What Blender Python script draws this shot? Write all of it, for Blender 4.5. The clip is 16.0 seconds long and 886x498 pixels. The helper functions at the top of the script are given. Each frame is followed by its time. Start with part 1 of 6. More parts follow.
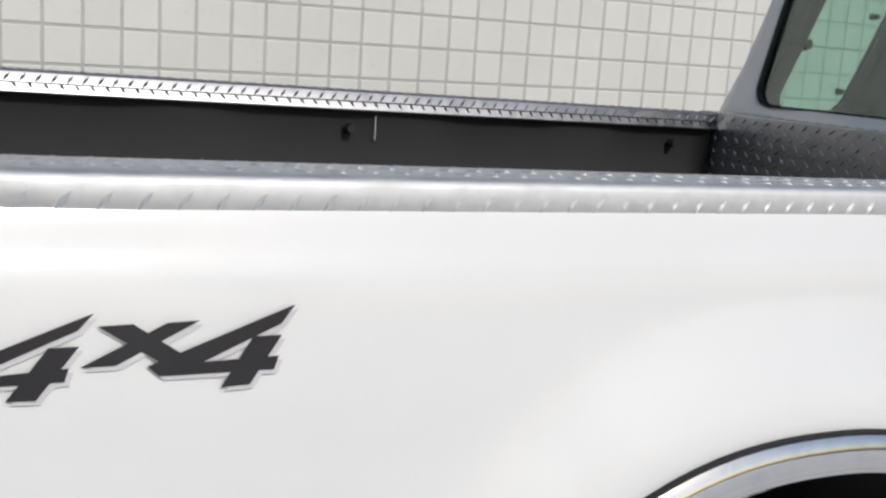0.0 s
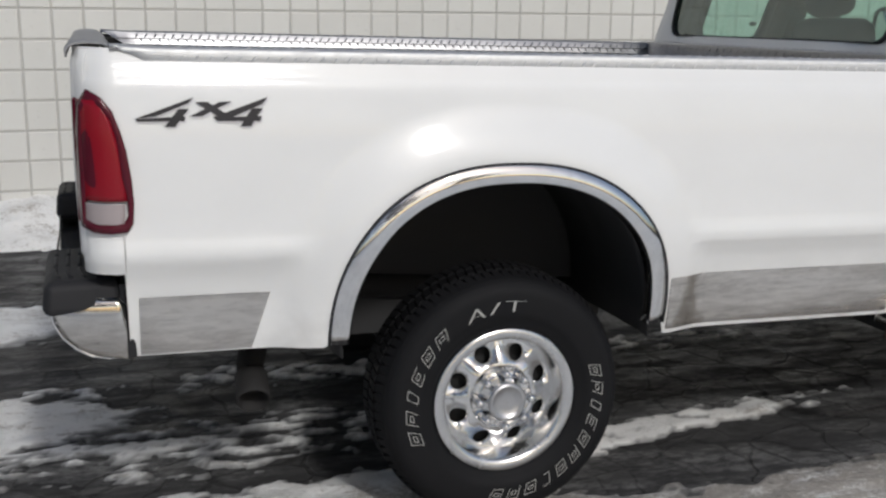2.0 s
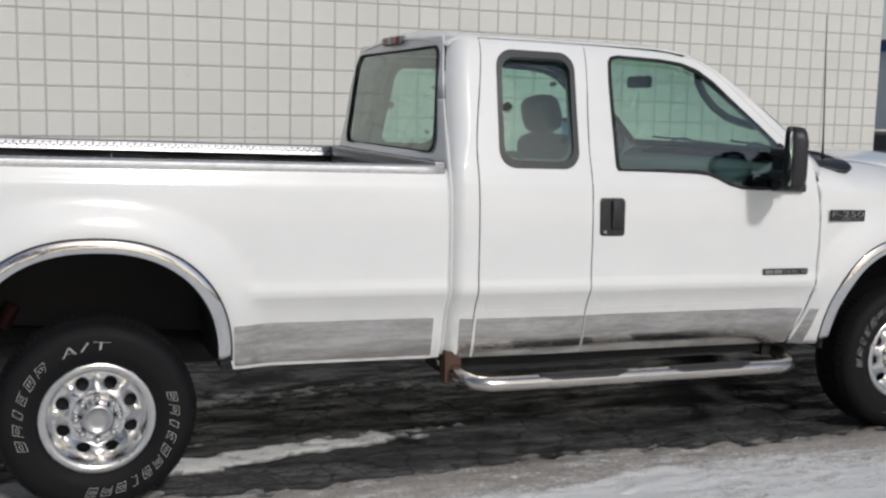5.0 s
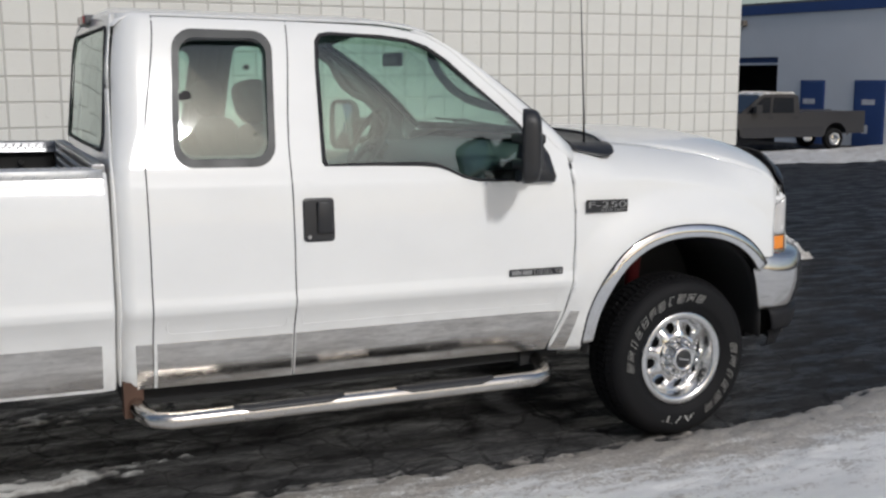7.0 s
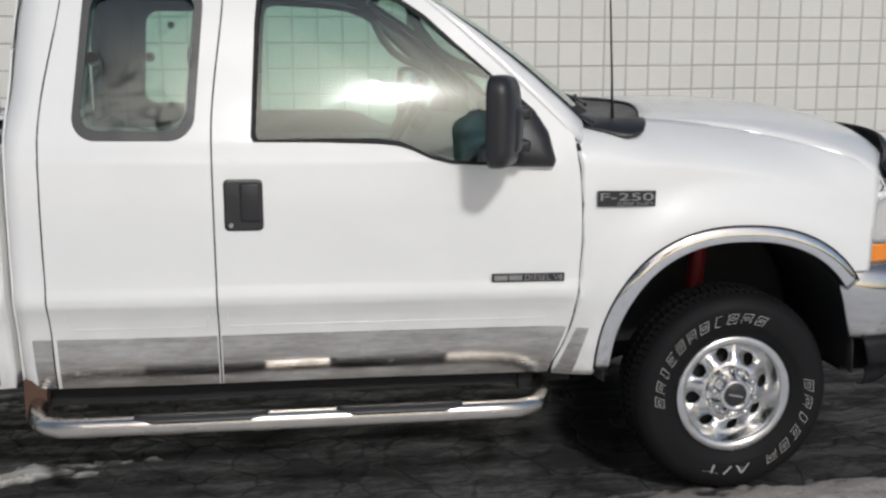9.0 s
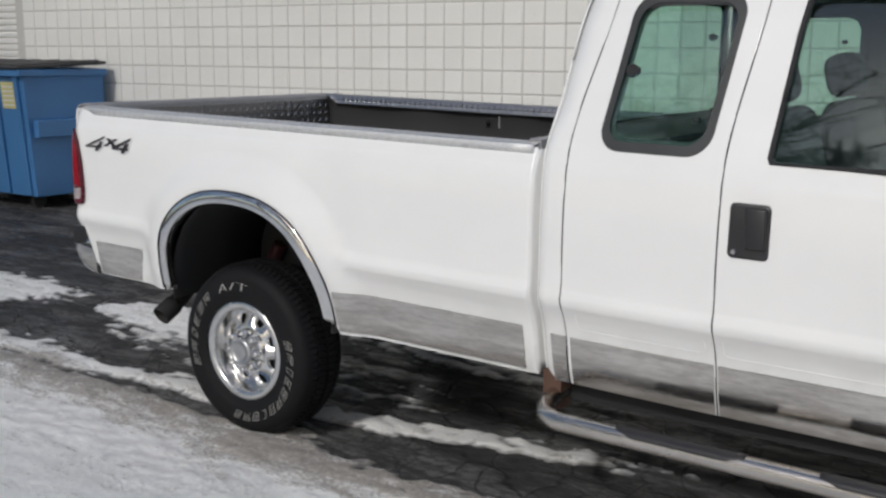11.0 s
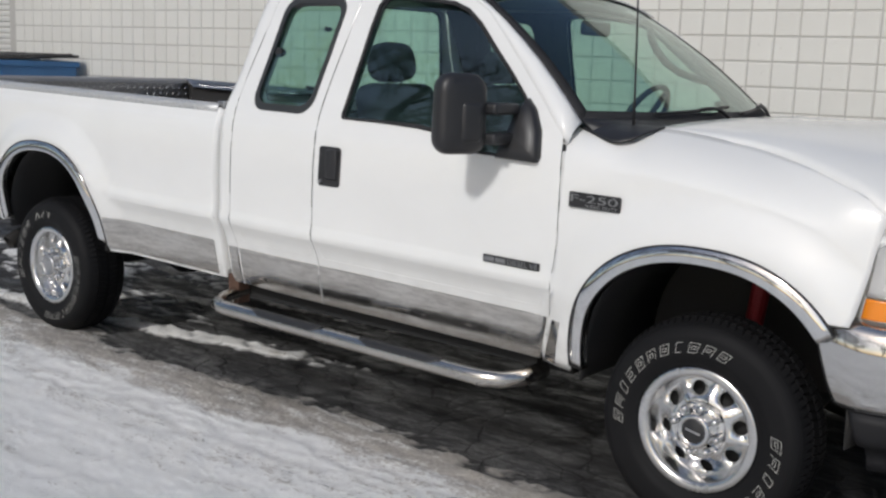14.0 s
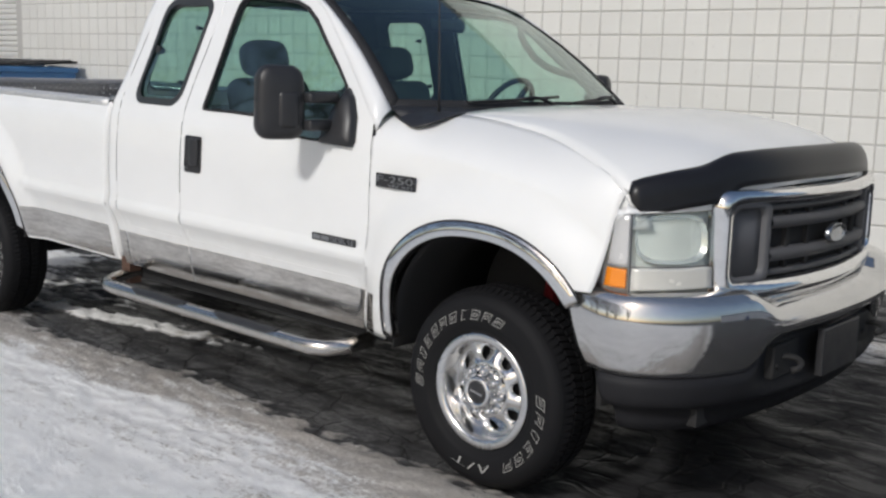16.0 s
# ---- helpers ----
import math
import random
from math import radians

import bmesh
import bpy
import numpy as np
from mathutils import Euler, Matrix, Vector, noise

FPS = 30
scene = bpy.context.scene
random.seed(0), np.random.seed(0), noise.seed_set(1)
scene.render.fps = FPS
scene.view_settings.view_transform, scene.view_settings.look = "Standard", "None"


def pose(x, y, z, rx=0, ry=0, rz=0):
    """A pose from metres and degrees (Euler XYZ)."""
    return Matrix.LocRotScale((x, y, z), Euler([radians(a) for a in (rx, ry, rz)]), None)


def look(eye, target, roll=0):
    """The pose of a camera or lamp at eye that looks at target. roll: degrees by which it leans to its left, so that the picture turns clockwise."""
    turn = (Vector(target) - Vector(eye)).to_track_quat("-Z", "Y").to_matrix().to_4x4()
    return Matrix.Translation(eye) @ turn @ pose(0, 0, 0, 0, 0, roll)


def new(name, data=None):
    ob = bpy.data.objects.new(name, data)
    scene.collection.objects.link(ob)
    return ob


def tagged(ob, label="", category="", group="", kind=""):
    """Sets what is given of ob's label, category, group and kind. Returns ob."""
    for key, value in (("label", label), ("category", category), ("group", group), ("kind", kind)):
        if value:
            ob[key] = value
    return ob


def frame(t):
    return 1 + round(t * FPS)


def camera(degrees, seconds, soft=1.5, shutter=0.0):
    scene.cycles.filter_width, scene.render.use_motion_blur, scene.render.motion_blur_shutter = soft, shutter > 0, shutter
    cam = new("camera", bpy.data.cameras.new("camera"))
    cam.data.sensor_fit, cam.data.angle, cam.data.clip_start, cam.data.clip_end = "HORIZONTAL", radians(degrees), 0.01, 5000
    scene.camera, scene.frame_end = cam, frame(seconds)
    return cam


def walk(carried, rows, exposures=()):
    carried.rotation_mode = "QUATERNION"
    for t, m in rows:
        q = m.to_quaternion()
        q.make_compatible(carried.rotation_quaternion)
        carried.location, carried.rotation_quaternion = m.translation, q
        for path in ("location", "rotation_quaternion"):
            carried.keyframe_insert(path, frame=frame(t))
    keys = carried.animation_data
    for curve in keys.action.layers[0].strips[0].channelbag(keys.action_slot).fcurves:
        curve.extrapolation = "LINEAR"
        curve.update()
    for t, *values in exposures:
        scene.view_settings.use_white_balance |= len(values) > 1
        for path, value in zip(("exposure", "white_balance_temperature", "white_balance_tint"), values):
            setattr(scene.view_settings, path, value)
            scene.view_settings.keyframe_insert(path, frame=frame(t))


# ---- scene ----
cam = camera(45.0, 16.0, soft=2.5)
PATH = [
    (0, (-1.026, -0.966, 1.555), (-0.117, 0.777, 1.182), 3.8),
    (0.5, (-1.058, -1.374, 1.515), (-0.276, 0.441, 1.209), 3.7),
    (1, (-1.163, -1.914, 1.488), (-0.416, -0.097, 1.113), 2.8),
    (1.5, (-1.189, -2.365, 1.5), (-0.506, -0.532, 1.084), 1.3),
    (2, (-1.119, -2.808, 1.512), (-0.51, -0.952, 1.085), 0.6),
    (2.5, (-1.11, -3.223, 1.538), (-0.519, -1.364, 1.101), 0.9),
    (3, (-0.984, -3.451, 1.559), (-0.443, -1.575, 1.124), 1.6),
    (3.5, (-0.738, -3.673, 1.583), (-0.275, -1.775, 1.157), 2.0),
    (4, (-0.611, -3.948, 1.597), (-0.127, -2.042, 1.232), 2.1),
    (4.5, (-0.46, -4.157, 1.624), (0.118, -2.265, 1.329), 1.9),
    (5, (-0.19, -4.277, 1.635), (0.513, -2.423, 1.372), 1.3),
    (5.2, (-0.07, -4.303, 1.64), (0.688, -2.471, 1.379), 1.1),
    (7.3, (1.215, -3.99, 1.724), (2.007, -2.182, 1.402), -0.3),
    (7.5, (1.361, -3.95, 1.733), (2.114, -2.126, 1.408), -0.7),
    (8, (1.653, -3.768, 1.715), (2.329, -1.916, 1.378), -1.5),
    (8.5, (1.969, -3.686, 1.694), (2.523, -1.798, 1.336), -1.7),
    (9, (2.352, -3.623, 1.656), (2.656, -1.679, 1.294), -0.3),
    (9.5, (2.679, -3.413, 1.678), (2.534, -1.458, 1.281), 0.4),
    (9.8, (2.776, -3.285, 1.685), (2.335, -1.374, 1.291), 0.5),
    (10, (2.835, -3.236, 1.696), (2.209, -1.377, 1.303), 0.1),
    (10.2, (2.891, -3.195, 1.707), (2.113, -1.395, 1.309), 0.0),
    (12.3, (4.352, -3.378, 1.617), (3.087, -1.856, 1.327), 0.9),
    (12.5, (4.485, -3.394, 1.597), (3.224, -1.864, 1.336), 1.1),
    (13, (4.849, -3.429, 1.613), (3.608, -1.881, 1.359), 1.5),
    (13.5, (5.178, -3.329, 1.623), (3.943, -1.788, 1.308), 1.3),
    (14, (5.511, -3.346, 1.605), (4.288, -1.799, 1.268), 2.1),
    (14.5, (5.805, -3.327, 1.585), (4.592, -1.777, 1.235), 2.2),
    (15, (5.996, -3.19, 1.574), (4.783, -1.643, 1.205), 2.1),
    (15.5, (6.215, -3.053, 1.588), (4.962, -1.536, 1.225), 1.9),
    (16, (6.454, -3.018, 1.572), (5.151, -1.535, 1.246), 1.7),
]
GAIN = ((0, -0.72), (0.5, -1.2), (1, -1.56), (1.5, -1.18), (2, -0.92), (2.5, -0.85), (4, -0.85), (5, -0.92), (7.5, -0.85), (9.5, -0.92), (10, -0.92), (12.5, -0.8), (14, -0.82), (15, -0.66), (15.5, -0.6), (16, -0.67))
walk(cam, [(t, look(eye, target, roll)) for t, eye, target, roll in PATH], GAIN)

# ---- light ----
SUN = Vector((0.11, -0.795, 0.597)).normalized()
world = bpy.data.worlds.new("sky")
scene.world = world
world.use_nodes = True
wn = world.node_tree
sky = wn.nodes.new("ShaderNodeTexSky")
sky.sky_type = "NISHITA"
sky.sun_disc = False
sky.sun_elevation = math.asin(SUN.z)
sky.sun_rotation = math.atan2(SUN.x, SUN.y)
sky.air_density, sky.dust_density, sky.ozone_density = 1.0, 2.1, 1.0
wn.links.new(sky.outputs[0], wn.nodes["Background"].inputs[0])
wn.nodes["Background"].inputs[1].default_value = 0.16
sun = new("sun", bpy.data.lights.new("sun", "SUN"))
sun.data.energy, sun.data.angle, sun.data.color = 3.0, radians(5.0), (1.0, 1.0, 0.99)
sun.matrix_world = look(SUN * 30, (0, 0, 0))


# ---- materials ----
class Mat:
    """A small builder round a Principled BSDF."""

    def __init__(self, name, color=(0.5, 0.5, 0.5), rough=0.5, metal=0.0, **extra):
        self.m = bpy.data.materials.new(name)
        self.m.use_nodes = True
        self.t = self.m.node_tree
        self.b = self.t.nodes["Principled BSDF"]
        self.set("Base Color", (*color, 1))
        self.set("Roughness", rough)
        self.set("Metallic", metal)
        for key, value in extra.items():
            self.set(key.replace("_", " "), value)
        self.xyz = None

    def set(self, key, value):
        self.b.inputs[key].default_value = value

    def node(self, kind, **values):
        n = self.t.nodes.new(kind)
        for key, value in values.items():
            n.inputs[key.replace("_", " ")].default_value = value
        return n

    def link(self, a, b):
        self.t.links.new(a, b)

    def where(self, scale=(1, 1, 1)):
        if self.xyz is None:
            self.xyz = self.node("ShaderNodeNewGeometry")
        mp = self.node("ShaderNodeMapping")
        mp.inputs["Scale"].default_value = scale
        self.link(self.xyz.outputs["Position"], mp.inputs["Vector"])
        return mp.outputs[0]

    def noise(self, scale, detail=4.0, stretch=(1, 1, 1), rough=0.55):
        n = self.node("ShaderNodeTexNoise", Scale=scale, Detail=detail, Roughness=rough)
        self.link(self.where(stretch), n.inputs["Vector"])
        return n.outputs["Fac"]

    def ramp(self, fac, stops):
        r = self.node("ShaderNodeValToRGB")
        e = r.color_ramp.elements
        while len(e) < len(stops):
            e.new(0.5)
        for el, (pos, col) in zip(e, stops):
            el.position = pos
            el.color = (*col, 1) if isinstance(col, tuple) else (col, col, col, 1)
        self.link(fac, r.inputs[0])
        return r.outputs[0]

    def mix(self, fac, a, b):
        n = self.t.nodes.new("ShaderNodeMix")
        n.data_type = "RGBA"
        for sock, v in ((n.inputs[0], fac), (n.inputs[6], a), (n.inputs[7], b)):
            if isinstance(v, (int, float)):
                sock.default_value = v
            elif isinstance(v, tuple):
                sock.default_value = (*v, 1)
            else:
                self.link(v, sock)
        return n.outputs[2]

    def math(self, op, a, b=0.5):
        n = self.t.nodes.new("ShaderNodeMath")
        n.operation = op
        for sock, v in zip(n.inputs, (a, b)):
            if isinstance(v, (int, float)):
                sock.default_value = v
            else:
                self.link(v, sock)
        return n.outputs[0]

    def color(self, sock):
        self.link(sock, self.b.inputs["Base Color"])
        return self

    def rough(self, sock):
        self.link(sock, self.b.inputs["Roughness"])
        return self

    def bump(self, height, strength=0.3, distance=0.01):
        n = self.node("ShaderNodeBump", Strength=strength, Distance=distance)
        self.link(height, n.inputs["Height"])
        self.link(n.outputs[0], self.b.inputs["Normal"])
        return self


def paint(name, color, coat=1.0):
    m = Mat(name, color, 0.5, Coat_Weight=coat, Coat_Roughness=0.10)
    dirt = m.noise(2.2, 5, (1, 1, 1.6))
    base = m.mix(m.ramp(dirt, [(0.35, 0.0), (0.75, 0.35)]), color, tuple(c * 0.86 for c in color))
    low = m.node("ShaderNodeSeparateXYZ")
    m.link(m.where(), low.inputs[0])
    splash = m.math("MULTIPLY", m.ramp(low.outputs[2], [(0.50, 1.0), (0.80, 0.0)]), m.ramp(m.noise(9, 6), [(0.4, 0.0), (0.7, 0.5)]))
    m.color(m.mix(splash, base, (0.36, 0.34, 0.31)))
    m.rough(m.ramp(m.noise(14, 4), [(0.3, 0.44), (0.8, 0.58)]))
    return m.m


def steel(name, color=(0.62, 0.61, 0.6), lo=0.08, hi=0.28, scale=7.0, stretch=(0.4, 1, 1), metal=1.0):
    m = Mat(name, color, 0.15, metal)
    n = m.noise(scale, 6, stretch)
    m.rough(m.ramp(n, [(0.35, lo), (0.75, hi)]))
    m.color(m.mix(m.ramp(m.noise(scale * 2.3, 5, stretch), [(0.45, 0.0), (0.8, 0.6)]), color, tuple(c * 0.8 for c in color)))
    return m.m


def plain(name, color, rough=0.5, metal=0.0, grain=60.0, depth=0.15, spread=0.2, **extra):
    m = Mat(name, color, rough, metal, **extra)
    n = m.noise(grain, 4)
    big = m.noise(grain / 14, 4)
    dark = tuple(c * (1 - spread) for c in color)
    lite = tuple(min(1, c * (1 + spread)) for c in color)
    m.color(m.mix(big, dark, lite))
    if depth:
        m.bump(n, depth, 0.002)
    m.rough(m.ramp(big, [(0.3, max(0.02, rough - 0.06)), (0.7, min(1, rough + 0.08))]))
    return m.m


def glass(name, tint, gloss=1.0):
    mat = bpy.data.materials.new(name)
    mat.use_nodes = True
    t = mat.node_tree
    t.nodes.clear()
    out = t.nodes.new("ShaderNodeOutputMaterial")
    mix = t.nodes.new("ShaderNodeMixShader")
    clear = t.nodes.new("ShaderNodeBsdfTransparent")
    clear.inputs[0].default_value = (*tint, 1)
    shine = t.nodes.new("ShaderNodeBsdfGlossy")
    shine.inputs["Color"].default_value = (0.86, 0.96, 0.93, 1)
    shine.inputs["Roughness"].default_value = 0.025
    face = t.nodes.new("ShaderNodeLayerWeight")
    face.inputs[0].default_value = 0.5
    power = t.nodes.new("ShaderNodeMath")
    power.operation = "POWER"
    power.inputs[1].default_value = 4.0
    scale = t.nodes.new("ShaderNodeMath")
    scale.operation = "MULTIPLY_ADD"
    scale.inputs[1].default_value, scale.inputs[2].default_value = 0.86 * gloss, 0.14 * gloss
    t.links.new(face.outputs["Facing"], power.inputs[0])
    t.links.new(power.outputs[0], scale.inputs[0])
    t.links.new(scale.outputs[0], mix.inputs[0])
    t.links.new(clear.outputs[0], mix.inputs[1])
    haze = t.nodes.new("ShaderNodeBsdfGlossy")
    haze.inputs["Roughness"].default_value = 0.14
    lobes = t.nodes.new("ShaderNodeMixShader")
    lobes.inputs[0].default_value = 0.10
    t.links.new(shine.outputs[0], lobes.inputs[1])
    t.links.new(haze.outputs[0], lobes.inputs[2])
    t.links.new(lobes.outputs[0], mix.inputs[2])
    t.links.new(mix.outputs[0], out.inputs[0])
    return mat


WHITE = paint("white_paint", (0.80, 0.80, 0.79))
CHROME = steel("chrome", (0.80, 0.80, 0.80), 0.03, 0.12, 12, (1, 1, 1))
SATIN = steel("satin_chrome", (0.70, 0.70, 0.70), 0.16, 0.34, 10, (1, 1, 1))
FILMED = steel("filmed_chrome", (0.62, 0.615, 0.61), 0.04, 0.13, 5, (1, 1, 2), metal=0.93)
st = Mat("filmed_stainless", (0.80, 0.785, 0.755), 0.1, 1.0)
low = st.node("ShaderNodeSeparateXYZ")
st.link(st.where(), low.inputs[0])
smear = st.math("ADD", st.math("MULTIPLY", st.noise(5, 8, (0.35, 1, 3.0), 0.7), 0.9), st.math("MULTIPLY", st.noise(28, 6, (0.5, 1, 2.2), 0.7), 0.5))
# more film low down, which also paints in the dark ground mirrored there
smear = st.math("SUBTRACT", smear, st.math("MULTIPLY", low.outputs[2], 0.9))
film = st.ramp(smear, [(0.0, 0.05), (0.16, 0.6), (0.30, 0.95)])
st.color(st.mix(film, (0.76, 0.735, 0.695), (0.41, 0.385, 0.355)))
st.rough(st.ramp(film, [(0.0, 0.07), (0.5, 0.14), (1.0, 0.30)]))
STAINLESS = st.m
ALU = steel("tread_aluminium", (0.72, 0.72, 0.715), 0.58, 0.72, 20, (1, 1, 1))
DARK_TREAD = steel("dark_tread", (0.40, 0.40, 0.41), 0.28, 0.42, 25, (1, 1, 1))
ALU_DULL = steel("dull_aluminium", (0.55, 0.55, 0.56), 0.3, 0.5, 25, (1, 1, 1))
RUBBER = plain("tyre_rubber", (0.0078, 0.0078, 0.0088), 0.65, grain=90, spread=0.3, Specular_IOR_Level=0.18)
BLACK = plain("black_plastic", (0.022, 0.022, 0.024), 0.42, grain=220, spread=0.15)
FRIT = plain("printed_border", (0.030, 0.032, 0.033), 0.45, grain=150, depth=0)
TRIM = plain("dark_seal", (0.03, 0.03, 0.032), 0.75, grain=150, Specular_IOR_Level=0.2)
GREYPL = plain("grey_plastic", (0.10, 0.10, 0.105), 0.5, grain=150)
LINER = plain("bed_liner", (0.030, 0.034, 0.050), 0.45, grain=30, spread=0.25)
PAD = plain("pad_rubber", (0.019, 0.019, 0.021), 0.62, grain=200, spread=0.2, Specular_IOR_Level=0.3)
# wheel-well grey raised to paint in lens haze; also used on the bed
LINER = plain("lifted_liner", (0.034, 0.033, 0.0335), 0.85, grain=25, spread=0.5)
UNDER = plain("underbody", (0.014, 0.0137, 0.014), 0.8, grain=25, spread=0.5)
RUST = plain("rusty_steel", (0.085, 0.045, 0.030), 0.85, grain=30, spread=0.5)
GLASS = glass("tinted_glass", (0.60, 0.80, 0.72))
CLEAR = glass("windscreen_glass", (0.66, 0.84, 0.76))
LENS = glass("lamp_lens", (0.985, 0.995, 0.985), 0.6)
SEAT = plain("seat_cloth", (0.13, 0.14, 0.145), 0.85, grain=200)
DASH = plain("dash_plastic", (0.15, 0.155, 0.16), 0.6, grain=120)
HEADLINER = plain("headliner", (0.35, 0.36, 0.36), 0.9, grain=100)
INK = plain("decal_black", (0.014, 0.013, 0.017), 0.35, grain=80, depth=0)
INKGREY = plain("decal_grey", (0.60, 0.585, 0.60), 0.4, grain=80, depth=0)
WHITELET = plain("raised_white", (0.40, 0.395, 0.375), 0.6, grain=60)
RED = Mat("red_lens", (0.24, 0.004, 0.013), 0.22, Specular_IOR_Level=0.4).m
DARKRED = Mat("dark_red_lens", (0.085, 0.004, 0.014), 0.22, Specular_IOR_Level=0.4).m
PALE = Mat("clear_lens_ribbed", (0.36, 0.31, 0.31), 0.2, Coat_Weight=0.5).m
AMBER = Mat("amber_lens", (0.85, 0.26, 0.02), 0.2, Coat_Weight=0.5).m
SHOCK = plain("red_shock", (0.24, 0.010, 0.018), 0.6)
# darker red copy that carries the rear arch's shade in its colour
SHADED_SHOCK = plain("shaded_shock", (0.05, 0.007, 0.010), 0.7)


# ---- mesh helpers ----
K = 0.018  # the truck's rake: it stands a little higher behind
YC = 0.965  # the truck's middle line


def under(ob, parent):
    """Makes ob a part of parent, its vertices being in world places when parent is a thing's base."""
    ob.parent = parent
    if parent is not None and parent.type == "EMPTY":
        ob.matrix_parent_inverse = Matrix.Translation(parent.location).inverted()


def obj(name, verts, faces, mat, parent=None, smooth=True, label="", rake=False):
    me = bpy.data.meshes.new(name)
    if rake:
        verts = [(v[0], v[1], v[2] - K * v[0]) for v in verts]
    me.from_pydata([tuple(float(c) for c in v) for v in verts], [], [tuple(int(i) for i in f) for f in faces])
    me.materials.append(mat)
    if smooth:
        me.polygons.foreach_set("use_smooth", [True] * len(me.polygons))
    me.update()
    ob = new(name, me)
    under(ob, parent)
    if label:
        ob["label"] = label
    return ob


def part(name, bm, mat, parent=None, label="", rake=False, smooth=False):
    bmesh.ops.recalc_face_normals(bm, faces=bm.faces)
    if rake:
        for v in bm.verts:
            v.co.z -= K * v.co.x
    me = bpy.data.meshes.new(name)
    for f in bm.faces:
        f.smooth = smooth
    bm.to_mesh(me)
    bm.free()
    me.materials.append(mat)
    ob = new(name, me)
    under(ob, parent)
    if label:
        ob["label"] = label
    return ob


def thick(ob, t, offset=0.0):
    s = ob.modifiers.new("thickness", "SOLIDIFY")
    s.thickness, s.offset = t, offset
    return ob


def edges(ob, width=0.004, seg=2, angle=40):
    b = ob.modifiers.new("bevel", "BEVEL")
    b.width, b.segments, b.limit_method, b.angle_limit = width, seg, "ANGLE", radians(angle)
    for p in ob.data.polygons:
        p.use_smooth = True
    w = ob.modifiers.new("normals", "WEIGHTED_NORMAL")
    w.keep_sharp = True
    return ob


def box(bm, lo, hi, m=None):
    c = [(lo[i] + hi[i]) / 2 for i in range(3)]
    s = [abs(hi[i] - lo[i]) for i in range(3)]
    mat = Matrix.Translation(c) @ Matrix.Diagonal((*s, 1))
    return bmesh.ops.create_cube(bm, size=1, matrix=(m @ mat) if m else mat)["verts"]


def cyl(bm, a, b, r, r2=None, seg=16, caps=True):
    a, b = Vector(a), Vector(b)
    d = b - a
    m = Matrix.Translation((a + b) / 2) @ d.to_track_quat("Z", "Y").to_matrix().to_4x4()
    return bmesh.ops.create_cone(bm, cap_ends=caps, segments=seg, radius1=r, radius2=r if r2 is None else r2, depth=d.length, matrix=m)["verts"]


def tube(path, r, seg=8, closed=False):
    """Verts and faces of a tube along points; r may be a list."""
    pts = [Vector(p) for p in path]
    n = len(pts)
    verts, faces = [], []
    up = Vector((0.0, 0.31, 0.95))
    for i, p in enumerate(pts):
        a = pts[i - 1] if (i or closed) else pts[0]
        b = pts[(i + 1) % n] if (i < n - 1 or closed) else pts[-1]
        t = (b - a).normalized()
        s = t.cross(up)
        s = s.normalized() if s.length > 1e-4 else t.orthogonal().normalized()
        w = s.cross(t)
        rr = r[i] if isinstance(r, (list, tuple)) else r
        for k in range(seg):
            th = 2 * math.pi * k / seg
            verts.append(p + rr * (math.cos(th) * s + math.sin(th) * w))
    for i in range(n if closed else n - 1):
        for k in range(seg):
            a, b = i * seg + k, i * seg + (k + 1) % seg
            c, d = ((i + 1) % n) * seg + (k + 1) % seg, ((i + 1) % n) * seg + k
            faces.append((a, b, c, d))
    if not closed:
        faces.append(tuple(range(seg))[::-1])
        faces.append(tuple(range((n - 1) * seg, n * seg)))
    return verts, faces


def grid(rows):
    """Verts and faces of a sheet from rows of points, all of one length."""
    nr, nc = len(rows), len(rows[0])
    verts = [p for row in rows for p in row]
    faces = [(i * nc + j, i * nc + j + 1, (i + 1) * nc + j + 1, (i + 1) * nc + j) for i in range(nr - 1) for j in range(nc - 1)]
    return verts, faces


def smooth_interp(x, pts):
    """A smooth curve through points (x, y), sorted."""
    xs = [p[0] for p in pts]
    y = [p[1] for p in pts]
    if x <= xs[0]:
        return y[0] + (x - xs[0]) * (y[1] - y[0]) / (xs[1] - xs[0])
    if x >= xs[-1]:
        return y[-1] + (x - xs[-1]) * (y[-1] - y[-2]) / (xs[-1] - xs[-2])
    i = max(k for k in range(len(xs) - 1) if xs[k] <= x)
    h = xs[i + 1] - xs[i]

    def slope(k):
        if k == 0 or k == len(xs) - 1:
            j = min(k, len(xs) - 2)
            return (y[j + 1] - y[j]) / (xs[j + 1] - xs[j])
        d0, d1 = (y[k] - y[k - 1]) / (xs[k] - xs[k - 1]), (y[k + 1] - y[k]) / (xs[k + 1] - xs[k])
        return 0.0 if d0 * d1 <= 0 else 2 * d0 * d1 / (d0 + d1)

    u = (x - xs[i]) / h
    m0, m1 = slope(i) * h, slope(i + 1) * h
    return (2 * u**3 - 3 * u**2 + 1) * y[i] + (u**3 - 2 * u**2 + u) * m0 + (3 * u**2 - 2 * u**3) * y[i + 1] + (u**3 - u**2) * m1


def ease(a, b, x):
    u = min(1.0, max(0.0, (x - a) / (b - a)))
    return u * u * (3 - 2 * u)


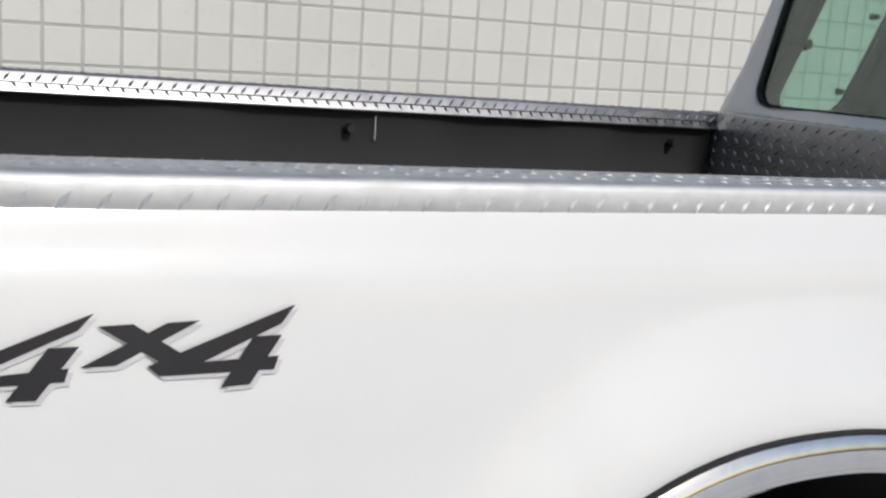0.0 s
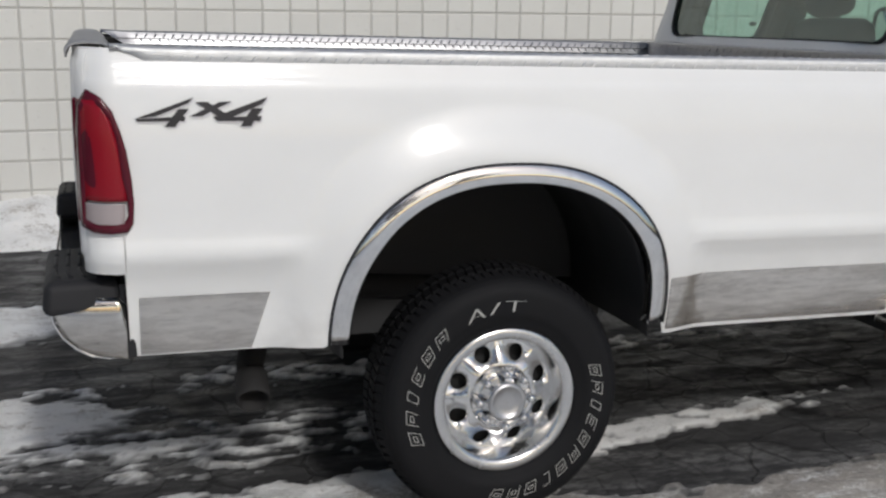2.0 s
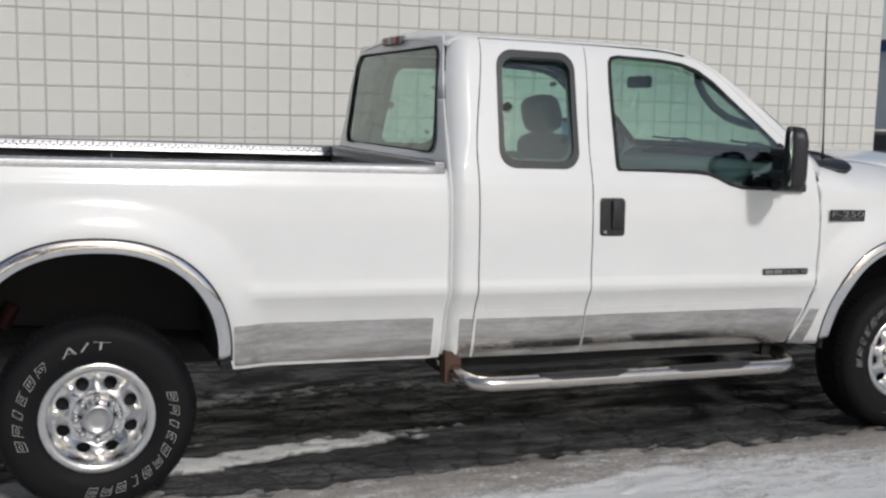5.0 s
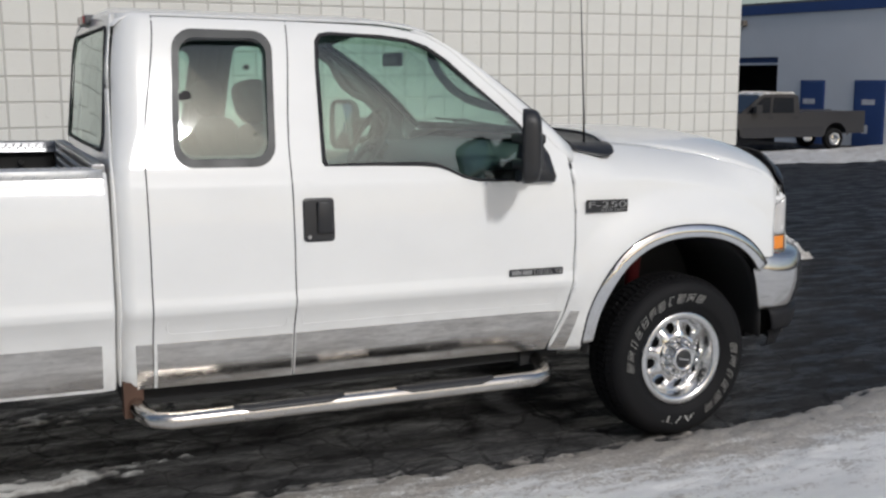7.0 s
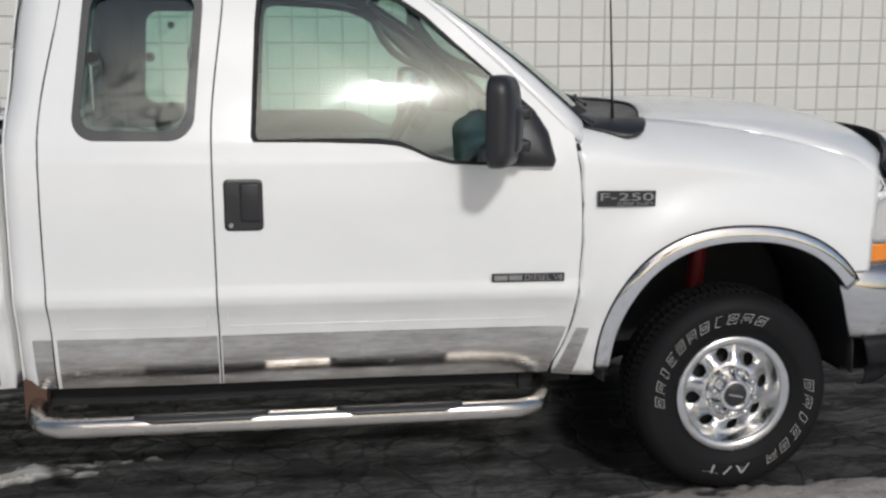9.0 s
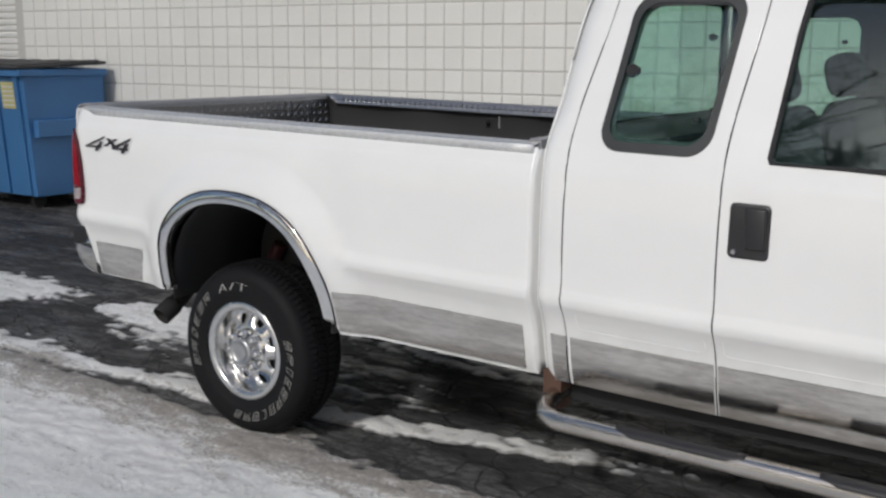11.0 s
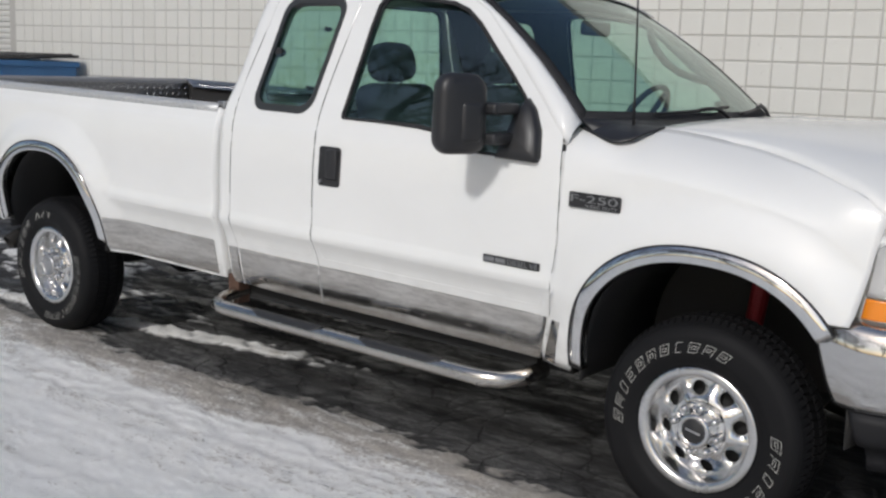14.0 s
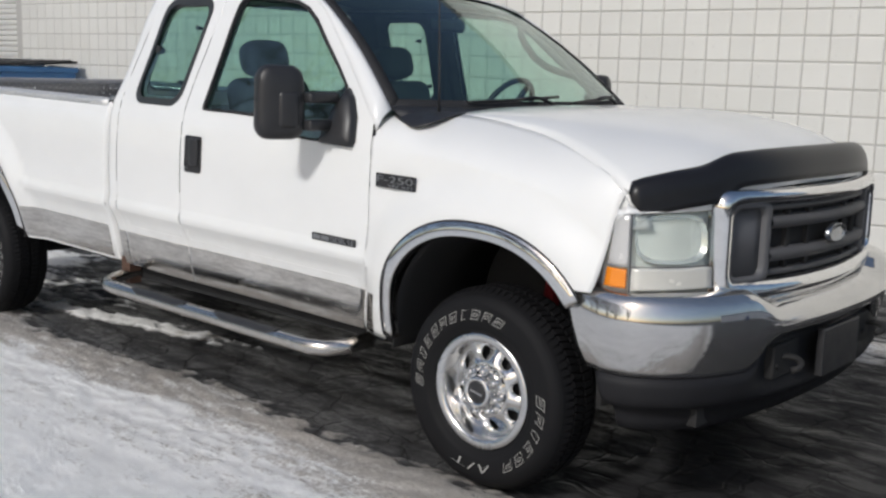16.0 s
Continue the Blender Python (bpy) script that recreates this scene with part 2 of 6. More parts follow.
def rounded(x0, z0, x1, z1, r, n=6, lean=0.0):
    """A rounded rectangle's outline, counter-clockwise from its lower right; lean shifts the top in x."""
    out = []
    for cx, cz, a0 in ((x1 - r, z0 + r, -90), (x1 - r, z1 - r, 0), (x0 + r, z1 - r, 90), (x0 + r, z0 + r, 180)):
        for k in range(n + 1):
            a = radians(a0 + 90 * k / n)
            px, pz = cx + r * math.cos(a), cz + r * math.sin(a)
            out.append((px + lean * (pz - z0) / (z1 - z0), pz))
    return out


# ---- the ground ----
def ground_z(x, y):
    return -0.50 * ease(0.0, 18.0, (x - 9) * 0.5 + (y - 6) * 0.7)


def wall_y(x):
    return 5.03 + 0.058 * x


def fbm(x, y, z=0.0, o=4):
    return noise.fractal(Vector((x, y, z)), 0.9, 2.0, o)



# ---- the pickup truck ----
truck = tagged(new("pickup_truck"), "white extended-cab pickup truck with chrome trim, parked on slush", "truck")
truck.location = (2.0, YC, 0.0)
ARCHES = ((0.0, 0.521, 0.60, 0.506), (4.012, 0.53, 0.572, 0.535))
PROF_BED = ((0.50, 0.096), (0.555, 0.0735), (0.589, 0.0610), (0.62, 0.0525), (0.66, 0.0440), (0.739, 0.030), (0.80, 0.010), (0.84, -0.010), (0.865, -0.023), (0.885, -0.0265), (0.905, -0.0235), (0.928, -0.0190), (0.96, -0.0185), (1.05, -0.019), (1.18, -0.016),
            (1.28, -0.006), (1.315, 0.0), (1.338, 0.009), (1.37, 0.020), (1.40, 0.034))
PROF_CAB = (*PROF_BED[:15], (1.28, -0.008), (1.335, -0.002), (1.36, 0.005), (1.40, 0.015), (1.45, 0.034), (1.65, 0.112), (1.93, 0.222), (1.97, 0.244), (1.99, 0.262))


PROF_SMOOTH = ((0.50, 0.096), (0.555, 0.0735), (0.589, 0.0605), (0.66, 0.042), (0.739, 0.024), (0.80, 0.008), (0.86, -0.006), (0.93, -0.0155), (1.05, -0.019), (1.18, -0.016))


def flare(x, zl):
    out = 0.0
    for xc, a, z0, b in ARCHES:
        r = ((abs(x - xc) / a) ** 2.3 + (max(0.0, zl - z0) / b) ** 2.3) ** (1 / 2.3)
        out -= 0.042 * (1 - ease(1.03, 1.34, r))
    return out


def side_y(x, zl):
    bulge = flare(x, zl)
    y = smooth_interp(zl, PROF_BED if x < 1.46 else PROF_CAB)
    if bulge < -1e-5 and zl < 1.1:
        w = min(1.0, -bulge / 0.042)
        y += (smooth_interp(zl, PROF_SMOOTH) - y) * ease(0, 0.6, w)
    y += bulge
    if 1.44 < x < 1.46:
        y += 0.011 * (1 - math.sqrt(max(0.0, 1 - ((x - 1.44) / 0.0125) ** 2)))
    if x < -1.07:
        u = min(1.0, (-1.07 - x) / 0.09)
        y += 0.085 * (1 - math.sqrt(max(0.0, 1 - u * u)))
    if 1.46 < x < 1.66:
        r = corner_r(zl)
        u = min(0.985, max(0.0, (cab_back(zl) + r - x) / r))
        y += r * (1 - math.sqrt(1 - u * u))
    if x > 1.46:
        y -= 0.015 * math.exp(-(((x - 1.9) / 0.5) ** 2))
    if x > 4.25:
        y += 0.22 * (x - 4.25) ** 2
    return y


def skin(x, zl, far=False, off=0.0):
    y = side_y(x, zl) - off
    return (x, 2 * YC - y if far else y, zl)


def arch_z(x, arch, k=1.0):
    xc, a, z0, b = arch
    u = min(1.0, abs(x - xc) / (a * k))
    return z0 + b * k * (1 - u**2.3) ** (1 / 2.3)


def true_normal(x, zl, far):
    d = 0.002
    gx_ = (side_y(x + d, zl) - side_y(x - d, zl)) / (2 * d)
    gz = (side_y(x, zl + d) - side_y(x, zl - d)) / (2 * d)
    gx_ += gz * K
    n = Vector((gx_, -1.0, gz)).normalized()
    return Vector((n.x, -n.y, n.z)) if far else n


def pressed(name, verts, faces, far, t=0.006, mat=None, label=""):
    """A sheet-metal panel on the truck's side: outer and inner skin with a rim, shaded by the true curve of the body."""
    n = len(verts)
    norms = [true_normal(v[0], v[2], far) for v in verts]
    out = [Vector((v[0], v[1], v[2] - K * v[0])) for v in verts]
    inn = [p - q * t for p, q in zip(out, norms)]
    count = {}
    for f in faces:
        for a, b in zip(f, f[1:] + f[:1]):
            count[(min(a, b), max(a, b))] = count.get((min(a, b), max(a, b)), 0) + 1
    av, af, an = list(out) + list(inn), list(faces) + [tuple(i + n for i in reversed(f)) for f in faces], list(norms) + [-q for q in norms]
    for (a, b), c in count.items():
        if c == 1:
            k = len(av)
            av += [out[a], out[b], inn[b], inn[a]]
            side = (out[b] - out[a]).cross(norms[a])
            side = side.normalized() if side.length > 1e-9 else norms[a]
            an += [norms[a], norms[b], side, side]
            af.append((k, k + 1, k + 2, k + 3))
    ob = obj(name, av, af, mat or WHITE, truck, label=label)
    for i, p in enumerate(ob.data.polygons):
        if p.normal.dot(an[p.vertices[0]]) < 0:
            p.flip()
    ob.data.normals_split_custom_set_from_vertices([tuple(q) for q in an])
    return ob


def columns(cols, far, n=30):
    """A sheet from columns of (x, z below, z above)."""
    return grid([[skin(x, zb + (zt - zb) * k / n, far) for k in range(n + 1)] for x, zb, zt in cols])


def arch_cols(arch, top, n=44, until=1.0):
    xc, a = arch[:2]
    out = []
    for k in range(n + 1):
        x = xc - a * math.cos(math.pi * k / n * until)
        out.append((x, arch_z(x, arch), top(x)))
    return out


def span(a, b, n):
    return [a + (b - a) * k / n for k in range(n + 1)]


def door_seam(zl):
    return smooth_interp(zl, ((0.55, 3.305), (0.585, 3.325), (0.75, 3.385), (0.9, 3.404), (1.1, 3.416), (1.30, 3.410), (1.45, 3.385)))


def bed_side(far):
    top = lambda x: 1.40 + 0.006 * ease(-0.9, -1.15, x)  # noqa: E731
    cols = [(x, 0.83 if x < -1.06 else 0.595, top(x)) for x in (-1.16, -1.155, -1.145, -1.13, -1.11, -1.085, -1.065)]
    cols[-1] = (-1.062, 0.83, top(-1.06))
    cols += [(x, 0.588, top(x)) for x in (-1.056, *span(-1.04, -0.54, 12))]
    cols += arch_cols(ARCHES[0], top)
    cols += [(x, 0.558, top(x)) for x in span(0.535, 1.41, 20)] + [(x, 0.560, 1.397) for x in (1.424, 1.436, 1.441, 1.445, 1.449, 1.4515, 1.452)]
    return pressed("bed_side", *columns(cols, far, 60), far)


def cab_panel(name, left, right, z0, z1, far, n=14, rows=52):
    pts = []
    for k in range(rows + 1):
        zl = z0 + (z1 - z0) * k / rows
        pts.append([skin(x, zl, far) for x in span(left(zl), right(zl), n)])
    return pressed(name, *grid(pts), far)


def cross(c, ang, poly):
    """The point at which the ray from c at an angle leaves a polygon."""
    d = Vector((math.cos(ang), math.sin(ang)))
    best = None
    for i in range(len(poly)):
        p, q = Vector(poly[i]), Vector(poly[(i + 1) % len(poly)])
        e = q - p
        den = d.x * e.y - d.y * e.x
        if abs(den) < 1e-9:
            continue
        w = p - Vector(c)
        t = (w.x * e.y - w.y * e.x) / den
        u = (w.x * d.y - w.y * d.x) / den
        if t > 0 and -1e-6 <= u <= 1 + 1e-6 and (best is None or t > best):
            best = t
    return Vector(c) + d * best


def ring_pts(c, outer, inner, extra=48):
    angs = {round(math.atan2(p[1] - c[1], p[0] - c[0]), 5) for p in (*outer, *inner)}
    angs |= {round(-math.pi + 2 * math.pi * k / extra, 5) for k in range(extra)}
    angs = sorted(angs)
    return [(cross(c, a, outer), cross(c, a, inner)) for a in angs]


def framed(name, c, outer, inner, far, mat=None, parent=None, steps=5, off=0.0, t=0.006):
    pairs = ring_pts(c, outer, inner)
    rows = []
    for k in range(steps + 1):
        row = [skin(*(o + (i - o) * k / steps), far, off) for o, i in pairs]
        rows.append(row + row[:1])
    if mat is None:
        return pressed(name, *grid(rows), far)
    return thick(obj(name, *grid(rows), mat, parent or truck, rake=True), t)


def pane(name, c, outline, far, mat, parent, off=0.0, steps=6):
    rows = []
    for k in range(steps + 1):
        row = [(flat_glass if mat is GLASS else skin)(*(Vector(c) + (Vector(p) - Vector(c)) * k / steps), far, off) for p in outline]
        rows.append(row + row[:1])
    return obj(name, *grid(rows), mat, parent, rake=True)


def flat_glass(x, zl, far=False, off=0.0):
    """A place on a side window's glass, which is flatter than the sheet metal round it."""
    y = 0.0491 + 0.325 * (zl - 1.53) + 0.36 * (zl - 1.53) ** 2 - off
    return (x, 2 * YC - y if far else y, zl)


def shrink(c, poly, by):
    return [tuple(Vector(p) + (Vector(c) - Vector(p)).normalized() * by) for p in poly]


QUARTER = rounded(1.694, 1.412, 2.081, 1.929, 0.078, 8, 0.048)
QC = (1.90, 1.67)
WIN2 = ((2.285, 1.408), (2.276, 1.425), (2.300, 1.80), (2.312, 1.90), (2.33, 1.925), (2.37, 1.934), (2.60, 1.928), (2.72, 1.915), (2.80, 1.888), (2.88, 1.835),
        (2.99, 1.735), (3.10, 1.64), (3.18, 1.565), (3.235, 1.49), (3.25, 1.35), (3.24, 1.332), (3.05, 1.330), (2.95, 1.335), (2.88, 1.352), (2.82, 1.380), (2.77, 1.397), (2.70, 1.404), (2.5, 1.408))
W2C = (2.72, 1.60)
seam1 = lambda zl: 1.590 + 0.080 * ease(1.40, 2.0, zl)  # noqa: E731
seam2 = lambda zl: 2.142 + 0.055 * ease(1.40, 2.0, zl)  # noqa: E731
cab_back = lambda zl: smooth_interp(zl, ((0.5, 1.478), (1.40, 1.478), (1.55, 1.492), (1.8, 1.513), (1.99, 1.548)))  # noqa: E731
corner_r = lambda zl: 0.055 + 0.035 * ease(1.36, 1.60, zl)  # noqa: E731
GAP = 0.0028


def doors(far):
    pts = []
    for k in range(71):
        zl = 0.558 + 1.427 * k / 70
        a, b = cab_back(zl), seam1(zl) - GAP
        r = corner_r(zl)
        pts.append([skin(x, zl, far) for x in (a + 0.0008, *[a + r * q for q in (0.05, 0.12, 0.23, 0.38, 0.56, 0.78)], min(a + r * 1.02, b - 0.004), b)])
    pressed("cab_corner", *grid(pts), far)
    # the rear access door
    cab_panel("rear_door", lambda z: seam1(z) + GAP, lambda z: seam2(z) - GAP, 0.556, 1.36, far, 16)
    outer = [(seam2(z) - GAP, z) for z in span(1.36, 1.975, 10)] + [(seam1(z) + GAP, z) for z in span(1.975, 1.36, 10)]
    framed("rear_door_frame", QC, outer, QUARTER, far)
    seal = framed("window_seal", QC, [tuple(Vector(p) + (Vector(p) - Vector(QC)).normalized() * 0.004) for p in QUARTER], shrink(QC, QUARTER, 0.032), far, FRIT, off=0.001, steps=2, t=0.002)
    seal["label"] = "black printed border of the window"
    for p in seal.data.polygons:
        p.use_smooth = False
    pane("quarter_glass", QC, shrink(QC, QUARTER, 0.01), far, GLASS, truck, off=-0.006)
    # the front door
    cab_panel("front_door", lambda z: seam2(z) + GAP, lambda z: door_seam(z) - GAP, 0.556, 1.28, far, 30)
    outer = [(seam2(1.28) + GAP, 1.28), (2.7, 1.28), (door_seam(1.28) - GAP, 1.28), (3.392, 1.43), (3.27, 1.548), (3.13, 1.68), (3.0, 1.798), (2.90, 1.882), (2.80, 1.934), (2.66, 1.962), (2.47, 1.972)] + [(seam2(z) + GAP, z) for z in span(1.975, 1.34, 10)]
    framed("front_door_frame", W2C, outer, WIN2, far, steps=6)
    framed("window_seal", W2C, [tuple(Vector(p) + (Vector(p) - Vector(W2C)).normalized() * 0.004) for p in WIN2], shrink(W2C, WIN2, 0.013), far, TRIM, off=0.003, steps=2)
    pane("door_glass", W2C, shrink(W2C, WIN2, 0.01), far, GLASS, truck, off=-0.008)


def seam_filler(far):
    rows = [[skin(x, zl, far, -0.012) for x in span(3.34, 3.425, 4)] for zl in span(1.10, 1.405, 10)]
    pressed("hinge_post", *grid(rows), far)
    # dark strips behind the door gaps paint in their shade
    for seam, z0, z1 in ((seam1, 0.57, 1.96), (seam2, 0.57, 1.96), (door_seam, 0.60, 1.40)):
        rows = [[skin(seam(zl) + d, zl, far, -0.0035) for d in (-0.015, 0, 0.015)] for zl in span(z0, z1, 30)]
        pressed("seam_shade", *grid(rows), far, 0.002, TRIM)


def fender_top(x):
    return smooth_interp(x, ((3.30, 1.470), (3.45, 1.476), (3.7, 1.474), (4.0, 1.447), (4.2, 1.415), (4.33, 1.385), (4.45, 1.345), (4.53, 1.310), (4.60, 1.265), (4.70, 1.20)))


def fender(far):
    top = lambda x: fender_top(x) - 0.15  # noqa: E731
    cols = []
    for x in span(3.33, 3.475, 6):
        cols.append((x, 0.552, top(x)))
    cols += arch_cols(ARCHES[1], top, 44, 0.80)
    last = cols[-1][0]
    cols += [(x, 0.935, top(x)) for x in span(max(last + 0.005, 4.44), 4.62, 8)]
    rows = []
    for x, zb, zt in cols:
        col = []
        for k in range(31):
            zl = zb + (zt - zb) * k / 30
            xx = max(x, door_seam(zl) + GAP) if x < 3.46 else x
            zw = zl - K * x
            front = smooth_interp(zw, ((0.80, 4.485), (0.89, 4.515), (1.0, 4.534), (1.10, 4.557), (1.2, 4.585)))
            xx += (front - 4.62) * ease(4.30, 4.62, x)
            col.append(skin(xx, zl, far))
        p0 = Vector(col[-1])
        ih = YC - 0.760 - 0.164 * ease(4.005, 4.60, p0.x)
        inner = ih if not far else 2 * YC - ih
        p2 = Vector((p0.x, inner, fender_top(p0.x) + 0.001))
        v = ease(3.5, 3.7, x) * (1 - ease(4.3, 4.5, x))
        p1 = Vector((p0.x, p0.y + (0.022 + 0.02 * v) * (-1 if far else 1), fender_top(p0.x) - 0.030 - 0.036 * v))
        for k in range(1, 11):
            u = k / 10
            q = p0 * (1 - u) ** 2 + p1 * 2 * u * (1 - u) + p2 * u * u
            nose = u * ease(4.48, 4.56, p0.x)
            q += Vector((0.05 * nose, 0, -0.035 * nose))
            q.x -= 0.035 * u * (1 - ease(3.40, 3.52, p0.x))
            col.append(tuple(q))
        rows.append(col)
    return thick(obj("front_fender", *grid(rows), WHITE, truck, rake=True), 0.006)


def arch_trim(arch, far, until=1.0, n=48):
    """A polished lip round a wheel opening, with a thin dark gasket."""
    xc, a, z0, b = arch
    rows, gasket = [], []
    for k in range(n + 1):
        th = math.pi * k / n * until
        c, s = math.cos(th), math.sin(th)
        e = (abs(c) ** 2.3 + abs(s) ** 2.3) ** (-1 / 2.3)
        row = []
        for q, off in ((1.004, 0.002), (0.998, 0.006), (0.96, 0.010), (0.912, 0.0135), (0.903, 0.011), (0.898, -0.03)):
            x, zl = xc - a * c * e * q, z0 + b * s * e * q
            p = Vector(skin(xc - a * c * e, max(z0, z0 + b * s * e), far, off))
            row.append((x, p.y, zl if q < 1.01 else zl))
        rows.append(row)
        g = skin(xc - a * c * e * 1.008, z0 + b * s * e * 1.008, far, 0.004)
        gasket.append((g[0], g[1], g[2]))
    t = obj("arch_trim", *grid(rows), CHROME, truck, label="polished stainless wheel arch lip", rake=True)
    thick(t, 0.003)
    obj("gasket", *tube(gasket, 0.004, 6), TRIM, t, rake=True)


def rocker(x0, x1, far, slant0=0.0, slant1=0.0, zb=0.5575, zt=0.739, n=12):
    rows = []
    for k in range(9):
        u = k / 8
        zl = zb + (zt - zb) * u
        rows.append([skin(x, zl, far, 0.004) for x in span(x0 + slant0 * u, x1 + slant1 * u, n)])
    return pressed("rocker_panel", *grid(rows), far, 0.003, STAINLESS, "polished stainless rocker panel with road film")


for far in (False, True):
    bed_side(far)
    doors(far)
    fender(far)
    seam_filler(far)
    arch_trim(ARCHES[0], far)
    arch_trim(ARCHES[1], far, 0.80)
    rocker(-1.03, -0.735, far, 0.0, 0.05, 0.594, 0.757)
    rocker(0.54, 1.405, far, -0.01, 0.0, zb=0.574, zt=0.746, n=20)
    rocker(1.530, 1.588, far, -0.004)
    rocker(1.606, 2.135, far)
    rocker(2.150, 3.315, far, 0.0, 0.055, n=24)
    rocker(3.335, 3.40, far, 0.068, 0.045, n=3)


def roof():
    rows = []
    for x in [1.525, 1.535, 1.555, 1.60, *span(1.70, 2.60, 10), 2.68, 2.75, 2.80, 2.83, 2.848, 2.862]:
        row = []
        for k in range(25):
            v = -1 + 2 * k / 24
            s = math.copysign(abs(v) ** 0.8, v)
            y = YC + s * 0.71
            z = 1.982 + 0.052 * (1 - abs(s) ** 2.6)
            z -= 0.05 * max(0.0, (1.615 - x) / 0.09) ** 2
            z -= 0.030 * ease(2.55, 2.9, x) * (0.5 + 0.5 * abs(s)) + 0.22 * max(0.0, x - 2.72) ** 2 + 3.5 * max(0.0, x - 2.80) ** 2
            row.append((x + 0.03 * (1 - s * s) * (1 if x > 2.5 else -0.6), y, z))
        rows.append(row)
    thick(obj("roof", *grid(rows), WHITE, truck, rake=True), 0.006)
    # the cab's white rail behind the upper door gaps
    for far in (False, True):
        rows = []
        for x in span(1.60, 2.80, 16):
            zd = smooth_interp(x, ((1.5, 1.970), (2.47, 1.970), (2.66, 1.960), (2.80, 1.932), (2.9, 1.885)))
            zr = 1.982 - 0.030 * ease(2.55, 2.9, x) - 0.22 * max(0.0, x - 2.72) ** 2 - 0.009
            y = YC + (0.703 if far else -0.703)
            rows.append([skin(x, zd - 0.016, far, -0.007), skin(x, zd - 0.004, far, -0.006), (x, y, zr)])
        thick(obj("cab_rail", *grid(rows), WHITE, truck, rake=True), 0.002)


roof()


# ---- wheels ----
def lathe(profile, seg=64, closed=False):
    """Turns (radius, y) points round the y axis."""
    rows = [[(r * math.cos(2 * math.pi * k / seg), y, r * math.sin(2 * math.pi * k / seg)) for r, y in profile] for k in range(seg)]
    nc = len(profile)
    verts = [p for row in rows for p in row]
    faces = [(i * nc + j, i * nc + j + 1, ((i + 1) % seg) * nc + j + 1, ((i + 1) % seg) * nc + j) for i in range(seg) for j in range(nc - 1)]
    return verts, faces


def polar(r, a, y=0.0):
    """A place on the wheel's face: a is degrees clockwise from the top, as seen from outside."""
    return (r * math.sin(radians(a)), y, r * math.cos(radians(a)))


def disc_with_holes(r0, r1, y0, y1, n=8, rc=0.138, hole=0.027):
    """The wheel's dished disc with round holes."""
    verts, faces = [], []
    depth = lambda r: y0 + (y1 - y0) * ease(r0, r1, r)  # noqa: E731
    for s in range(n):
        mid = 360 / n * (s + 0.5)
        half = 180 / n
        ring_o, ring_i, ring_d = [], [], []
        for k in range(24):
            t = 2 * math.pi * k / 24
            u, v = math.cos(t), math.sin(t)
            q = max(abs(u), abs(v))
            r = rc + (r1 - rc if v > 0 else rc - r0) * v / q
            ring_o.append((r, mid + half * u / q))
            ring_i.append((rc + hole * v, mid + math.degrees(hole * u / rc)))
        base = len(verts)
        for ring, extra in ((ring_o, 0.0), (ring_i, -0.004), (ring_i, 0.018)):
            for r, a in ring:
                k = 0.9 if extra == 0.018 else 1.0
                verts.append(polar(r if k == 1 else rc + (r - rc) * k, a if k == 1 else mid + (a - mid) * k, depth(r) + extra))
        for j in range(2):
            for k in range(24):
                a, b = base + 24 * j + k, base + 24 * j + (k + 1) % 24
                faces.append((a, b, b + 24, a + 24))
    return verts, faces


def letter_ring(a0, a1, count, r0, r1):
    """Raised outlined blocks, some narrow, open or barred, where the sidewall carries lettering: one mesh's data each."""
    out = []
    step = (a1 - a0) / count
    t = 0.0021

    def quad(r_a, r_b, c_a, c_b, lean):
        verts, faces = out[-1]
        b = len(verts)
        for r, a in ((r_a, c_a), (r_b, c_a), (r_b, c_b), (r_a, c_b)):
            verts.append(polar(r, a + lean * ((r - r0) / (r1 - r0) - 0.5), -0.0225))
        faces.append((b, b + 1, b + 2, b + 3))

    for i in range(count):
        c = a0 + step * (i + 0.5)
        w = step * (0.20 if i % 5 == 2 else 0.32)
        verts, faces = [], []
        out.append((verts, faces))
        e = math.degrees(t / r0)
        lean = step * 0.26
        quad(r0, r1, c - w, c - w + e, lean)
        if i % 4 != 3:
            quad(r0, r1, c + w - e, c + w, lean)
        quad(r1 - t, r1, c - w, c + w, lean)
        if i % 4 != 1:
            quad(r0, r0 + t, c - w, c + w, lean)
        if i % 5 != 2:
            rm = (r0 + r1) / 2
            for r in (rm - 0.0052, rm + 0.0052):
                quad(r - t / 2, r + t / 2, c - w * 0.45, c + w * 0.45, lean)
            for x in (-0.45, 0.45):
                quad(rm - 0.0052, rm + 0.0052, c + w * x - e / 2, c + w * x + e / 2, lean)
    return out


def strokes(lines, w, a0, span_deg, r0, r1):
    """Letter strokes bent round the sidewall; u runs along the arc, v outwards."""
    verts, faces = [], []
    for (u0, v0), (u1, v1) in lines:
        p, q = Vector((u0, v0)), Vector((u1, v1))
        d = (q - p).normalized()
        nrm = Vector((-d.y, d.x)) * w
        b = len(verts)
        for c in (p + nrm, q + nrm, q - nrm, p - nrm):
            verts.append(polar(r0 + (r1 - r0) * c.y, a0 + span_deg * c.x, -0.0226))
        faces.append((b, b + 1, b + 2, b + 3))
    return verts, faces


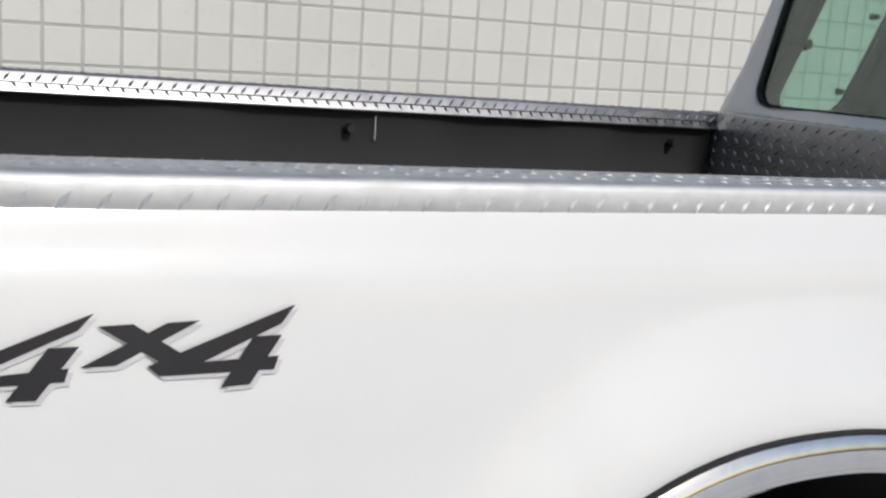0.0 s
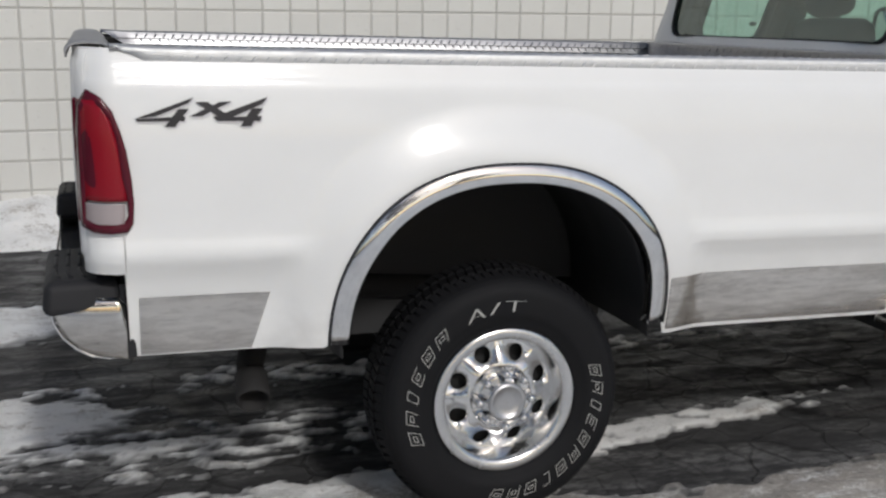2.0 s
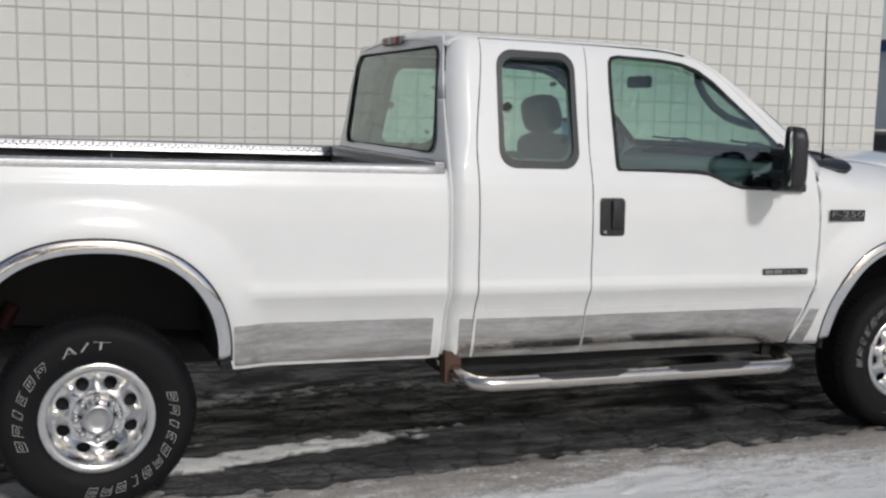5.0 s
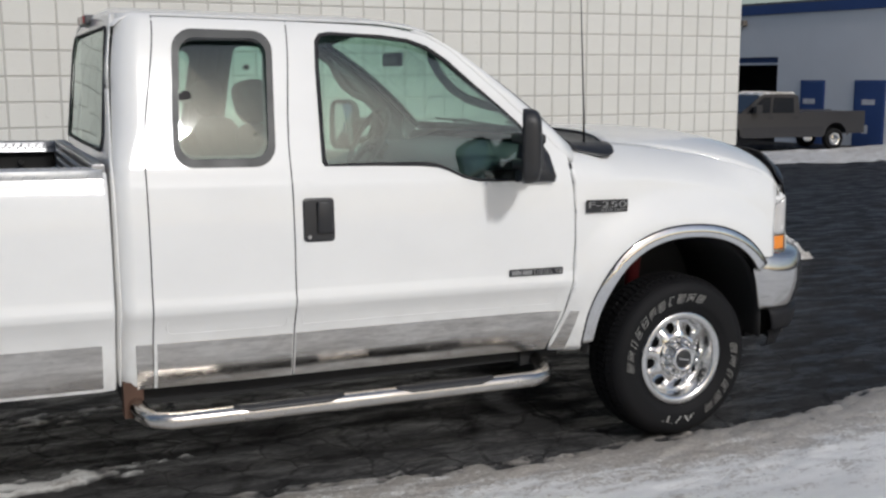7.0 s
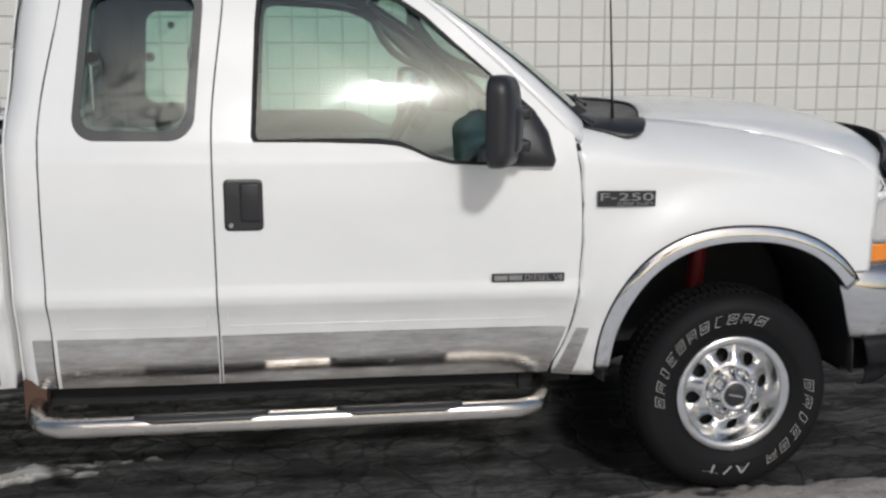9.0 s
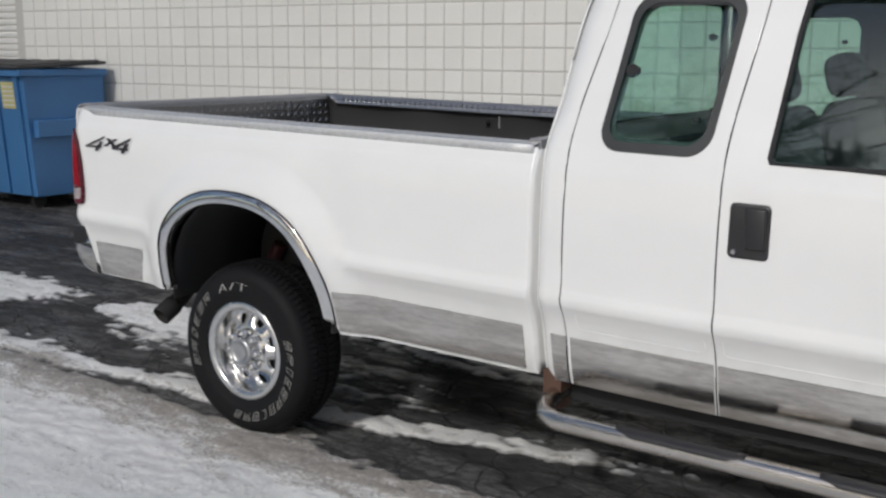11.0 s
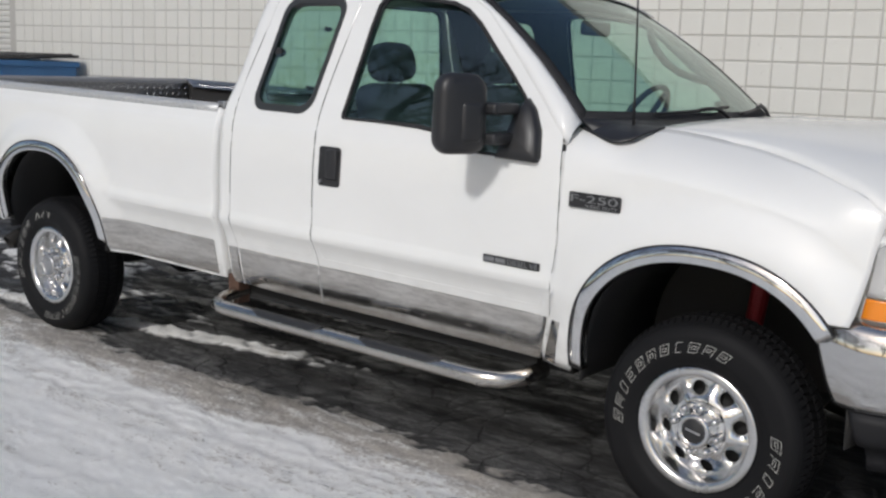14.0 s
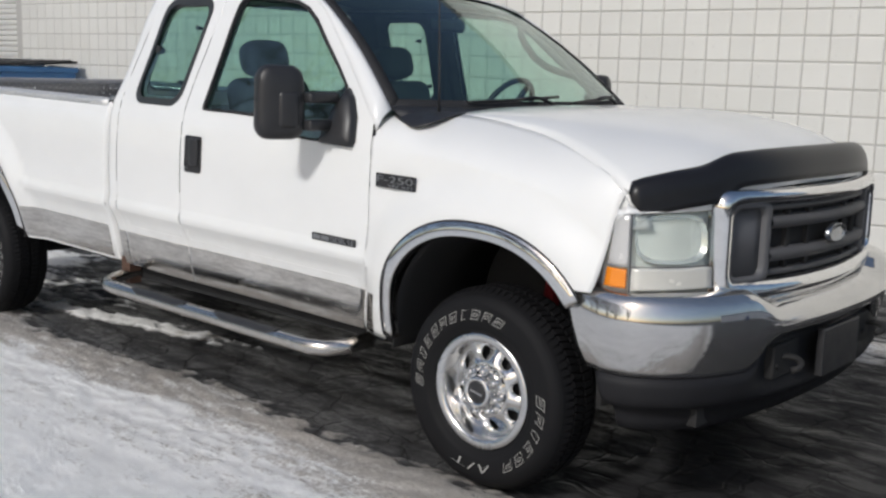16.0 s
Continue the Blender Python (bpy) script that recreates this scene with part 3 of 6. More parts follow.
def wheel(x, y, turn, dark_cap, flip=False):
    rim_prof = [(0.205, 0.03), (0.216, 0.012), (0.222, 0.004), (0.223, -0.004), (0.219, -0.009), (0.205, -0.009), (0.192, -0.006), (0.187, 0.002), (0.184, 0.02), (0.178, 0.05), (0.172, 0.066)]
    w = obj("wheel", *lathe(rim_prof, 72), SATIN, truck, label="chromed steel wheel with eight round holes")
    w.matrix_parent_inverse = Matrix.Translation(truck.location).inverted()
    w.location = (x, y, 0.395)
    w.rotation_euler = (0, radians(turn), math.pi if flip else 0)
    side = [(0.207, 0.03), (0.217, 0.012), (0.225, -0.002), (0.238, -0.010), (0.252, -0.012), (0.256, -0.016), (0.275, -0.0195), (0.300, -0.0205), (0.325, -0.020), (0.345, -0.017), (0.350, -0.012), (0.356, -0.009), (0.367, 0.004), (0.374, 0.018), (0.378, 0.036), (0.380, 0.08), (0.381, 0.115)]
    prof = side + [(r, 0.23 - yy) for r, yy in reversed(side)]
    tyre = obj("tyre", *lathe(prof, 96), RUBBER, w, label="black all-terrain tyre with raised white lettering")
    verts, faces = [], []
    for k in range(84):
        for row, (ya, yb, ra, rb, sh) in enumerate(((0.008, 0.050, 0.370, 0.388, 0.0), (0.060, 0.108, 0.390, 0.390, 0.5), (0.122, 0.170, 0.390, 0.390, 0.0), (0.180, 0.222, 0.388, 0.370, 0.5))):
            a0 = 2 * math.pi * (k + sh) / 84
            a1 = a0 + 2 * math.pi / 84 * (0.70 if row in (0, 3) else 0.76)
            sk = 0.02 if row % 2 else -0.015
            b = len(verts)
            for rr in (0.0, 1.0):
                for a, yy, r in ((a0, ya, ra), (a1, ya, ra), (a1 + sk, yb, rb), (a0 + sk, yb, rb)):
                    q = r - 0.012 * (1 - rr)
                    verts.append((q * math.sin(a), yy, q * math.cos(a)))
            faces += [(b + 4, b + 5, b + 6, b + 7), (b, b + 1, b + 5, b + 4), (b + 1, b + 2, b + 6, b + 5), (b + 2, b + 3, b + 7, b + 6), (b + 3, b, b + 4, b + 7)]
    obj("tread", verts, faces, RUBBER, w, smooth=False)
    for v, f in letter_ring(70, 191, 11, 0.276, 0.312) + letter_ring(247, 322, 6, 0.276, 0.312):
        obj("letter_block", v, f, WHITELET, w, smooth=False, label="raised white outlined lettering block")
    at = [((0.0, 0.0), (0.19, 1.0)), ((0.19, 1.0), (0.28, 0.0)), ((0.07, 0.33), (0.25, 0.33)), ((0.40, 0.0), (0.56, 1.0)), ((0.66, 1.0), (1.0, 1.0)), ((0.82, 1.0), (0.80, 0.0))]
    for some, word in ((at[:3], "A"), (at[3:4], "slash"), (at[4:], "T")):
        obj("letter", *strokes(some, 0.020, 334, 36, 0.278, 0.310), WHITELET, w, smooth=False, label="raised white letter " + word if word != "slash" else "raised white slash")
    dv, df = disc_with_holes(0.098, 0.176, 0.030, 0.062)
    bm = bmesh.new()
    bv = [bm.verts.new(p) for p in dv]
    for q in df:
        bm.faces.new([bv[i] for i in q])
    bmesh.ops.remove_doubles(bm, verts=bm.verts, dist=0.0004)
    part("wheel_disc", bm, CHROME, w, smooth=True)
    hub = [(0.099, 0.030), (0.094, 0.034), (0.088, 0.036), (0.072, 0.034), (0.066, 0.028), (0.062, 0.0), (0.060, -0.022)]
    obj("hub", *lathe(hub, 40), CHROME, w)
    cap = [(0.060, -0.020), (0.058, -0.027), (0.050, -0.030), (0.046, -0.028), (0.044, -0.025), (0.020, -0.026), (0.001, -0.026)]
    obj("center_cap", *lathe(cap, 40), CHROME if dark_cap else ALU_DULL, w, label="" if dark_cap else "satin silver cap")
    if dark_cap:
        obj("cap_insert", *lathe([(0.043, -0.0255), (0.040, -0.0275), (0.001, -0.028)], 32), BLACK, w, label="black cap insert with a plain bar")
        bm = bmesh.new()
        box(bm, (-0.028, -0.031, -0.003), (0.028, -0.027, 0.003))
        part("cap_badge", bm, ALU_DULL, w)
    for k in range(8):
        a = 45 * k
        bm = bmesh.new()
        p, q = polar(0.082, a, 0.034), polar(0.082, a, -0.010)
        cyl(bm, p, q, 0.0150, 0.0135, 6)
        bmesh.ops.create_uvsphere(bm, u_segments=8, v_segments=5, radius=0.0135, matrix=Matrix.Translation(q))
        part("lug_nut", bm, CHROME, w, smooth=True)
    obj("brake_drum", *lathe([(0.0, 0.09), (0.17, 0.09), (0.17, 0.2)], 32), UNDER, w)
    return w


wheel(0.0, 0.0, 0, False)
wheel(4.013, 0.0, 192, True)
wheel(0.0, 2 * YC, 40, False, True)
wheel(4.013, 2 * YC, 100, True, True)


# ---- the bed ----
def diamonds(rows, size=(0.025, 0.0075), lift=0.0025):
    """Raised lozenges of tread plate. Rows: start, step vector, count, long axis, short axis, normal."""
    verts, faces = [], []
    for start, step, count, la, sa, nn in rows:
        for i in range(count):
            c = Vector(start) + Vector(step) * i
            la_, sa_, nn_ = Vector(la), Vector(sa), Vector(nn)
            b = len(verts)
            verts += [c - la_ * size[0] / 2, c + sa_ * size[1] / 2, c + la_ * size[0] / 2, c - sa_ * size[1] / 2, c - la_ * size[0] / 5 + nn_ * lift, c + la_ * size[0] / 5 + nn_ * lift]
            faces += [(b, b + 1, b + 4), (b + 1, b + 5, b + 4), (b + 1, b + 2, b + 5), (b + 2, b + 3, b + 5), (b + 3, b + 4, b + 5), (b + 3, b, b + 4)]
    return verts, faces


def rail(far):
    """A tread-plate cap folded over the top of a bed side."""
    f = (lambda y: 2 * YC - y) if far else (lambda y: y)
    h = 0.0 if far else 0.010
    sec = ((0.026, 1.366), (0.023, 1.369), (0.0235, 1.408 - h), (0.026, 1.414 - h), (0.031, 1.417 - h), (0.038, 1.418 - h), (0.128, 1.418 - h), (0.134, 1.414 - h), (0.135, 1.374), (0.139, 1.370), (0.1395, 1.354), (0.136, 1.352))
    rows = []
    for x in [-1.07, -1.05, -1.02, -0.98, *span(-0.9, 1.44, 24)]:
        lift = 0.026 * ease(-0.97, -1.06, x)
        rows.append([(x, f(y), max(z, 1.366 + lift * 1.6 * (1 if z < 1.39 else 0)) + (0.004 * ease(-0.95, -1.06, x))) for y, z in sec])
    # the far cap takes the darker tread metal
    metal = DARK_TREAD if far else ALU
    r = thick(obj("rail_cap", *grid(rows), metal, truck, label="aluminium tread-plate rail cap", rake=True), 0.0025)
    s = 1 / math.sqrt(2)
    up = -1 if far else 1
    n, d = 66, (0.0362, 0, 0)
    pat = [((-0.93, f(0.0228), 1.386 - 0.4 * h), d, n, (0.62, 0, 0.78), (0.78, 0, -0.62), (0, -up, 0)),
           ((-0.912, f(0.052), 1.418 - h), d, n, (s, s * up * -1, 0), (s, s * up, 0), (0, 0, 1)),
           ((-0.93, f(0.072), 1.418 - h), d, n, (s, s * up, 0), (s, -s * up, 0), (0, 0, 1)),
           ((-0.912, f(0.092), 1.418 - h), d, n, (s, s * up * -1, 0), (s, s * up, 0), (0, 0, 1)),
           ((-0.93, f(0.112), 1.418 - h), d, n, (s, s * up, 0), (s, -s * up, 0), (0, 0, 1)),
           ((-0.93, f(0.1355), 1.402 - h), d, n, (0.62, 0, 0.78), (0.78, 0, -0.62), (0, up, 0)),
           ((-0.912, f(0.1357), 1.384), d, n, (-0.62, 0, 0.78), (0.78, 0, 0.62), (0, up, 0))]
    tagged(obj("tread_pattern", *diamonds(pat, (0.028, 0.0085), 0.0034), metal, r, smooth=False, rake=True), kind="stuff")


rail(False)
rail(True)
for far in (False, True):
    rows = []
    for k in range(19):
        zl = 0.57 + 0.82 * k / 18
        y = side_y(1.4515, zl)
        rows.append([(1.452 + 0.001 * j, (2 * YC - y - 0.02 * j) if far else y + 0.02 * j, zl) for j in range(6)])
    thick(obj("bed_front", *grid(rows), WHITE, truck, rake=True), 0.004)


def plate_box(name, lo, hi, mat, label="", rake=True, bevel=0.004):
    bm = bmesh.new()
    box(bm, lo, hi)
    ob = part(name, bm, mat, truck, label, rake=rake)
    return edges(ob, bevel) if bevel else ob


for far in (False, True):
    f = (lambda y: 2 * YC - y) if far else (lambda y: y)
    rows = []
    for x in span(-1.06, 1.40, 41):
        rib = 0.012 * (0.5 + 0.5 * math.tanh(6 * math.sin((x + 0.5) * 2 * math.pi / 0.62) - 2))
        rows.append([(x, f(0.136), 1.392), (x, f(0.131), 1.386), (x, f(0.105 + rib), 1.37), (x, f(0.10 + rib), 1.20), (x, f(0.11 + rib), 1.16), (x, f(0.12), 1.14 if abs(x) < 0.62 else 0.86)])
    liner = thick(obj("bed_liner", *grid(rows), LINER, truck, label="black ribbed plastic bed liner", rake=True), 0.004)
    for bx in (0.102, 1.235):
        bm = bmesh.new()
        cyl(bm, (bx, f(0.12), 1.315), (bx, f(0.142), 1.315), 0.016, 0.012, 10)
        part("liner_bolt", bm, BLACK, liner, rake=True)
bm = bmesh.new()
box(bm, (0.178, 2 * YC - 0.126, 1.285), (0.1805, 2 * YC - 0.112, 1.352))
part("liner_scuff", bm, INKGREY, truck, "pale scuffed vertical edge", rake=True)
bm = bmesh.new()
for x0, x1, y0 in ((-1.07, -0.60, 0.11), (-0.60, 0.60, 0.66), (0.60, 1.42, 0.11)):
    box(bm, (x0, y0, 0.83), (x1, 2 * YC - y0, 0.86))
part("bed_floor", bm, LINER, truck, rake=True)
for lo, hi, wall in ((0.125, 0.675, 0.664), (2 * YC - 0.675, 2 * YC - 0.125, 2 * YC - 0.675)):
    bm = bmesh.new()
    box(bm, (-0.63, lo, 1.166), (0.63, hi, 1.180))
    box(bm, (-0.63, wall, 0.862), (0.63, wall + 0.011, 1.166))
    for x in (-0.63, 0.616):
        box(bm, (x, lo, 0.862), (x + 0.014, hi, 1.166))
    part("wheelhouse", bm, LINER, truck, "black plastic wheelhouse cover", rake=True)
head = plate_box("bed_header", (1.405, 0.05, 0.84), (1.452, 2 * YC - 0.05, 1.425), ALU_DULL, "dull tread-plate front wall of the bed")
rows = []
for j in range(9):
    for par in (0, 1):
        z = 1.405 - 0.042 * j - 0.021 * par
        s = 0.707
        rows.append(((1.404, 0.16 + 0.026 * par, z), (0, 0.052, 0), 32, (0, s, s if par else -s), (0, s, -s if par else s), (-1, 0, 0)))
rows += [((1.416 + 0.016 * j, 0.16 + 0.026 * (j % 2), 1.4255), (0, 0.052, 0), 32, (0.7, 0.7 * (1 - 2 * (j % 2)), 0), (0.7, -0.7 * (1 - 2 * (j % 2)), 0), (0, 0, 1)) for j in range(3)]
tagged(obj("tread_pattern", *diamonds(rows, (0.026, 0.007)), ALU_DULL, head, smooth=False, rake=True), kind="stuff")


def tailgate():
    rows = []
    for y in span(0.03, 2 * YC - 0.03, 24):
        s = abs(y - YC) / (YC - 0.03)
        dx = 0.03 * max(0.0, (s - 0.9) / 0.1) ** 2
        rows.append([(x + dx, y, z) for x, z in ((-1.145, 0.83), (-1.165, 0.87), (-1.17, 1.10), (-1.165, 1.36), (-1.155, 1.40))])
    thick(obj("tailgate", *grid(rows), WHITE, truck, rake=True), 0.006)
    sec = ((-1.174, 1.385), (-1.176, 1.400), (-1.168, 1.412), (-1.15, 1.419), (-1.12, 1.421), (-1.085, 1.419), (-1.068, 1.408), (-1.065, 1.37))
    rows = [[(x, y, z - 0.03 * max(0.0, (abs(y - YC) / (YC - 0.03) - 0.93) / 0.07) ** 2) for x, z in sec] for y in [*span(0.065, 0.13, 4), *span(0.15, 2 * YC - 0.15, 12), *span(2 * YC - 0.13, 2 * YC - 0.065, 4)]]
    thick(obj("tailgate_cap", *grid(rows), plain("cap_plastic", (0.26, 0.26, 0.265), 0.5, grain=120), truck, label="grey plastic cap on the closed tailgate", rake=True), 0.005)
    lining = plate_box("tailgate_inside", (-1.075, 0.10, 0.86), (-1.06, 2 * YC - 0.10, 1.395), DARK_TREAD, "dull tread-plate lining of the tailgate")
    rows = []
    for j in range(10):
        for par in (0, 1):
            rows.append(((-1.0595, 0.13 + 0.028 * par, 1.380 - 0.044 * j - 0.022 * par), (0, 0.056, 0), 30, (0, 0.707, 0.707 if par else -0.707), (0, 0.707, -0.707 if par else 0.707), (1, 0, 0)))
    tagged(obj("tread_pattern", *diamonds(rows, (0.030, 0.009), 0.003), ALU_DULL, lining, smooth=False, rake=True), kind="stuff")


tailgate()
TAIL = ((-1.130, 1.303), (-1.098, 1.284), (-1.072, 1.250), (-1.055, 1.20), (-1.043, 1.15), (-1.034, 1.08), (-1.031, 1.02), (-1.035, 0.968), (-1.050, 0.946), (-1.09, 0.942), (-1.13, 0.945), (-1.156, 0.955), (-1.162, 1.05), (-1.160, 1.18), (-1.150, 1.27))
TC = (-1.105, 1.10)
for far in (False, True):
    lamp = framed("tail_lamp", TC, TAIL, shrink(TC, TAIL, 0.024), far, DARKRED, off=0.010, steps=2, t=0.012)
    lamp["label"] = "red tail lamp with a pale reversing lens"
    rim = sorted((z, x) for x, z in TAIL if x > -1.14)
    for nm, lo, hi, mat in (("red_lens", 1.026, 1.278, RED), ("reversing_lens", 0.966, 1.020, PALE)):
        rows = []
        for z in span(lo, hi, 16):
            right = smooth_interp(z, [(q, x) for q, x in rim]) - (0.016 if nm == "red_lens" else 0.022)
            rows.append([skin(x, z, far, 0.0125 + 0.004 * math.sin(math.pi * k / 8)) for k, x in enumerate(span(-1.157, max(right, -1.15), 8))])
        thick(obj(nm, *grid(rows), mat, lamp, rake=True), 0.003)
    blob = [(-1.128 + 0.030 * math.cos(2 * math.pi * k / 20), 1.135 + 0.075 * math.sin(2 * math.pi * k / 20)) for k in range(20)]
    pane("dark_lens", (-1.128, 1.135), blob, far, DARKRED, lamp, off=0.0175)
    f = (lambda y: 2 * YC - y) if far else (lambda y: y)
    bm = bmesh.new()
    box(bm, (-1.168, f(0.05), 0.96), (-1.15, f(0.17), 1.28))
    edges(part("rear_lens", bm, DARKRED, lamp, rake=True), 0.008)

# the 4x4 decals
SHAPES = (((-1.018, 1.232), (-0.872, 1.286), (-0.886, 1.271), (-0.967, 1.238)), ((-1.018, 1.232), (-0.894, 1.238), (-0.898, 1.226), (-1.013, 1.225)),
          ((-0.911, 1.257), (-0.885, 1.257), (-0.922, 1.211), (-0.947, 1.212)), ((-0.869, 1.274), (-0.838, 1.275), (-0.784, 1.239), (-0.815, 1.239)),
          ((-0.777, 1.276), (-0.807, 1.275), (-0.885, 1.238), (-0.854, 1.238)), ((-0.826, 1.236), (-0.684, 1.288), (-0.698, 1.270), (-0.777, 1.236)),
          ((-0.826, 1.236), (-0.701, 1.239), (-0.706, 1.226), (-0.815, 1.226)), ((-0.726, 1.259), (-0.698, 1.259), (-0.730, 1.213), (-0.758, 1.212)))
for far in (False, True):
    first = None
    for mat, dx, dz, off in ((INK, 0, 0, 0.0046), (INKGREY, 0.004, -0.004, 0.0036)):
        for q, quad in enumerate(SHAPES):
            verts = []
            for i in range(5):
                for j in range(2):
                    a = Vector(quad[0]).lerp(Vector(quad[1]), i / 4)
                    b = Vector(quad[3]).lerp(Vector(quad[2]), i / 4)
                    p = a.lerp(b, j)
                    verts.append(skin(p.x + dx, p.y + dz, far, off + 0.0001 * q))
            faces = [(2 * i, 2 * i + 1, 2 * i + 3, 2 * i + 2) for i in range(4)]
            ob = obj("decal" if first is None else "stroke" if mat is INK else "stroke_shadow", verts, faces, mat, first or truck, smooth=False, label="black 4x4 decal" if first is None else "", rake=True)
            first = first or ob


# ---- the cab ----
def cab_rear():
    def at(y, zl, off=0.0):
        return (cab_back(zl) + 0.03 * abs((y - YC) / 0.95) ** 2 - 0.03 - off, y, zl)

    c = (YC, 1.70)
    inner = rounded(0.225, 1.458, 2 * YC - 0.225, 1.938, 0.075, 7)
    inner = [(YC + (y - YC) * (1 - 0.12 * (z - 1.458) / 0.48), z) for y, z in inner]
    zs = span(1.985, 0.565, 14)
    near = [(side_y(cab_back(z) + 0.004, z) + 0.003, z) for z in zs]
    outer = near + [(2 * YC - y, z) for y, z in reversed(near)]
    pairs = ring_pts(c, outer, inner)
    rows = []
    for k in range(6):
        row = [at(*(o + (i - o) * k / 5)) for o, i in pairs]
        rows.append(row + row[:1])
    back = thick(obj("cab_rear", *grid(rows), WHITE, truck, rake=True), 0.006)
    rows = []
    for k, by in enumerate((-0.004, 0.016)):
        row = [at(p[0], p[1], 0.005) for p in [tuple(Vector(q) + (Vector(c) - Vector(q)).normalized() * by) for q in inner]]
        rows.append(row + row[:1])
    thick(obj("window_seal", *grid(rows), TRIM, back, rake=True), 0.008)
    rows = []
    for k in range(5):
        row = [at(*(Vector(c) + (Vector(p) - Vector(c)) * k / 4), -0.002) for p in inner]
        rows.append(row + row[:1])
    obj("rear_glass", *grid(rows), GLASS, back, rake=True)


cab_rear()
bm = bmesh.new()
box(bm, (1.488, YC - 0.13, 1.966), (1.58, YC + 0.13, 2.008))
chm = edges(part("roof_lamp", bm, GREYPL, truck, "red and clear high brake lamp", rake=True), 0.008)
for y0, y1, mat in ((-0.115, -0.03, RED), (-0.025, 0.025, PALE), (0.03, 0.115, RED)):
    bm = bmesh.new()
    box(bm, (1.481, YC + y0, 1.971), (1.490, YC + y1, 2.003))
    part("lens", bm, mat, chm, rake=True)


def windshield():
    def at(s, u, off=0.0):
        """s across from -1 to 1, u up from 0 to 1."""
        q = 1 - s * s
        lo = Vector((3.430 + 0.21 * q, YC + s * 0.880, 1.418 - 0.010 * q))
        hi = Vector((2.815 + 0.075 * q, YC + s * 0.715, 1.892 + 0.056 * q))
        p = lo.lerp(hi, u)
        p += Vector((0.6, 0, 0.8)) * (0.028 * math.sin(math.pi * u) + off)
        return tuple(p)

    ss, us = span(-1, 1, 24), span(0, 1, 12)
    obj("windscreen", *grid([[at(s, u) for s in ss] for u in us]), CLEAR, truck)
    ring = [(s, 0) for s in ss] + [(1, u) for u in us[1:]] + [(s, 1) for s in reversed(ss[:-1])] + [(-1, u) for u in reversed(us[1:-1])]
    rows = []
    for k, (fs, fu) in enumerate(((1.0, 0.0), (0.945, 0.045))):
        row = [at(s * fs, min(1 - fu * 0.6, max(fu * 1.6, u)), 0.003) for s, u in ring]
        rows.append(row + row[:1])
    thick(obj("windscreen_border", *grid(rows), TRIM, truck, label="black ceramic windscreen border"), 0.004)
    # pillars between the door's upper edge and the glass
    top = [(3.42, 1.41), (3.36, 1.462), (3.27, 1.552), (3.13, 1.684), (3.0, 1.802), (2.90, 1.887), (2.80, 1.939), (2.74, 1.955)]
    for far in (False, True):
        rows = []
        for k, p in enumerate(top):
            a = Vector(skin(p[0], p[1], far))
            a.z -= K * a.x
            b = Vector(at(1 if far else -1, k / 7))
            m = a.lerp(b, 0.5) + Vector((0.004, 0.016 if far else -0.016, 0.012))
            under = Vector(skin(p[0] - 0.008, p[1] - 0.010, far, -0.007))
            under.z -= K * under.x
            rows.append([tuple(under)] + [tuple(a * (1 - u) ** 2 + m * 2 * u * (1 - u) + b * u * u) for u in span(0, 1, 5)])
        thick(obj("pillar", *grid(rows), WHITE, truck), 0.006)
        rows = [[(q[0] - 0.012, q[1] + (-0.014 if far else 0.014), q[2] - 0.012) for q in row] for row in rows[1:]]
        thick(obj("pillar_lining", *grid(rows), GREYPL, truck), 0.01)
    return at


ws = windshield()


def hood_half(u):
    return 0.765 + 0.165 * ease(0.35, 1.0, u)


def hood_pt(s, u, off=0.0):
    q = 1 - s * s
    xr = 3.685 + 0.14 * q
    xf = 4.60 + 0.26 * (1 - abs(s) ** 3)
    ze = smooth_interp(u, ((0, 1.409), (0.344, 1.375), (0.563, 1.339), (0.705, 1.307), (0.836, 1.264), (0.923, 1.222), (0.97, 1.185), (1.0, 1.140)))
    crown = 0.052 * (0.50 + 0.50 * ease(0.0, 0.55, u)) * (1 - abs(s) ** 3.2)
    rise = smooth_interp(u, ((0, 0.012), (0.3, 0.030), (0.6, 0.052), (0.8, 0.060), (0.9, 0.054), (1.0, 0.030)))
    crown += rise * (1 - abs(s) ** 4.5)
    ridge = 0.006 * math.exp(-(((abs(s) - 0.90) / 0.09) ** 2)) * (1 - u) * ease(0, 0.12, u)
    return Vector((xr + (xf - xr) * u + off * 0.8 * ease(0.7, 1.0, u), YC + s * hood_half(u), ze + crown * (1 - 0.15 * u) + ridge + off - 0.002 * ease(0.98, 1.0, abs(s))))


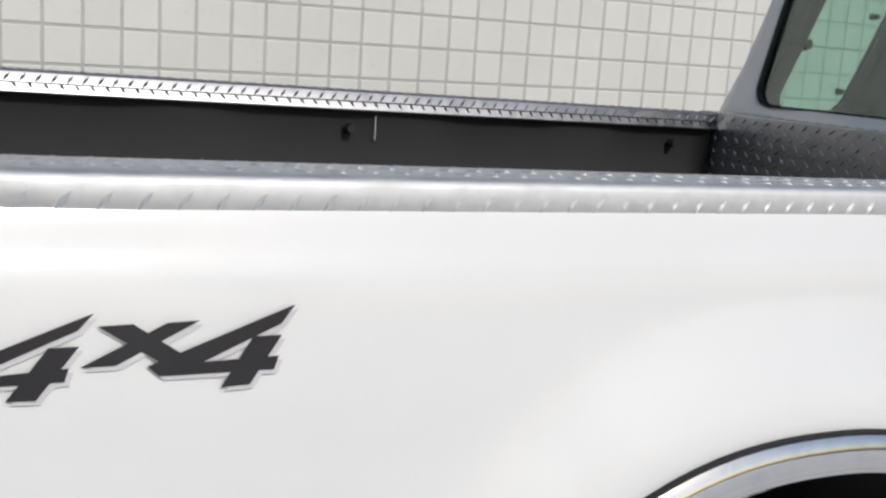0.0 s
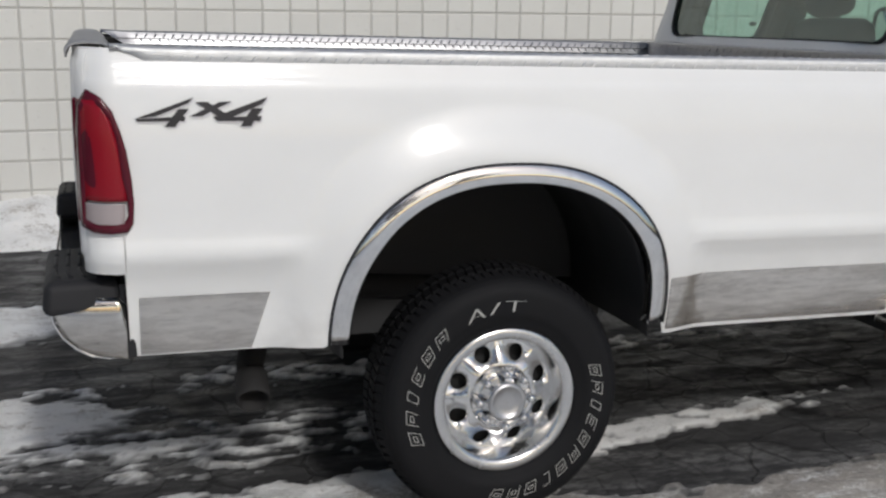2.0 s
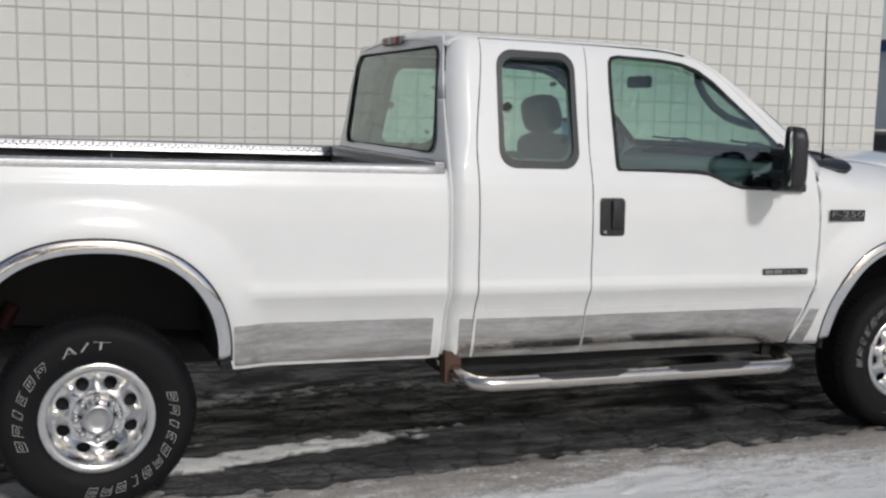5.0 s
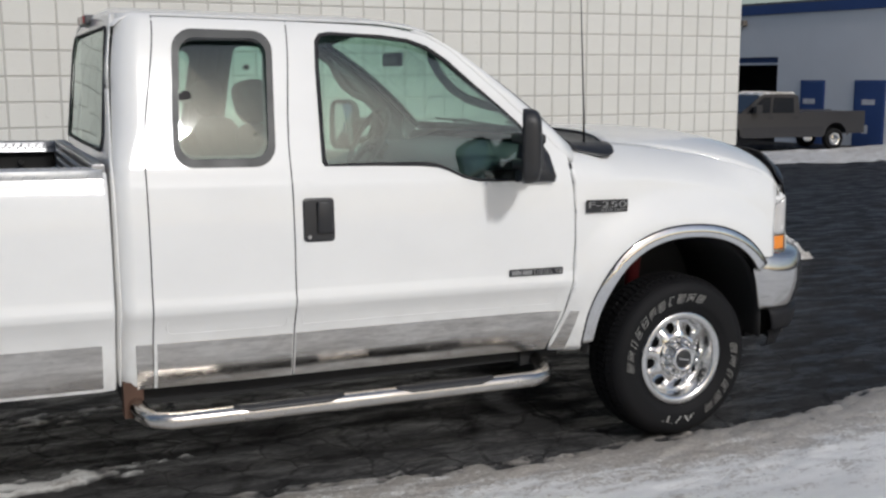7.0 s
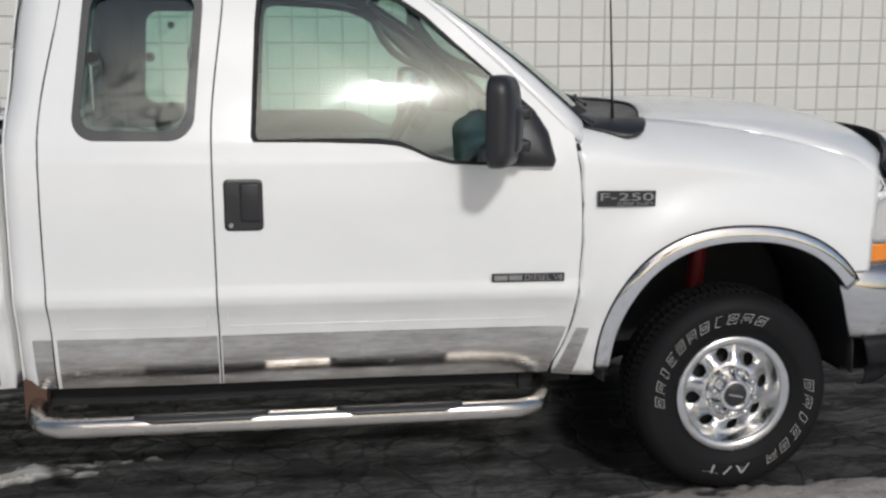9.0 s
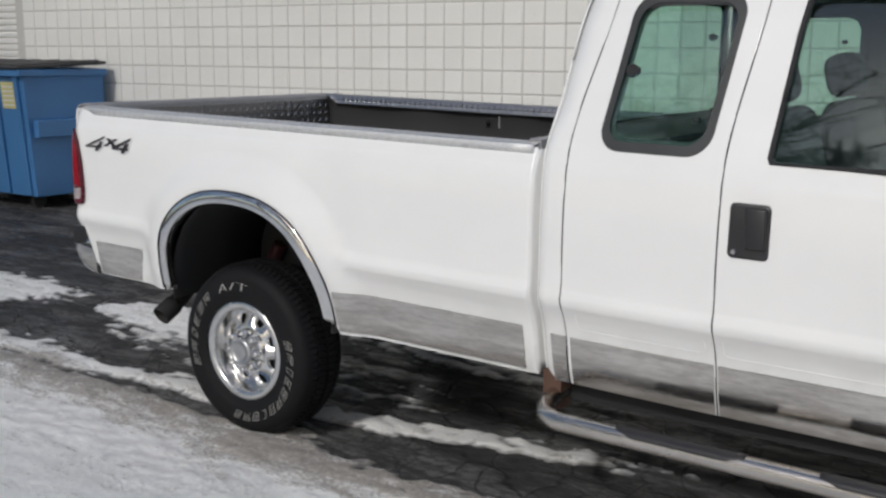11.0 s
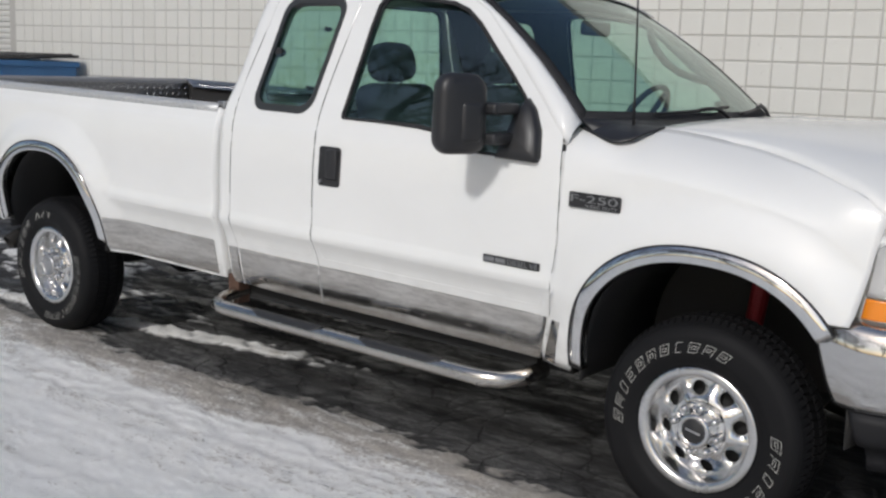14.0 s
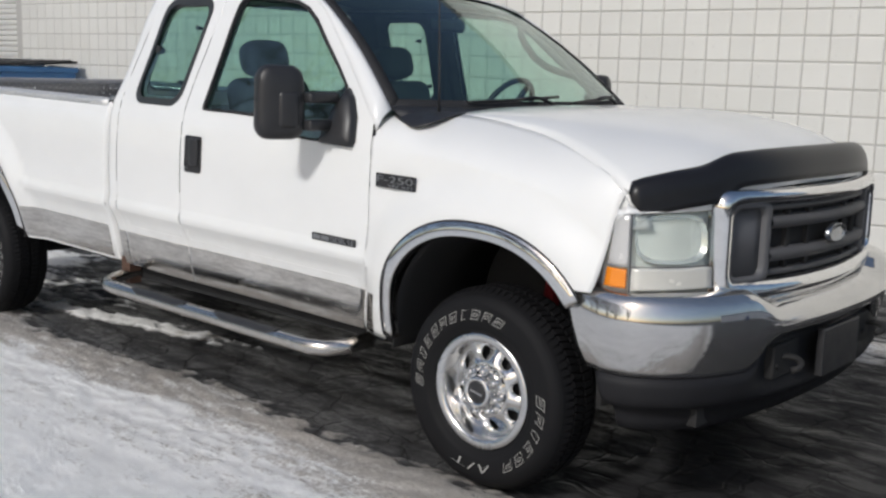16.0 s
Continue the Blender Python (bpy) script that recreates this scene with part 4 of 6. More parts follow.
thick(obj("hood", *grid([[tuple(hood_pt(s, u)) for s in span(-1, 1, 40)] for u in [*span(0, 0.8, 12), *span(0.84, 1.0, 8)]]), WHITE, truck), 0.006)
rows = []
for s in span(-1.02, 1.02, 60):
    c = 1 - ease(0.60, 0.76, abs(s))
    row = []
    for k in range(9):
        v = k / 8
        r = math.sqrt(max(0.04, 1 - (max(0.0, abs(s) - 0.955) / 0.067) ** 2))
        vv = 0.5 + (v - 0.5) * r
        u = 0.952 - 0.036 * c + (0.050 + 0.034 * c) * vv
        p = hood_pt(max(-1, min(1, s)), u, 0.014 + 0.022 * math.sin(math.pi * min(1, vv * 1.1)) * (1 - 0.5 * c) * r + 0.004 * c)
        p.y = YC + s * hood_half(u)
        p.x += 0.035 * c * (1 - v)
        p.z += 0.008 * c * (1 - v) + (1 - c) * (0.014 * (1 - vv) - 0.034 * vv)
        p.x += 0.012 * (1 - c) * vv
        row.append(tuple(p))
    rows.append(row)
thick(obj("bug_shield", *grid(rows), Mat("smoked_acrylic", (0.012, 0.012, 0.014), 0.34, Specular_IOR_Level=0.35).m, truck, label="smoked dark acrylic hood deflector"), 0.004)
# cowl, wipers and aerial
rows = []
for s in span(-1.0, 1.0, 32):
    a, b = Vector(ws(s, 0.02, 0.004)), hood_pt(s * (1.0 + 0.13 * ease(0.86, 1.0, abs(s))), 0.02, -0.004)
    if abs(s) > 0.9:
        b += Vector((-0.06, 0, -0.03)) * (abs(s) - 0.9) / 0.1
    rows.append([tuple(a.lerp(b, u) + Vector((0, 0, -0.02 * math.sin(math.pi * u)))) for u in span(0, 1, 5)])
for far in (False, True):
    patch = []
    for x in span(3.40, 3.705, 14):
        p0 = Vector(skin(x, fender_top(x) - 0.15, far))
        y2 = YC - 0.765 + 0.03
        p2 = Vector((x, 2 * YC - y2 if far else y2, fender_top(x)))
        p1 = Vector((x, p0.y + (-0.022 if far else 0.022), fender_top(x) - 0.012))
        u0 = smooth_interp(x, ((3.40, 0.70), (3.5, 0.52), (3.60, 0.40), (3.66, 0.52), (3.705, 0.90)))
        patch.append([tuple(p0 * (1 - u) ** 2 + p1 * 2 * u * (1 - u) + p2 * u * u + Vector((0, 0.003 if far else -0.003, 0.006 - K * x))) for u in span(u0, 1.0, 8)])
    thick(obj("cowl_corner", *grid(patch), BLACK, truck, label="black plastic cowl corner lying on the fender"), 0.004)
cowl = thick(obj("cowl", *grid(rows), BLACK, truck, label="black plastic cowl below the windscreen"), 0.006)
for y0, y1 in ((0.42, 1.0), (1.06, 1.66)):
    s0, s1 = (y0 - YC) / 0.88, (y1 - YC) / 0.88
    pts = [ws(s, 0.040 + 0.045 * (s - s0) / (s1 - s0), 0.022) for s in span(s0, s1, 10)]
    wv = obj("wiper_blade", *tube(pts, 0.007, 6), BLACK, truck)
    arm = [(Vector(ws(s1 - 0.05, 0.0, 0.01))).lerp(Vector(pts[5]), u) + Vector((0, 0, 0.03 * math.sin(math.pi * u))) for u in span(0, 1, 6)]
    obj("wiper_arm", *tube(arm, 0.008, 6), BLACK, wv)
obj("aerial", *tube([(3.585, 0.20, 1.37), (3.58, 0.20, 1.55), (3.57, 0.202, 1.80), (3.555, 0.205, 2.14)], [0.007, 0.0042, 0.0034, 0.002], 8), BLACK, truck, label="thin black whip aerial")


# ---- the front ----
def gx(y):
    return 4.785 + 0.125 * (1 - ((y - YC) / 0.70) ** 2)


def grille_ring(outer, inner, c, mat, name, parent, bulge=0.02, depth=0.03, label=""):
    pairs = ring_pts(c, outer, inner)
    rows = []
    for u, d in ((0.0, -depth), (0.0, 0.0), (0.25, bulge), (0.7, bulge), (1.0, 0.0), (1.0, -depth)):
        row = []
        for o, i in pairs:
            p = o + (i - o) * u
            row.append((gx(p.x) + d, p.x, p.y))
        rows.append(row + row[:1])
    return obj(name, *grid(rows), mat, parent, label=label)


def front():
    gy0, gy1 = 0.285, 2 * YC - 0.285
    outer = [(y, z - 0.05 * ease(0.5, 0.28, y) * (z < 1.0)) for y, z in rounded(gy0, 0.835, gy1, 1.205, 0.05, 5)]
    hole = rounded(gy0 + 0.045, 0.885, gy1 - 0.045, 1.155, 0.045, 5)
    g = grille_ring(outer, hole, (YC, 1.02), CHROME, "grille", truck, label="chrome grille surround with dark bars")
    rows = [[(gx(y) - 0.035, y, z) for z in (0.88, 1.16)] for y in span(gy0 + 0.03, gy1 - 0.03, 16)]
    thick(obj("grille_back", *grid(rows), UNDER, g), 0.004)
    for a, b in ((gy0 + 0.045, 0.515), (2 * YC - 0.515, gy1 - 0.045)):
        fr = grille_ring(rounded(a - 0.005, 0.882, b + 0.02, 1.158, 0.03, 4), rounded(a + 0.018, 0.90, b - 0.012, 1.14, 0.035, 4), ((a + b) / 2, 1.02), GREYPL, "side_port", g, 0.004)
        rows = [[(gx(y) - 0.02, y, z) for z in (0.89, 1.15)] for y in span(a, b, 4)]
        thick(obj("port_mesh", *grid(rows), GREYPL, fr, label="dark grey mesh"), 0.004)
    bar_mat = plain("grille_grey", (0.075, 0.073, 0.075), 0.55, grain=80)
    for z in (0.968, 1.085):
        rows = []
        for y in span(0.53, 2 * YC - 0.53, 20):
            rows.append([(gx(y) + d, y, z + h) for d, h in ((-0.03, -0.024), (0.0, -0.021), (0.010, 0.0), (0.0, 0.021), (-0.03, 0.024))])
        obj("grille_bar", *grid(rows), bar_mat, g)
    for z in (0.905, 1.137):
        rows = [[(gx(y) - 0.012 + d, y, z + h) for d, h in ((-0.02, -0.012), (0.0, -0.010), (0.004, 0.0), (0.0, 0.010), (-0.02, 0.012))] for y in span(0.53, 2 * YC - 0.53, 20)]
        obj("grille_bar", *grid(rows), bar_mat, g)
    for y in (0.66, 0.80, 1.13, 1.27):
        bm = bmesh.new()
        box(bm, (gx(y) - 0.035, y - 0.012, 0.89), (gx(y) - 0.016, y + 0.012, 1.15))
        part("grille_rib", bm, UNDER, g)
    ell = [(0.5 * 0.165 * math.cos(2 * math.pi * k / 36), 0.5 * 0.068 * math.sin(2 * math.pi * k / 36)) for k in range(36)]
    rows = []
    for k, (f, d) in enumerate(((1.0, 0.0), (1.0, 0.016), (0.94, 0.02), (0.88, 0.016), (0.4, 0.017), (0.02, 0.017))):
        row = [(gx(YC) + 0.006 + d, YC + y * f, 1.022 + z * f) for y, z in ell]
        rows.append(row + row[:1])
    obj("emblem", *grid(rows), steel("emblem_steel", (0.45, 0.46, 0.48), 0.2, 0.4), g, label="plain oval silver emblem")
    # lamps
    plan = ((0.0, 4.505, 0.012), (0.15, 4.55, 0.002), (0.30, 4.60, 0.012), (0.45, 4.655, 0.055), (0.60, 4.70, 0.115), (0.8, 4.742, 0.195), (1.0, 4.775, 0.275))

    def lp(t, z, far, inset=0.0):
        x = smooth_interp(t, [(a, b) for a, b, _ in plan])
        y = smooth_interp(t, [(a, c) for a, _, c in plan])
        x += 0.060 * (z - 0.875) / 0.255 * (1 - ease(0.0, 0.5, t)) - 0.010 * (z - 1.0) / 0.12
        p = Vector((x, y, z)) - Vector((0.8, -0.6, 0)) * inset
        return (p.x, 2 * YC - p.y if far else p.y, p.z)

    top = lambda t: 1.125 + 0.012 * t - 0.022 * (1 - ease(0, 0.22, t))  # noqa: E731
    for far in (False, True):
        def sheet(name, t0, t1, z0, z1, mat, parent, inset=0.0, label="", tk=0.006):
            rows = []
            for t in span(t0, t1, 10):
                hi = min(z1, top(t))
                rows.append([lp(t, z0 + (hi - z0) * k / 8, far, inset) for k in range(9)])
            return thick(obj(name, *grid(rows), mat, parent, label=label), tk)

        lamp = sheet("headlamp", 0.0, 1.0, 0.862, 1.2, plain("lamp_body", (0.82, 0.84, 0.80), 0.3, 0.0, depth=0), truck, 0.035, "clear headlamp with an amber corner marker")
        sheet("marker_amber", 0.02, 0.29, 0.880, 0.945, AMBER, lamp, 0.0, "amber corner lens")
        sheet("marker_clear", 0.01, 0.30, 0.952, 1.2, plain("marker_silver", (0.58, 0.57, 0.56), 0.2, 0.2, depth=0, Coat_Weight=0.5), lamp, 0.0)
        sheet("turn_lens", 0.335, 0.99, 0.875, 0.948, plain("turn_pale", (0.70, 0.68, 0.62), 0.22, 0.2, depth=0, Coat_Weight=0.5), lamp, 0.0)
        sheet("main_lens", 0.335, 0.99, 0.957, 1.2, LENS, lamp, 0.0, tk=0.003)
        bowl = []
        for k in range(7):
            r = 1 - k / 6
            row = []
            for j in range(24):
                a = 2 * math.pi * j / 24
                ca, sa = math.cos(a), math.sin(a)
                e = (abs(ca) ** 3 + abs(sa) ** 3) ** (-1 / 3)
                t = 0.67 + 0.305 * r * e * ca
                z = 1.043 + 0.084 * r * e * sa
                row.append(lp(t, z, far, 0.012 + 0.045 * math.sqrt(max(0.0, 1 - r * r))))
            bowl.append(row + row[:1])
        obj("reflector", *grid(bowl), plain("reflector_pale", (0.92, 0.95, 0.90), 0.22, 0.6, depth=0), lamp)
        for t in (0.318,):
            obj("divider", *tube([lp(t, z, far, -0.001) for z in span(0.87, top(t), 8)], 0.0035, 6), GREYPL, lamp)
        obj("divider", *tube([lp(t, 0.953, far, -0.001) for t in span(0.32, 0.99, 10)], 0.002, 6), GREYPL, lamp)
        rows = [[lp(t, 0.862 + d, far, i) for d, i in ((0.0, -0.004), (-0.012, -0.002), (-0.022, 0.03))] for t in span(0.0, 1.0, 14)]
        thick(obj("lamp_gap", *grid(rows), TRIM, lamp), 0.004)
        rows = [[lp(t, 1.075 + 0.065 * k / 3, far, 0.014 + 0.004 * k) for k in range(4)] for t in span(-0.03, 0.5, 8)]
        thick(obj("lamp_bucket", *grid(rows), WHITE, truck), 0.003)
        # body below the hood, over the lamp
        rows = []
        for t in span(0.0, 1.0, 16):
            a = Vector(lp(t, top(t) + 0.002, far, 0.002))
            s = (a.y - YC) / hood_half(1.0)
            b = Vector(hood_pt(max(-1, min(1, s)), 1.0))
            b = b if abs(s) <= 1 else Vector(hood_pt(math.copysign(1, s), 0.985)) + Vector((0, 0.004 * math.copysign(1, s), -0.004))
            rows.append([tuple(a), tuple(a.lerp(b, 0.5) + Vector((0.004, 0, 0))), tuple(b)])
        thick(obj("lamp_brow", *grid(rows), WHITE, truck), 0.004)
        # inner flange that closes the corner of fender, hood and lamp
        rows = [[(4.535 + 0.09 * u, (lambda y: 2 * YC - y if far else y)(0.030 + 0.016 * u + 0.010 * k / 5), 1.115 + 0.072 * k / 5) for u in span(0, 1, 5)] for k in range(6)]
        thick(obj("nose_flange", *grid(rows), WHITE, truck), 0.003)


front()
PLAN = ((4.40, -0.012), (4.48, -0.026), (4.58, -0.026), (4.66, -0.008), (4.74, 0.045), (4.82, 0.135), (4.885, 0.27), (4.935, 0.45), (4.965, 0.68), (4.975, YC))


def bumper_path(n=9):
    near = [Vector((x, y, 0)) for x, y in PLAN]
    pts = near + [Vector((p.x, 2 * YC - p.y, 0)) for p in reversed(near[:-1])]
    fine = []
    for i in range(len(pts) - 1):
        p0, p1, p2, p3 = pts[max(0, i - 1)], pts[i], pts[i + 1], pts[min(len(pts) - 1, i + 2)]
        for k in range(4):
            u = k / 4
            fine.append(0.5 * (2 * p1 + (p2 - p0) * u + (2 * p0 - 5 * p1 + 4 * p2 - p3) * u**2 + (3 * p1 - p0 - 3 * p2 + p3) * u**3))
    fine.append(pts[-1])
    out = []
    for i, p in enumerate(fine):
        t = (fine[min(i + 1, len(fine) - 1)] - fine[max(i - 1, 0)]).normalized()
        out.append((p, Vector((t.y, -t.x, 0))))
    return out


def bumper_rows(sec):
    rows = []
    for p, nrm in bumper_path():
        row = []
        mid = ease(0.34, 0.52, min(p.y, 2 * YC - p.y))
        end = 1 - ease(4.43, 4.60, p.x)
        for d, z, dm, zm in sec:
            q = p + nrm * (d + dm * mid)
            q.x += 0.30 * max(0.0, 0.80 - z) * end
            row.append((q.x, q.y, z + zm * mid + 0.030 * (1 - mid) * (z > 0.79) + 0.014 * end * (z > 0.7)))
        rows.append(row)
    return rows


def front_bumper():
    sec = ((-0.13, 0.835, -0.02, -0.02), (-0.05, 0.838, -0.02, -0.025), (-0.012, 0.825, -0.01, -0.03), (0.003, 0.80, 0, -0.03), (0.011, 0.775, 0, -0.03), (0.012, 0.72, 0, 0.0), (0.002, 0.66, 0, 0.05), (-0.014, 0.61, 0, 0.085), (-0.023, 0.588, 0, 0.10), (-0.045, 0.580, 0, 0.105))
    b = thick(obj("front_bumper", *grid(bumper_rows(sec)), FILMED, truck, label="chrome front bumper over a dark plastic valance"), 0.004)
    sec = ((-0.045, 0.583, -0.03, 0.095), (-0.014, 0.579, -0.04, 0.085), (-0.012, 0.55, -0.05, 0.05), (-0.015, 0.515, -0.045, 0.03), (-0.020, 0.495, -0.01, -0.005), (-0.034, 0.475, 0.0, -0.005), (-0.070, 0.466, 0, 0), (-0.078, 0.42, 0, 0), (-0.092, 0.385, 0, 0.01), (-0.13, 0.372, 0, 0.02))
    rows = [r for r, (p, _) in zip(bumper_rows(sec), bumper_path()) if p.x > 4.45]
    v = thick(obj("valance", *grid(rows), plain("valance_grey", (0.012, 0.012, 0.0138), 0.6, grain=180, Specular_IOR_Level=0.25), b, label="dark grey plastic valance"), 0.005)
    for y in (0.56, 2 * YC - 0.56):
        ring = [(4.95 + 0.05 * math.sin(a), y + 0.05 * math.cos(a) * 0.6, 0.590 + 0.018 * math.cos(a)) for a in span(-2.6, 2.6, 14)]
        obj("tow_hook", *tube(ring, 0.012, 8), UNDER, b)
        bm = bmesh.new()
        box(bm, (4.80, y - 0.05 if y < YC else y - 0.16, 0.53), (4.922, y + 0.16 if y < YC else y + 0.05, 0.655))
        edges(part("hook_recess", bm, UNDER, b), 0.01)
    bm = bmesh.new()
    box(bm, (4.955, YC - 0.17, 0.50), (4.985, YC + 0.17, 0.68))
    edges(part("plate_bracket", bm, BLACK, b, "empty black number plate bracket"), 0.006)
    bm = bmesh.new()
    box(bm, (4.55, 0.2, 0.40), (4.80, 2 * YC - 0.2, 0.80))
    part("bumper_beam", bm, UNDER, b)


front_bumper()


def rear_bumper():
    # side profile of the chrome shell, top to bottom
    prof = [(-1.262, 0.775), (-1.261, 0.750), (-1.253, 0.712), (-1.232, 0.672), (-1.200, 0.638), (-1.165, 0.616), (-1.120, 0.606), (-1.066, 0.604)]
    y0, y1 = 0.070, 2 * YC - 0.070
    cols = [y0, y0 + 0.004, y0 + 0.02] + span(0.2, 2 * YC - 0.2, 8) + [y1 - 0.02, y1 - 0.004, y1]
    rows = [[(x + 0.010 * (abs(y - YC) / 0.9) ** 2, y, z - (0.062 if z > 0.74 and abs(y - YC) < 0.52 else 0.0)) for x, z in prof] for y in cols]
    b = thick(obj("rear_bumper", *grid(rows), FILMED, truck, label="chrome rear step bumper with black pads"), 0.004)
    for far in (False, True):
        def side(y):
            return 2 * YC - y if far else y
        rows = []
        for u in span(0, 1, 8):
            row = []
            for x, z in prof:
                x = x + 0.010
                row.append((x + (-1.064 - x) * u, side(0.074 - 0.022 * u ** 0.6 - 0.010 * math.sin((z - 0.604) / 0.171 * math.pi)), z))
            rows.append(row)
        # smeared stainless stands in for streaky snow reflections on the chrome
        thick(obj("bumper_end", *grid(rows), STAINLESS, b), 0.003)
        obj("bumper_rim", *tube([(x + 0.006, side(0.071), z) for x, z in prof], 0.005, 8), CHROME, b, label="bright rolled edge")
        # the moulded pad with its ridges
        bm = bmesh.new()
        box(bm, (-1.274, side(0.050), 0.730), (-1.070, side(0.455), 0.822))
        bmesh.ops.recalc_face_normals(bm, faces=bm.faces)
        for v in bm.verts:
            if v.co.z > 0.8:
                v.co.x += 0.008 if v.co.x < -1.2 else 0.0
                v.co.y += (-0.012 if far else 0.012) if abs(v.co.y - side(0.056)) < 0.01 else 0.0
            if abs(v.co.y - side(0.455)) < 0.01 and v.co.z > 0.8:
                v.co.z += 0.012
        pad = edges(part("bumper_pad", bm, PAD, b, "black moulded plastic step pad"), 0.026, 4)
        for k in range(4):
            x = -1.238 + 0.031 * k
            for ya, yb, bend in ((0.105, 0.205, 0.012), (0.225, 0.335, 0.0), (0.352, 0.425, 0.0)):
                pts = [(x + bend * (1 - q) ** 2, side(ya + (yb - ya) * q), 0.8215 + 0.012 * (ya + (yb - ya) * q - 0.056) / 0.4) for q in span(0, 1, 5)]
                obj("pad_rib", *tube(pts, 0.0055, 6), PAD, pad)
        bm = bmesh.new()
        box(bm, (-1.068, side(0.048), 0.606), (-1.040, side(0.16), 0.812))
        for v in bm.verts:
            if v.co.z > 0.7:
                v.co.x -= 0.010
        bmesh.ops.recalc_face_normals(bm, faces=bm.faces)
        edges(part("end_cap", bm, PAD, b, "black plastic end cap"), 0.006)
    bm = bmesh.new()
    box(bm, (-1.258, 0.461, 0.700), (-1.10, 2 * YC - 0.461, 0.712))
    step = edges(part("step_plate", bm, FILMED, b, "chrome step plate with a ball hole"), 0.003)
    bm = bmesh.new()
    cyl(bm, (-1.195, YC, 0.708), (-1.195, YC, 0.7145), 0.030, seg=20)
    part("ball_hole", bm, UNDER, step)
    bm = bmesh.new()
    box(bm, (-1.06, 0.17, 0.63), (-1.04, 0.30, 0.80))
    part("bumper_bracket", bm, UNDER, b)


rear_bumper()


# ---- mirrors, handles, badges, steps ----
def rounded_box(name, lo, hi, r, mat, parent, m=None, label="", seg=4):
    bm = bmesh.new()
    box(bm, lo, hi, m)
    bmesh.ops.bevel(bm, geom=bm.edges[:], offset=r, segments=seg, profile=0.5, affect="EDGES")
    return part(name, bm, mat, parent, label, smooth=True)


for far in (False, True):
    f = (lambda y: 2 * YC - y) if far else (lambda y: y)
    mm = pose(3.085, f(-0.205), 1.4335, 0, 0, 27 if far else -27)
    out = rounded(-0.103, -0.150, 0.103, 0.150, 0.060, 7)
    rows = []
    for d, k in ((-0.020, 0.02), (-0.020, 0.88), (-0.030, 0.94), (-0.030, 0.985), (-0.018, 1.0), (0.008, 0.99), (0.026, 0.95), (0.037, 0.87), (0.044, 0.72), (0.048, 0.4), (0.049, 0.02)):
        row = [tuple(mm @ Vector((d, a * k * (1 - 0.06 * (b + 0.15) / 0.3), b * k))) for a, b in out]
        rows.append(row + row[:1])
    shell = obj("mirror", *grid(rows), BLACK, truck, label="large black plastic towing mirror")
    rounded_box("mirror_glass", (-0.0235, -0.085, -0.125), (-0.020, 0.085, 0.125), 0.001, steel("mirror_silver", (0.8, 0.8, 0.8), 0.01, 0.03), shell, mm, "", 1)
    rounded_box("mirror_rib", (0.01, -0.02 if not far else -0.075, -0.105), (0.056, 0.075 if not far else 0.02, 0.05), 0.024, BLACK, shell, mm)
    for z in (1.345, 1.455):
        rounded_box("mirror_arm", (3.11, f(-0.14), z - 0.022), (3.20, f(0.02), z + 0.022), 0.014, BLACK, shell)
    sail = [(3.12, 1.325), (3.305, 1.322), (3.315, 1.345), (3.295, 1.44), (3.25, 1.515), (3.205, 1.555), (3.17, 1.50), (3.14, 1.40)]
    rows = []
    for k, (fk, off) in enumerate(((1.0, -0.004), (1.0, 0.022), (0.86, 0.038), (0.4, 0.045), (0.02, 0.045))):
        c = Vector((3.22, 1.40))
        row = [skin(*(c + (Vector(p) - c) * fk), far, off) for p in sail]
        rows.append(row + row[:1])
    obj("mirror_mount", *grid(rows), BLACK, shell, rake=True)

    hnd = [skin(x, z, far, 0.004) for x, z in rounded(2.177, 1.112, 2.306, 1.284, 0.016, 3)]
    rows = [[tuple(p) for p in hnd] + [tuple(hnd[0])]]
    c = Vector(skin(2.2415, 1.198, far, 0.006))
    for fk in (0.9, 0.5, 0.02):
        row = [tuple(c.lerp(Vector(p), fk) + Vector((0, 0.003 if far else -0.003, 0))) for p in hnd]
        rows.append(row + row[:1])
    h = obj("door_handle", *grid(rows), BLACK, truck, label="black plastic paddle door handle", smooth=False, rake=True)
    rounded_box("handle_paddle", (2.232, f(-0.047), 1.105), (2.297, f(-0.028), 1.232), 0.006, BLACK, h, None, "", 2)
    bm = bmesh.new()
    cyl(bm, (2.199, f(-0.030), 1.092), (2.199, f(-0.044), 1.092), 0.0075, seg=12)
    part("lock", bm, ALU_DULL, h)


def letters(text, x0, x1, z, height, y, mat, parent, rake_deg=-1.03, name="lettering", label=""):
    """Raised writing in the built-in font on a side that looks towards -y, fitted between x0 and x1."""
    curve = bpy.data.curves.new("text", "FONT")
    curve.body, curve.size, curve.extrude, curve.align_x = text, 1.0, 0.02, "LEFT"
    tmp = new("text", curve)
    me = bpy.data.meshes.new_from_object(tmp)
    bpy.data.objects.remove(tmp)
    co = [v.co.copy() for v in me.vertices]
    lo, hi = min(v.x for v in co), max(v.x for v in co)
    zl, zh = min(v.y for v in co), max(v.y for v in co)
    for v in me.vertices:
        px = x0 + (v.co.x - lo) / (hi - lo) * (x1 - x0)
        pz = z + (v.co.y - zl) / (zh - zl) * height
        v.co = (px, y - v.co.z * 0.08, pz + math.tan(radians(rake_deg)) * (px - x0))
    me.materials.append(mat)
    ob = new(name, me)
    under(ob, parent)
    if label:
        ob["label"] = label
    return ob


